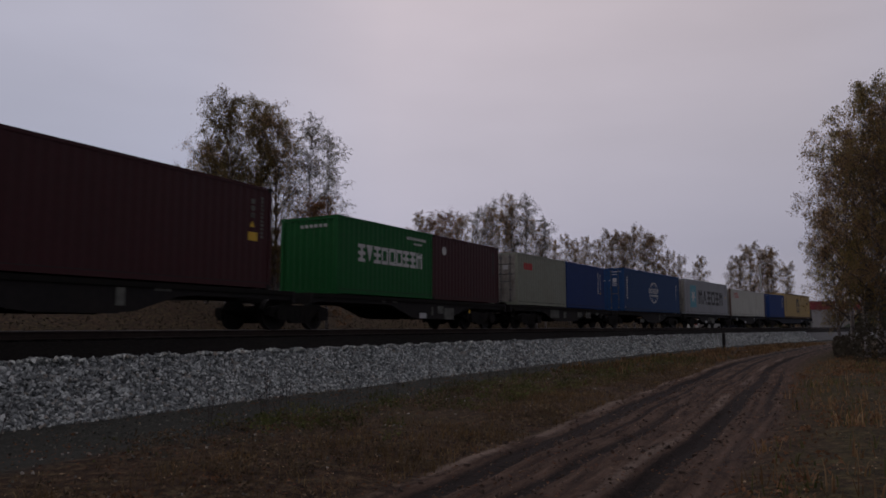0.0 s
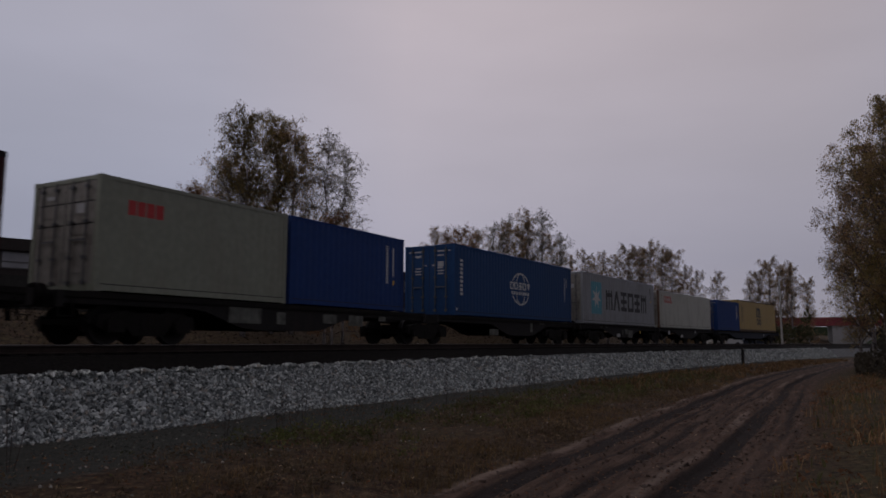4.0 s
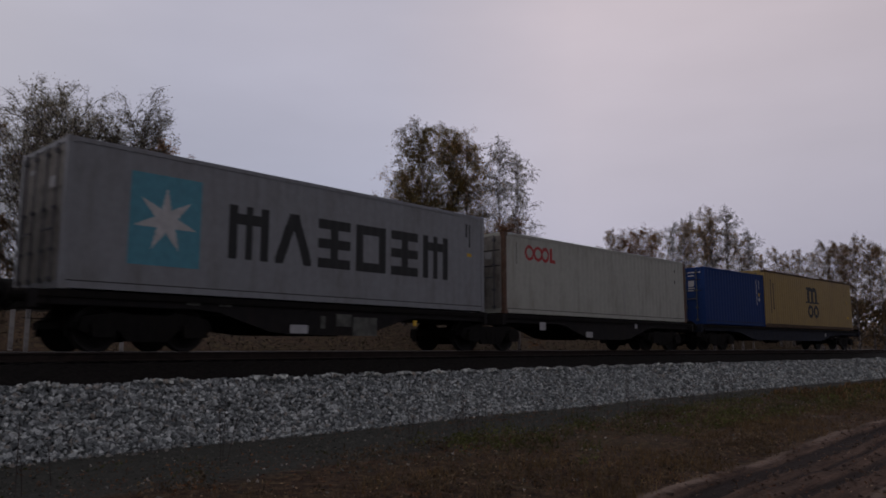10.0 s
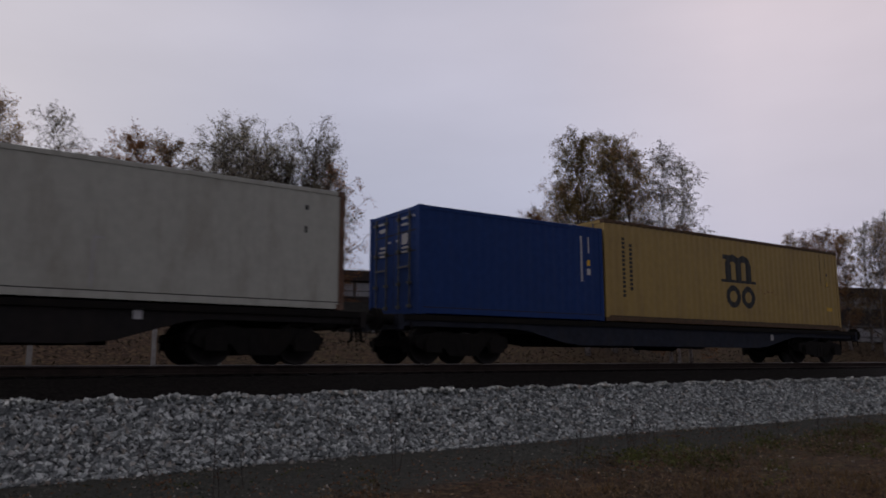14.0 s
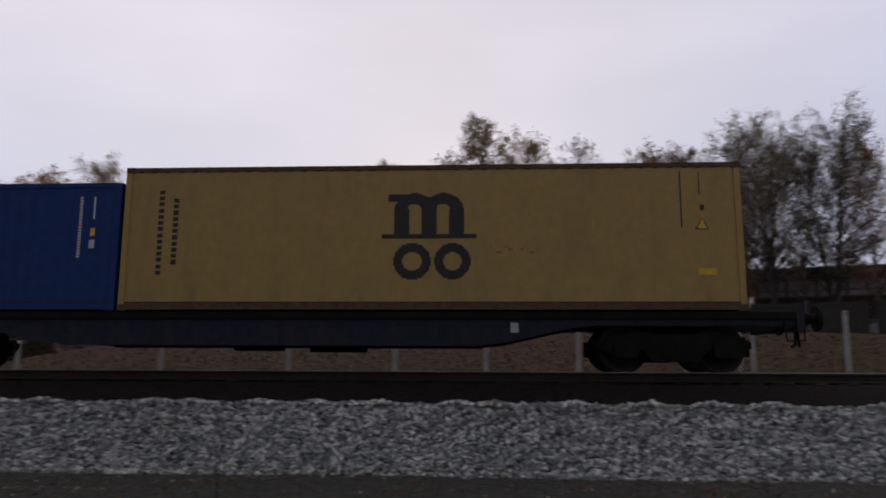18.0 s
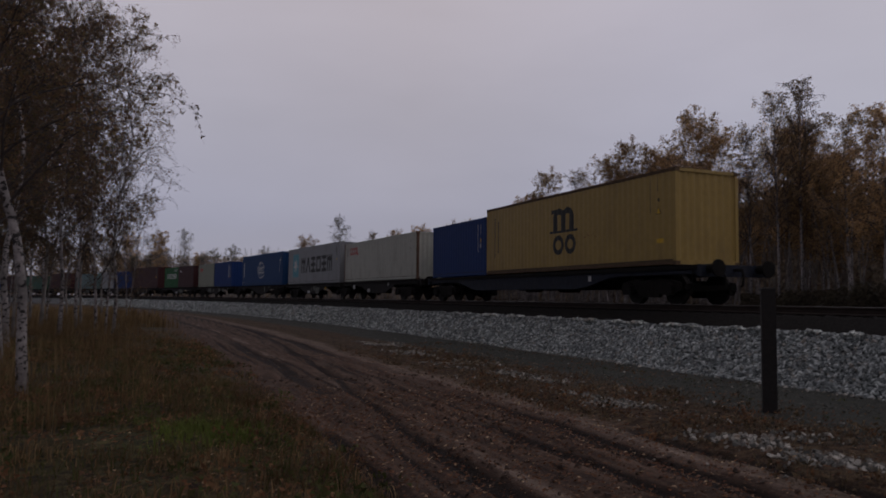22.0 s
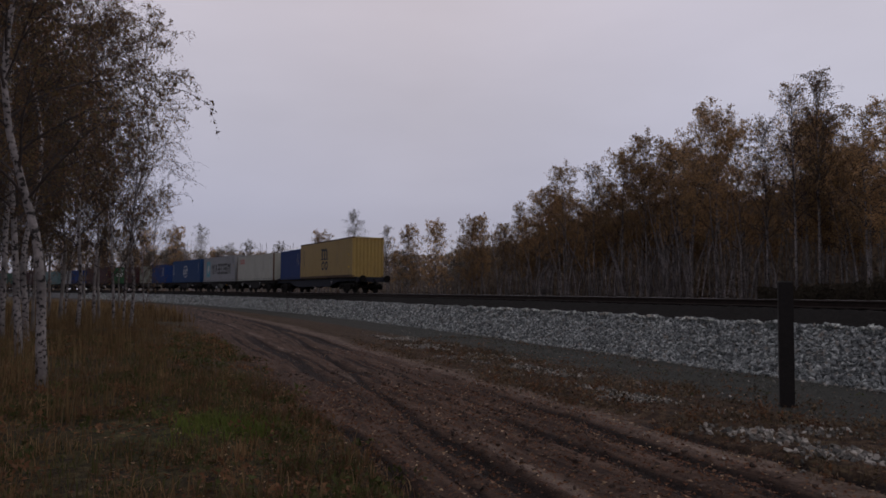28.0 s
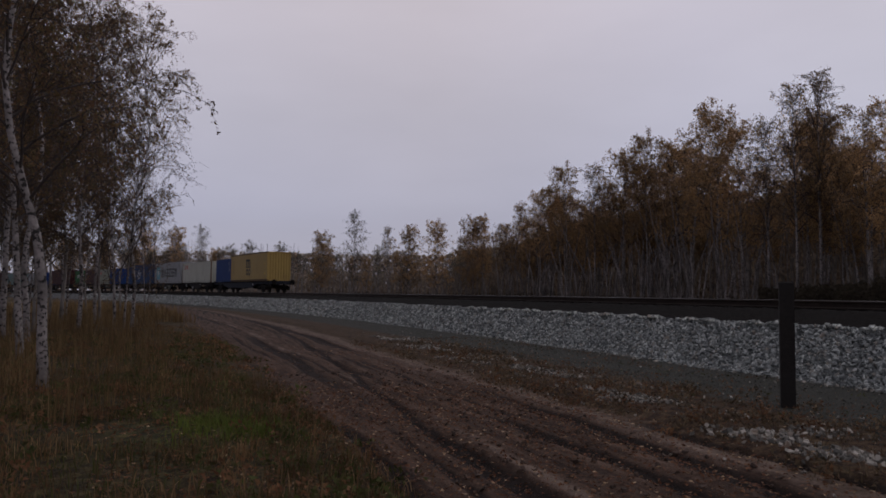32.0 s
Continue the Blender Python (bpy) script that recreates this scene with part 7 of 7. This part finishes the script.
# the grassy side under the birches
x, y, k = tufted(4600, -30, 4, 13.5, 22.5, 1.2, 8, 0.08)
blades("green_grass", "fading green grass under the birches", x, y, k * rg.uniform(0.06, 0.24, len(x)), rg.uniform(0.003, 0.007, len(x)), M["green_grass"], 0.8)
x, y = np.repeat(rg.normal(-4.9, 0.36, 60), 18), np.repeat(rg.normal(-6.9, 0.36, 60), 18)
x, y, k = x + rg.normal(0, 0.08, len(x)), y + rg.normal(0, 0.08, len(x)), rg.uniform(0.5, 1.0, len(x))
M["bright_grass"] = leaf_material("bright_green_grass", [(0.075, 0.105, 0.02), (0.11, 0.14, 0.03), (0.14, 0.15, 0.04)], 0.4, 0.8)
blades("green_grass", "thick tuft of bright green grass", x, y, k * rg.uniform(0.08, 0.26, len(x)), rg.uniform(0.003, 0.007, len(x)), M["bright_grass"], 1.0)
x, y, k = tufted(4600, -34, 6, 13.4, 24, 1.4, 7, 0.07)
blades("dry_grass", "dry brown grass under the birches", x, y, k * rg.uniform(0.08, 0.34, len(x)), rg.uniform(0.003, 0.007, len(x)), M["dry_grass"], 0.7)
x, y, k = tufted(2400, -46, -9, 15.4, 27, 1.2, 9, 0.10)
blades("tall_grass", "tall dead grass round the birch stems", x, y, k * rg.uniform(0.45, 1.05, len(x)), rg.uniform(0.004, 0.008, len(x)), M["tall_grass"], 0.35)
x, y, k = tufted(1100, -85, -40, 12.5, 24, 1.2, 7, 0.2)
blades("tall_grass", "tall dead grass round the birch stems", x, y, k * rg.uniform(0.5, 1.1, len(x)), rg.uniform(0.014, 0.028, len(x)), M["tall_grass"], 0.35)
x, y, k = tufted(2200, 4, 60, 14.2, 26, 1.2, 8, 0.1)
blades("dry_grass", "dry brown grass beside the dirt road", x, y, k * rg.uniform(0.1, 0.40, len(x)), rg.uniform(0.006, 0.014, len(x)), M["dry_grass"], 0.6)
x, y, k = tufted(700, 6, 45, 14.6, 24, 0.6, 8, 0.12)
blades("green_grass", "fading green grass beside the dirt road", x, y, k * rg.uniform(0.1, 0.36, len(x)), rg.uniform(0.006, 0.012, len(x)), M["green_grass"], 0.6)
# rank mixed grass close by, on the birch side of the road
for nm, lab, cnt, mt, lo, hi in (("dry_grass", "rank brown grass close to the road", 2000, "dry_grass", 0.08, 0.27), ("green_grass", "rank green grass close to the road", 1400, "green_grass", 0.08, 0.26), ("tall_grass", "dull red-brown grass close to the road", 800, "tall_grass", 0.12, 0.36)):
    x, y, k = tufted(cnt, -15, 1, 13.6, 20, 0.4, 9, 0.11)
    blades(nm, lab, x, y, k * rg.uniform(lo, hi, len(x)), rg.uniform(0.0025, 0.006, len(x)), M[mt], 1.0, 0.7)
# low leafy plants and matted litter in clumps
M["forb_green"] = leaf_material("dull_green_weeds", [(0.045, 0.058, 0.018), (0.080, 0.092, 0.028), (0.120, 0.122, 0.042), (0.060, 0.054, 0.022)], 0.5, 0.7, 0.3)
M["forb_dull"] = leaf_material("dull_matted_weeds", [(0.060, 0.042, 0.027), (0.108, 0.076, 0.047), (0.165, 0.122, 0.075), (0.030, 0.025, 0.016)], 0.6, 0.9, 0.3)
M["forb_brown"] = leaf_material("withered_brown_weeds", [(0.095, 0.046, 0.026), (0.165, 0.082, 0.042), (0.225, 0.125, 0.064), (0.062, 0.035, 0.022)], 0.5, 0.7, 0.3)


def low_plants(name, label, clumps, s0, s1, q0, q1, size, tall, material, each=26, r=0.13):
    """Clumps of small leaves close to the ground, none on the wheel tracks."""
    s, q = rg.uniform(s0, s1, clumps), rg.uniform(q0, q1, clumps)
    c = np.sin(s * 0.7 + q) + np.sin(q * 1.7 - s * 0.4) + np.sin(s * 2.1 + q * 0.6)
    near, far = road_edges(s)
    keep = (c > rg.uniform(-1.8, 1.6, clumps)) & ((q < near - 0.25) | (q > far - 0.15))
    k = np.repeat(rg.uniform(0.3, 1.0, int(keep.sum())), each)
    s, q = np.repeat(s[keep], each), np.repeat(q[keep], each)
    d, a = r * np.abs(rg.normal(0, 1, len(s))), rg.uniform(0, 6.283, len(s))
    x, y, _ = track_np(s + d * np.cos(a) * 1.4, q + d * np.sin(a))
    up = tall * k * rg.rand(len(s)) * np.exp(-(d / (1.6 * r)) ** 2)
    v, f = leaf_quads(rg, np.stack([x, y, ground_z(x, y) + 0.012 + up], 1), size, 0.0, 0.4)
    return tagged(new(name, np_mesh(name, v, f, [material], smooth=False)), label, "weeds", kind="stuff")


low_plants("low_weeds", "low dull green weeds under the birches", 900, -26, 3, 13.4, 21, 0.06, 0.22, M["forb_green"])
low_plants("low_weeds", "withered brown weeds under the birches", 1300, -28, 3, 13.3, 22, 0.055, 0.20, M["forb_brown"])
low_plants("low_weeds", "matted brown weeds between road and bank", 1700, -24, 40, 6.8, 11.2, 0.05, 0.20, M["forb_dull"])
low_plants("low_weeds", "rusty matted weeds between road and bank", 380, -24, 6, 7.2, 10.6, 0.05, 0.16, M["forb_brown"])
low_plants("low_weeds", "scattered leaves and weeds on the dark gravel", 700, -26, 34, 4.3, 8.2, 0.04, 0.07, M["forb_brown"], 12, 0.16)
low_plants("low_weeds", "sparse green weeds on the dark gravel", 260, -26, 34, 4.3, 8.2, 0.04, 0.08, M["forb_green"], 12, 0.16)
low_plants("low_weeds", "dull green weeds between road and bank", 800, 9, 42, 6.4, 9.8, 0.05, 0.26, M["forb_green"])
low_plants("low_weeds", "brown and green weeds beside the dirt road", 700, 3, 45, 14.0, 22, 0.06, 0.25, M["forb_brown"], 26, 0.18)
# sparse tall weeds before the ballast
for k in range(34):
    s_, q_ = rg.uniform(-8, 26), rg.uniform(4.9, 7.6)
    x, y, _ = track(s_, q_)
    h = rg.uniform(0.35, 0.95)
    sh = Shape()
    for j in range(rg.randint(1, 4)):
        dx, dy = rg.normal(0, 0.10, 2)
        sh.tube([(dx * 0.2, dy * 0.2, -0.02), (dx * 0.6, dy * 0.6, h * 0.6), (dx, dy, h)], [0.006, 0.005, 0.003], 4, False)
        for u in (0.5, 0.65, 0.8, 0.95):
            ex, ey = rg.normal(0, 0.08, 2)
            sh.tube([(dx * u, dy * u, h * u), (dx * u + ex, dy * u + ey, h * u + 0.08)], [0.004, 0.002], 3, False)
    w_ = tagged(new("weed", sh.mesh("weed", M["twig"])), "dead brown weed stalk before the ballast", "weed", "weeds by the track")
    w_.matrix_basis = pose(x, y, gz1(x, y))
# fallen birch leaves
xs, ys = [], []
for n, s0, s1, q0, q1 in ((14000, -24, 10, 9.0, 22), (13000, -13, -1, 10.0, 16), (12000, -22, 28, 6.2, 11), (1500, -24, 28, 4.3, 7), (7000, 4, 34, 10, 20), (7000, -14, 2, 9.5, 14.5)):
    x, y = strip(n, s0, s1, q0, q1)
    xs.append(x)
    ys.append(y)
x, y = np.concatenate(xs), np.concatenate(ys)
v, f = leaf_quads(rg, np.stack([x, y, ground_z(x, y) + 0.015], 1), 0.044)
v = v.reshape(-1, 3, 3)
mid = v.mean(1, keepdims=True)
v[..., 2] = mid[..., 2] + (v[..., 2] - mid[..., 2]) * 0.4
tagged(new("fallen_leaves", np_mesh("fallen_leaves", v.reshape(-1, 3), f, [M["fallen"]], smooth=False)), "fallen yellow and brown birch leaves", "leaves", kind="stuff")
# stones that rolled down on to the ground, and a windrow of them left by the machine
xs, ys, ss = [], [], []
for n, s0, s1, wid in ((15000, -27, -3.5, 0.36), (2400, -3.5, 4, 0.55)):
    s_ = rg.uniform(s0, s1, n)
    q_ = np.interp(s_, (-27, -22, -15, -10, -5, 0, 4), (7.6, 7.85, 8.2, 8.55, 9.0, 8.8, 8.3)) + rg.normal(0, wid, n)
    keep = np.sin(s_ * 1.7) + 0.8 * np.sin(s_ * 4.1 + q_ * 2) + np.sin(q_ * 5 + s_) > rg.uniform(-0.1, 2.6, n)
    x, y, _ = track_np(s_[keep], q_[keep])
    xs.append(x)
    ys.append(y)
    ss.append(0.016 + 0.050 * rg.rand(len(x)) ** 1.9)
for n, s0, s1, q0, q1, hi in ((900, -30, 32, 3.9, 4.3, 0.06), (320, -30, 32, 4.3, 7.6, 0.035), (420, -16, 32, 6.5, 10.5, 0.040)):
    x, y = strip(n, s0, s1, q0, q1, 0)
    xs.append(x)
    ys.append(y)
    ss.append(rg.uniform(0.02, hi, n))
x, y, size = np.concatenate(xs), np.concatenate(ys), np.concatenate(ss)
tagged(new("loose_stones", stones("loose_stones", np.stack([x, y, ground_z(x, y) + 0.008], 1), size, 17, M["dusty_stone"])), "loose ballast stones scattered on bare soil", "gravel", kind="stuff")
x, y = strip(26000, -26, 34, 4.0, 8.3, 1.6)
tagged(new("dark_gravel", stones("dark_gravel", np.stack([x, y, ground_z(x, y) + 0.002], 1), 0.010 + 0.026 * rg.rand(len(x)) ** 2, 19, M["grit_stone"])), "fine dark gravel strewn along the foot of the bank", "gravel", kind="stuff")

# bushes at the feet of the trees by the road
n = 5000
yw = rg.uniform(-44, -32.0, n)
dd = 42 + rg.uniform(0, 16, n) + (yw < -33) * -4
x, y = -np.sin(np.radians(yw)) * dd, np.cos(np.radians(yw)) * dd
v, f = leaf_quads(rg, np.stack([x, y, ground_z(x, y) + rg.uniform(0, 1, n) ** 1.3 * (1.0 + 3.2 * smooth01((-32.6 - yw) / 2.5))], 1), 0.26, 0.3)
tagged(new("bushes", np_mesh("bushes", v, f, [M["brush"]], smooth=False)), "brown leafy bushes under the roadside birches", "bushes", kind="stuff")

# clods of earth along the wheel tracks
n = 3600
s_ = np.concatenate([rg.uniform(-16, 1, n // 2), rg.uniform(1, 26, n - n // 2)])
near, far = road_edges(s_)
u_ = np.where(rg.rand(n) < 0.7, np.array([c for c, w, d in RUTS])[rg.randint(0, len(RUTS), n)] + rg.choice([-1, 1], n) * rg.uniform(0.05, 0.12, n), rg.uniform(-0.1, 1.05, n))
x, y, _ = track_np(s_, near + (far - near) * u_)
M["clod"] = mat("dry_earth_clod", (0.075, 0.050, 0.038), 0.95, var=0.6, scale=3.0, bump=0.6)
tagged(new("earth_clods", stones("earth_clods", np.stack([x, y, ground_z(x, y) + 0.004], 1), 0.014 + 0.045 * rg.rand(n) ** 2.5, 23, M["clod"], 0.6)), "crumbled earth clods along the wheel tracks", "soil", kind="stuff")


motions()
